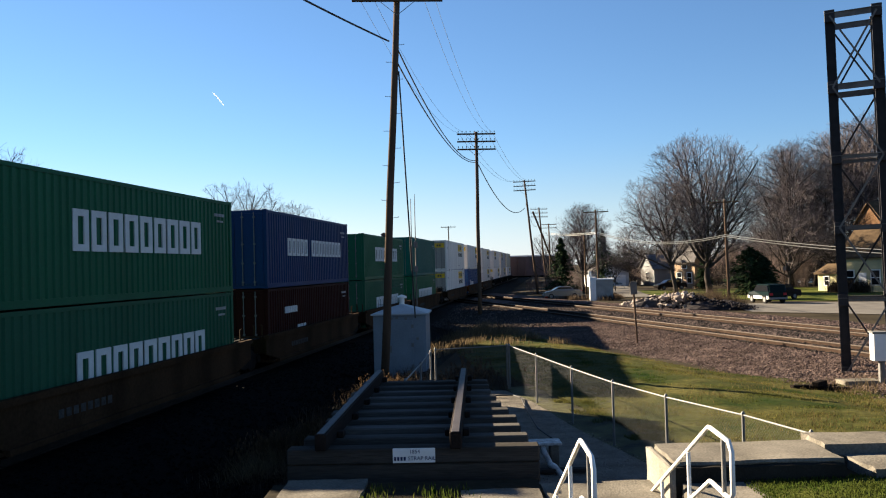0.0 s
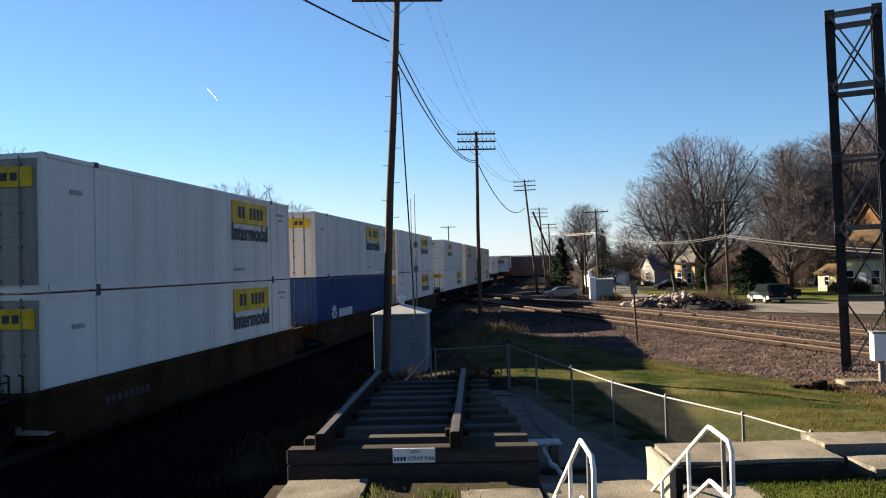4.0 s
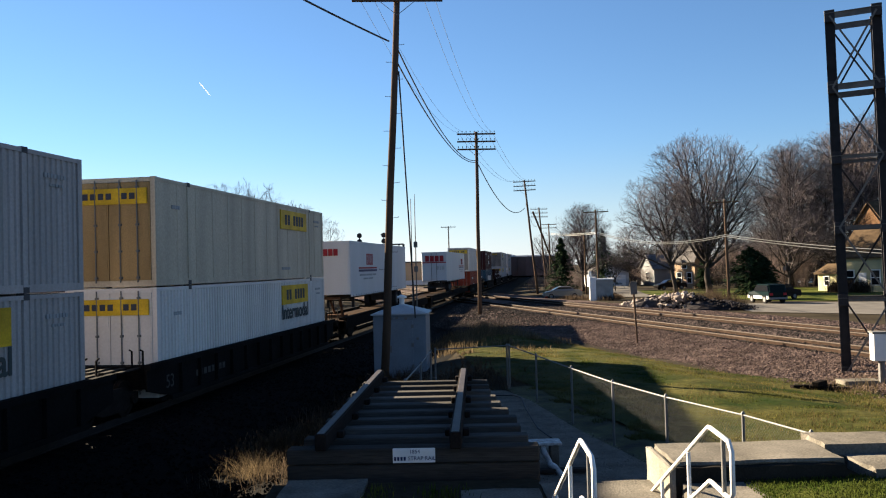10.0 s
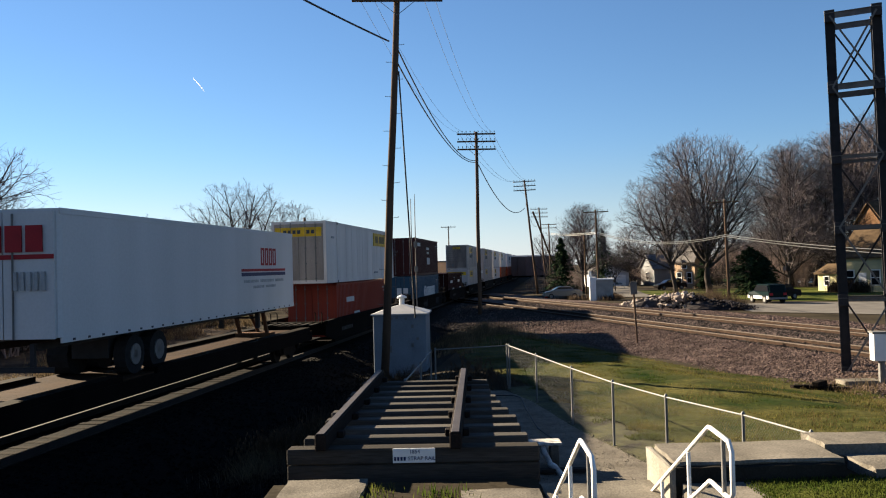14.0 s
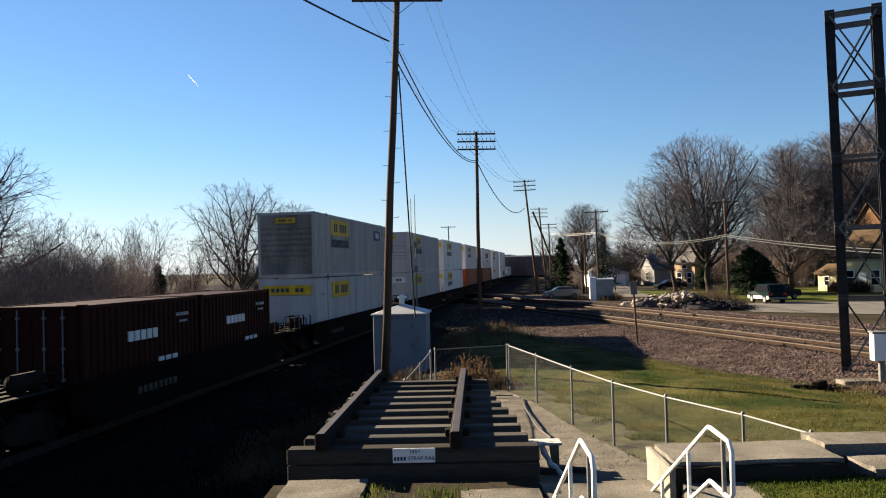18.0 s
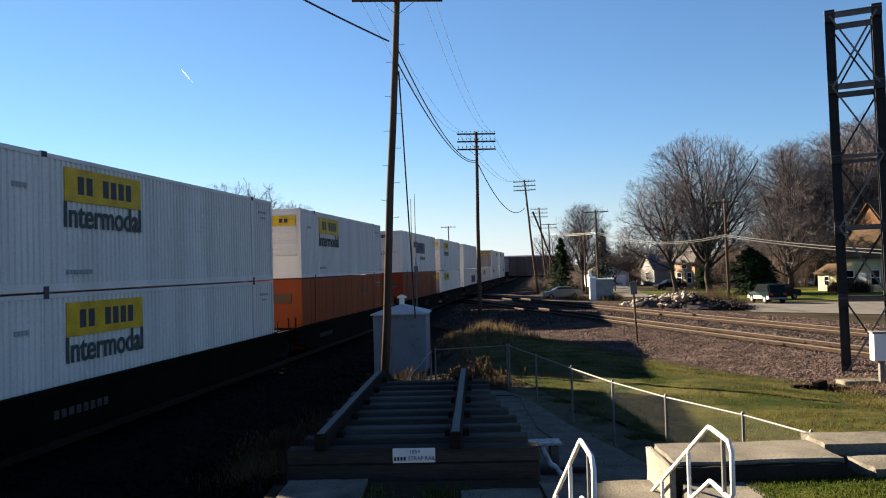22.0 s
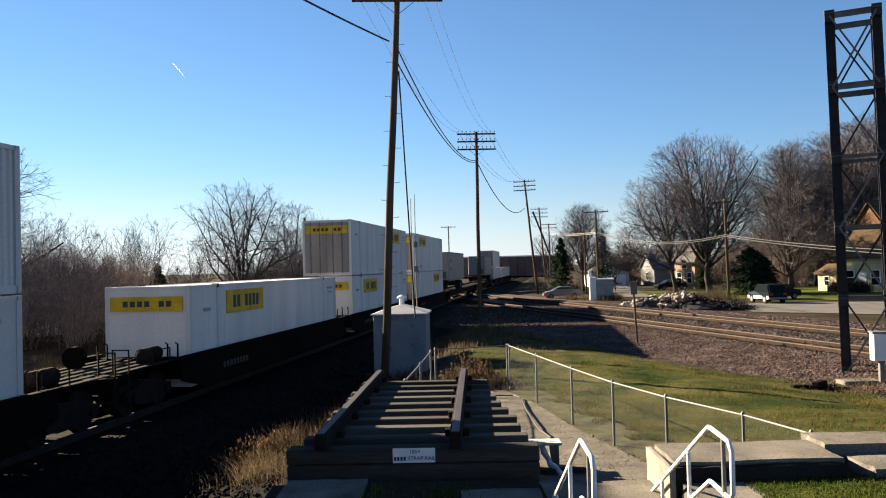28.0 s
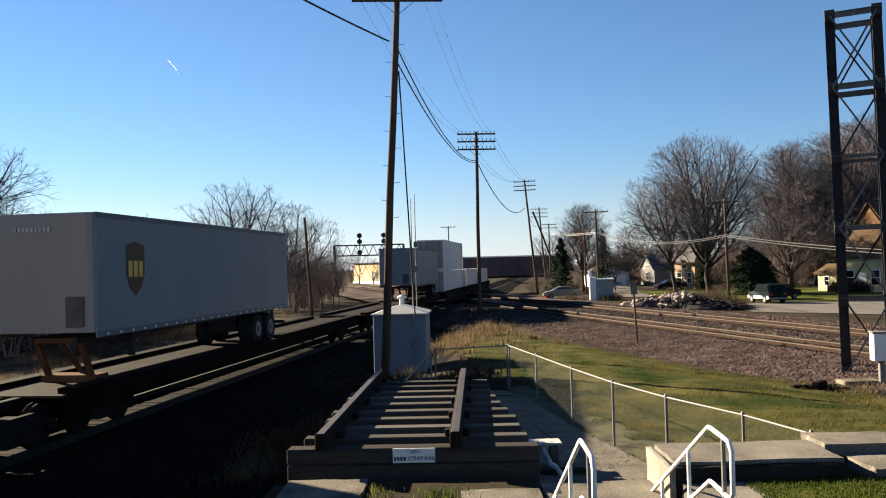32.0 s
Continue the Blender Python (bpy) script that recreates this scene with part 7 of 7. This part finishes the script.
def window_on(parent, x, y, z, w, h, face, frame_mat=None):
    """A sash window set proud of a wall; face: the outward direction along y (-1) or x (-1 or 1)."""
    fm = frame_mat or WHITEPAINT
    m = Matrix.Translation((x, y, z)) @ pose(0, 0, 0, 0, 0, face)
    wn_ = new("window")
    wn_.parent = parent
    wn_.matrix_basis = m
    bm = bmesh.new()
    for a, b, c, d in ((-w / 2 - 0.09, w / 2 + 0.09, h, h + 0.1), (-w / 2 - 0.12, w / 2 + 0.12, -0.09, 0.0), (-w / 2 - 0.09, -w / 2, 0, h), (w / 2, w / 2 + 0.09, 0, h), (-w / 2, w / 2, h * 0.48, h * 0.53)):
        box(bm, a, b, -0.07, 0.0, c, d)
    part("window_frame", bm, fm, wn_)
    bm = bmesh.new()
    box(bm, -w / 2, w / 2, -0.03, -0.005, 0, h)
    part("pane", bm, GLASS_DARK, wn_)


def house(x, y, turn, w, d, h, rise, wall, roof, label, windows=(), door=None, chimney=None, name="house", eave=0.35, z=-0.65):
    """A gabled house; the ridge runs along its own x."""
    th = thing(name, label, "house" if name == "house" else name, pose(x, y, z, 0, 0, turn))
    bm = bmesh.new()
    a = [bm.verts.new(p) for p in ((-w / 2, -d / 2, 0), (w / 2, -d / 2, 0), (w / 2, d / 2, 0), (-w / 2, d / 2, 0), (-w / 2, -d / 2, h), (w / 2, -d / 2, h), (w / 2, d / 2, h), (-w / 2, d / 2, h), (-w / 2, 0, h + rise), (w / 2, 0, h + rise))]
    for f in ((0, 1, 5, 4), (2, 3, 7, 6), (1, 2, 6, 9, 5), (3, 0, 4, 8, 7), (3, 2, 1, 0)):
        bm.faces.new([a[i] for i in f])
    part("wall", bm, wall, th)
    sl = rise / (d / 2)
    for sg in (-1, 1):
        bm = bmesh.new()
        y0, z0 = sg * (d / 2 + eave), h - sl * eave + 0.05
        v = [bm.verts.new(p) for p in ((-w / 2 - eave, y0, z0), (w / 2 + eave, y0, z0), (w / 2 + eave, 0, h + rise + 0.05), (-w / 2 - eave, 0, h + rise + 0.05), (-w / 2 - eave, y0, z0 + 0.16), (w / 2 + eave, y0, z0 + 0.16), (w / 2 + eave, 0, h + rise + 0.23), (-w / 2 - eave, 0, h + rise + 0.23))]
        for f in ((3, 2, 1, 0), (4, 5, 6, 7), (0, 1, 5, 4), (1, 2, 6, 5), (2, 3, 7, 6), (3, 0, 4, 7)):
            bm.faces.new([v[i] for i in f])
        bmesh.ops.recalc_face_normals(bm, faces=bm.faces[:])
        part("roof", bm, roof, th)
    for wx, wz, ww, wh, side in windows:
        if side == "front":
            window_on(th, wx, -d / 2 - 0.005, wz, ww, wh, 0)
        elif side == "left":
            window_on(th, -w / 2 - 0.005, wx, wz, ww, wh, -90)
    if door:
        bm = bmesh.new()
        bevel_box(bm, door[0] - 0.45, door[0] + 0.45, -d / 2 - 0.05, -d / 2 - 0.005, 0.3, 2.35, 0.01)
        part("door", bm, door[1], th)
        bm = bmesh.new()
        box(bm, door[0] - 0.8, door[0] + 0.8, -d / 2 - 0.9, -d / 2 - 0.01, 0, 0.28)
        part("doorstep", bm, CONCRETE, th)
    if chimney:
        bm = bmesh.new()
        bevel_box(bm, chimney[0] - 0.3, chimney[0] + 0.3, chimney[1] - 0.3, chimney[1] + 0.3, h + 0.2, h + rise + 1.1, 0.02)
        part("chimney", bm, BRICK, th)
    return th


house(50.5, 97.2, -56, 5.4, 7.0, 4.2, 2.9, SIDING_Y, ROOF_B, "pale yellow house with a steep brown roof", [(-1.7, 1.0, 0.95, 1.6, "front"), (1.3, 1.0, 0.95, 1.6, "front")], (-0.2, WHITEPAINT), (1.0, 1.0))
house(56.8, 108, 12, 4.2, 6.0, 8.0, 3.0, BRICK, ROOF_B, "tall brown brick house behind the yellow one", [(-1.0, 5.2, 1.0, 1.5, "front"), (1.0, 5.2, 1.0, 1.5, "front"), (0, 5.2, 0.9, 1.4, "left")])
house(47.2, 100.5, -72, 2.9, 3.6, 2.3, 0.9, SIDING_Y, ROOF_B, "low yellow lean-to beside the house", [(0, 0.9, 0.7, 1.0, "front")], name="annexe")
house(37.2, 127, -62, 4.2, 2.2, 4.6, 2.2, SIDING_T, ROOF_G, "two-storey peach house with white trim", [(-1.1, 0.9, 0.9, 1.5, "front"), (1.0, 0.9, 0.9, 1.5, "front"), (0, 3.1, 0.9, 1.3, "front")])
house(39.4, 152, 6, 5.4, 7.0, 2.9, 2.4, SIDING_G, ROOF_G, "low grey house with a dark roof", [(1.2, 0.9, 1.2, 1.3, "front"), (0, 0.9, 1.0, 1.3, "left")])
house(59.7, 146, -35, 8.0, 8.0, 5.4, 3.6, SIDING_W, ROOF_D, "white two-storey house behind the trees", [(-2.4, 0.9, 1.0, 1.5, "front"), (1.5, 0.9, 1.0, 1.5, "front"), (-2.4, 3.5, 1.0, 1.4, "front"), (1.5, 3.5, 1.0, 1.4, "front")], (-0.4, GLASS_DARK))
gar = house(29.3, 153, 92, 7.0, 7.0, 2.4, 1.25, SIDING_P, ROOF_G, "small detached garage with a wide pale door", [], None, name="garage")
bm = bmesh.new()
for k in range(4):
    bevel_box(bm, -3.56, -3.50, -2.9, -0.2, 0.02 + 0.5 * k, 0.5 + 0.5 * k, 0.015)
part("garage_door", bm, WHITEPAINT, gar, "white sectional garage door")
house(-31.8, 62, 60, 5.0, 4.2, 1.9, 1.3, SIDING_W, ROOF_D, "low white shed half hidden by brush", [(0.0, 0.7, 0.9, 0.9, "front")], None, name="shed", z=-0.8)
house(-28.0, 104, 0, 9.0, 5.0, 1.8, 0.9, SIDING_W, ROOF_D, "low white building beyond the lawn", [(-1.0, 0.7, 1.6, 0.8, "front")], None, name="outbuilding", z=-0.8)


# grey that puts the shade on the white hut's front into its colour
HUTGREY = mat("hut_shaded_side", (0.24, 0.235, 0.225), 0.9, 0.2, 1.5, 20, 0.2)


def build_hut():
    th = thing("trackside_hut", "white concrete hut with a tall side pier", "hut", pose(16.9, 91.0, -0.6, 0, 0, -8))
    bm = bmesh.new()
    bevel_box(bm, -0.55, 1.3, -1.0, 1.0, 0.0, 2.35, 0.02)
    # cabin coloured as the shaded side; pier and roof stay white
    part("cabin", bm, HUTGREY, th)
    bm = bmesh.new()
    bevel_box(bm, -0.6, 1.42, -1.1, 1.1, 2.35, 2.5, 0.02)
    part("roof", bm, WHITEPAINT, th)
    bm = bmesh.new()
    bevel_box(bm, -1.15, -0.5, -1.08, 1.08, 0.0, 2.65, 0.02)
    bevel_box(bm, -1.25, -0.92, -0.3, 0.3, 2.65, 3.3, 0.02)
    part("side_wall", bm, WHITEPAINT, th)


build_hut()


r = random.Random(55)
blades("hedge", [(x + r.gauss(0, 0.35), y + r.gauss(0, 0.3), -0.65, 1.0) for x, y in ((44.0 + 0.5 * q, 95.6 - 0.8 * q) for q in np.linspace(0, 4.5, 2500))], RUSSET, "brown leafless hedge before the yellow house", "hedge", 0.8, 1.9, 0.02, 0.5)

for k in range(7):
    plant((SHRUB1, SHRUB2)[k % 2], 34.5 + 1.1 * k + r.uniform(-0.6, 0.6), r.uniform(148, 153), -0.7, r.uniform(0.5, 0.95), r.uniform(0, 360), "bare garden shrub before the grey house")

# ---------------------------------------------------------------- vehicles
def vehicle(x, y, turn, L, W, H, body, label, suv=False):
    """A parked car facing its own +x: body with a cabin, glass, wheels, lamps and bumpers."""
    th = thing("car", label, "car", pose(x, y, ground_z(x, y) + 0.02, 0, 0, turn))
    if suv:
        prof = [(-L / 2, 0.38), (-L / 2, 1.0), (-L / 2 + 0.05, 1.06), (-L / 2 + 0.22, H - 0.05), (-L / 2 + 0.4, H), (0.25, H), (0.45, H - 0.04), (1.02, 1.10), (L / 2 - 0.12, 1.0), (L / 2, 0.85), (L / 2, 0.38)]
        glass = [(-L / 2 + 0.2, 1.08), (-L / 2 + 0.34, H - 0.1), (0.32, H - 0.1), (0.88, 1.08)]
    else:
        prof = [(-L / 2, 0.32), (-L / 2, 0.80), (-L / 2 + 0.12, 0.95), (-L / 2 + 0.85, 1.0), (-0.95, H - 0.05), (-0.6, H), (0.2, H), (0.5, H - 0.06), (1.2, 0.95), (L / 2 - 0.35, 0.82), (L / 2 - 0.05, 0.66), (L / 2, 0.5), (L / 2, 0.32)]
        glass = [(-L / 2 + 1.0, 0.98), (-0.9, H - 0.1), (0.42, H - 0.1), (1.05, 0.95)]
    bm = bmesh.new()
    secs = ((-W / 2, 0.86), (-W / 2 + 0.02, 1.0), (-W / 2 + 0.14, 1.0), (W / 2 - 0.14, 1.0), (W / 2 - 0.02, 1.0), (W / 2, 0.86))
    rings = []
    for yy, _ in ((-W / 2, 0), (W / 2, 0)):
        rings.append([bm.verts.new((px, yy * (1.0 if pz < 1.02 else 0.86), pz)) for px, pz in prof])
    n = len(prof)
    for i in range(n):
        j = (i + 1) % n
        bm.faces.new((rings[0][i], rings[1][i], rings[1][j], rings[0][j]))
    bm.faces.new(rings[0])
    bm.faces.new(rings[1][::-1])
    bmesh.ops.recalc_face_normals(bm, faces=bm.faces[:])
    bmesh.ops.bevel(bm, geom=[e for e in bm.edges if len(e.link_faces) == 2 and e.calc_face_angle(0) > 0.9], offset=0.04, segments=2, affect="EDGES")
    b = part("body", bm, body, th)
    for sg in (-1, 1):
        bm = bmesh.new()
        m = pose(0, 0, 0, 90, 0, 0)
        yy = sg * (W / 2 * 0.90)
        t0, t1 = sorted((-yy, -yy - sg * 0.045))
        poly(bm, glass, t0, t1, m)
        bmesh.ops.recalc_face_normals(bm, faces=bm.faces[:])
        part("side_window", bm, GLASS_DARK, th)
    bm = bmesh.new()
    if suv:
        q = [(0.50, 0.985 * H - 0.06), (1.0, 1.13)]
    else:
        q = [(0.55, H - 0.09), (1.15, 0.98)]
    v = [bm.verts.new(p) for p in ((q[0][0] + 0.03, -W * 0.38, q[0][1] + 0.02), (q[0][0] + 0.03, W * 0.38, q[0][1] + 0.02), (q[1][0] + 0.03, W * 0.42, q[1][1] + 0.02), (q[1][0] + 0.03, -W * 0.42, q[1][1] + 0.02))]
    bm.faces.new(v)
    part("windscreen", bm, GLASS_DARK, th)
    rw = 0.36 if suv else 0.31
    for wx in (-L * 0.30, L * 0.31):
        for sg in (-1, 1):
            bm = bmesh.new()
            y0 = sg * (W / 2 - 0.2)
            y1 = sg * (W / 2 + 0.01)
            tube(bm, [(wx, y0, rw), (wx, y1, rw)], rw, 16)
            wh = part("wheel", bm, TYRE, th)
            bm = bmesh.new()
            tube(bm, [(wx, y1 - sg * 0.02, rw), (wx, y1 + sg * 0.015, rw)], rw * 0.62, 12)
            part("rim", bm, GALV, wh)
    for xx, nm, mt in ((L / 2, "headlight", GLASS_INS), (-L / 2, "tail_light", LOGO_RED)):
        for sg in (-1, 1):
            bm = bmesh.new()
            s = 1 if xx > 0 else -1
            a, c = sorted((xx - s * 0.12, xx + s * 0.015))
            bevel_box(bm, a, c, sg * W * 0.36 - 0.16, sg * W * 0.36 + 0.16, 0.62 if xx > 0 else 0.72, 0.76 if xx > 0 else 0.95, 0.02)
            part(nm, bm, mt, th)
    if suv:
        for sg in (-1, 1):
            bm = bmesh.new()
            c, d = sorted((sg * (W / 2 - 0.02), sg * (W / 2 + 0.025)))
            for xa, xb in ((-L / 2 + 0.05, -L * 0.30 - rw), (-L * 0.30 + rw, L * 0.31 - rw), (L * 0.31 + rw, L / 2 - 0.05)):
                if xb > xa:
                    bevel_box(bm, xa, xb, c, d, 0.40, 0.66, 0.01)
            part("cladding", bm, SIDING_W, th, "pale lower body cladding")
    for xx in (-L / 2 - 0.05, L / 2 - 0.08):
        bm = bmesh.new()
        bevel_box(bm, xx, xx + 0.13, -W / 2 + 0.02, W / 2 - 0.02, 0.36, 0.56, 0.03)
        part("bumper", bm, GALV if suv else body, th)


CARSILVER = mat("silver_car_paint", (0.12, 0.1225, 0.125), 0.35, 0.05, 1, 20, 0.0, metal=0.4)
CARGREEN = mat("dark_green_car_paint", (0.004, 0.010, 0.011), 0.3, 0.1, 1, 20, 0.0, spec=0.03)
CARDARK = mat("dark_car_paint", (0.012, 0.009, 0.009), 0.35, 0.1, 1, 20, 0.0, spec=0.03)
CARRED = mat("red_car_paint", (0.45, 0.03, 0.02), 0.3, 0.1, 1, 20, 0.0)
vehicle(13.7, 97.6, 178, 4.4, 1.75, 1.42, CARSILVER, "silver sedan parked beside the tracks")
bm = bmesh.new()
tube(bm, [(12.15, 99.4, -0.6), (12.15, 99.4, -0.3), (12.15, 99.4, 0.0), (12.15, 99.4, 0.35)], [0.28, 0.3, 0.3, 0.27], 12)
tagged(part("barrel", bm, CARRED), "small red barrel beside the silver car", "barrel")
vehicle(29.0, 75.6, 96, 3.95, 1.75, 1.7, CARGREEN, "dark green sport utility vehicle on the street", True)
vehicle(32.8, 122, 190, 4.4, 1.75, 1.45, CARDARK, "dark car parked under the trees")
vehicle(32.2, 81.5, 205, 4.6, 1.8, 1.5, CARDARK, "dark car parked by the lawn")


def road_sign(x, y, h, w, hh, board, label, lean=0.0):
    th = thing("trackside_sign", label, "sign", pose(x, y, ground_z(x, y) - 0.1, 0, lean, 0))
    bm = bmesh.new()
    box(bm, -0.04, 0.04, -0.03, 0.03, 0, h)
    part("post", bm, POLEWOOD, th)
    bm = bmesh.new()
    bevel_box(bm, -w / 2, w / 2, -0.06, -0.03, h - hh, h, 0.006)
    part("board", bm, board, th)


road_sign(9.14, 40.1, 3.15, 0.32, 0.62, GALV_LIT, "narrow trackside sign seen from behind", -2.5)
road_sign(-17.5, 60.5, 2.0, 0.5, 0.5, LOGO_Y, "yellow sign on a short post")
road_sign(40.5, 100, 3.2, 0.4, 0.5, GALV_LIT, "small street sign on a post")


# ---------------------------------------------------------------- far side: signal bridge, warehouse, parked cars
def build_signal_bridge():
    y, x0, x1, zb, zt = 170.0, -22.0, -8.0, 6.3, 8.4
    th = thing("signal_bridge", "steel lattice signal bridge over far tracks", "signal bridge")
    for z in (zb, zt):
        for dy in (0, 1.2):
            bm = bmesh.new()
            box(bm, x0, x1, y + dy - 0.1, y + dy + 0.1, z - 0.12, z + 0.12)
            part("chord", bm, TOWERSTEEL, th)
    n = 8
    for k in range(n):
        a, b = x0 + (x1 - x0) * k / n, x0 + (x1 - x0) * (k + 1) / n
        m = (a + b) / 2
        for p, q in (((a, zb), (m, zt)), ((m, zt), (b, zb))):
            bm = bmesh.new()
            tube(bm, [(p[0], y, p[1]), (q[0], y, q[1])], 0.08, 4)
            part("lacing", bm, TOWERSTEEL, th)
    for x in (x0, x1):
        bm = bmesh.new()
        box(bm, x - 0.2, x + 0.2, y, y + 1.2, -0.8, zt)
        part("leg", bm, TOWERSTEEL, th)
    for x in (-16.8, -11.9):
        bm = bmesh.new()
        tube(bm, [(x, y - 0.2, zb), (x, y - 0.2, zt + 2.4)], 0.1, 6)
        mast = part("mast", bm, TOWERSTEEL, th)
        for z in (zb + 0.6, zt + 0.7, zt + 1.9):
            bm = bmesh.new()
            tube(bm, [(x, y - 0.3, z), (x, y - 0.36, z)], 0.52, 14)
            tube(bm, [(x, y - 0.36, z), (x, y - 0.8, z)], 0.18, 8)
            part("signal_head", bm, TOWERSTEEL, mast)


build_signal_bridge()


def build_warehouse():
    th = thing("warehouse", "tan metal warehouse with a white base", "warehouse", pose(-16.5, 215, -0.8, 0, 0, -58))
    bm = bmesh.new()
    bevel_box(bm, -6.5, 9.5, -4, 16, 1.2, 5.6, 0.05)
    part("wall", bm, TANWALL, th)
    bm = bmesh.new()
    bevel_box(bm, -6.6, 9.6, -4.1, 16.1, 0, 1.2, 0.05)
    part("base", bm, WHITEPAINT, th)
    bm = bmesh.new()
    bevel_box(bm, -6.8, 9.8, -4.3, 16.3, 5.6, 5.9, 0.05)
    part("roof", bm, ROOF_D, th)
    bm = bmesh.new()
    bevel_box(bm, 4.0, 7.0, -4.06, -4.0, 0.1, 3.6, 0.02)
    part("loading_door", bm, SIDING_G, th)


build_warehouse()
RACKSTEEL = mat("auto_rack_panels", (0.115, 0.075, 0.068), 0.75, 0.2, 0.4, 8, 0.2, obj=0.12)


def auto_rack(x, y, turn):
    """A tall enclosed rail car for motor cars, standing still."""
    th = thing("auto_rack_car", "tall brown enclosed rail car standing in a row", "rail car", pose(x, y, -0.2, 0, 0, turn), "parked rail cars")
    L = 26.6
    for k in range(14):
        bm = bmesh.new()
        a = 0.2 + k * (L - 0.4) / 14
        bevel_box(bm, a + 0.03, a + (L - 0.4) / 14 - 0.03, -1.5, 1.5, 1.15, 5.75, 0.02)
        part("panel", bm, RACKSTEEL, th)
    bm = bmesh.new()
    box(bm, 0, L, -1.45, 1.45, 0.75, 1.12)
    part("underframe", bm, WELL_DARK, th)
    bm = bmesh.new()
    poly(bm, [(-1.52, 5.75), (1.52, 5.75), (1.0, 6.05), (-1.0, 6.05)], 0.1, L - 0.1, pose(0, 0, 0, 90, 0, 90))
    bmesh.ops.recalc_face_normals(bm, faces=bm.faces[:])
    part("roof", bm, SHEDROOF, th)
    truck(th, 3.0)
    truck(th, L - 3.0)


auto_rack(4.4, 203.0, 2)


# ---------------------------------------------------------------- vapour trail high in the sky
TRAIL = mat("vapour_trail", (0.9, 0.9, 0.92), 1.0, 0.05, 0.01, 0.1, 0.0)
_tn = TRAIL.node_tree
_tr = _tn.nodes.new("ShaderNodeBsdfTranslucent")
_tr.inputs["Color"].default_value = (0.9, 0.9, 0.9, 1)
_tn.links.new(_tr.outputs["BSDF"], _tn.nodes["Material Output"].inputs["Surface"])
bm = bmesh.new()
tube(bm, [(-8, 0, -1), (12, 0, 0), (50, 0, 1), (80, 0, 0)], [0.3, 1.4, 1.1, 0.2], 6)
trail = tagged(part("vapour_trail", bm, TRAIL), "short white vapour trail high in the sky", "vapour trail")


# ---------------------------------------------------------------- motions
def motions():
    """The train rolls past at an even speed."""
    for th, a, z in MOVING:
        walk(th, [(t, train_pose(a - SPEED * t) @ Matrix.Translation((0, 0, z))) for t in (0.0, 32.0)])
    tilt = pose(0, 0, 0, 0, 52, 0)
    walk(trail, [(0.0, Matrix.Translation((-1076, 4000, 861)) @ tilt), (32.0, Matrix.Translation((-1289, 4000, 1024)) @ tilt)])


motions()
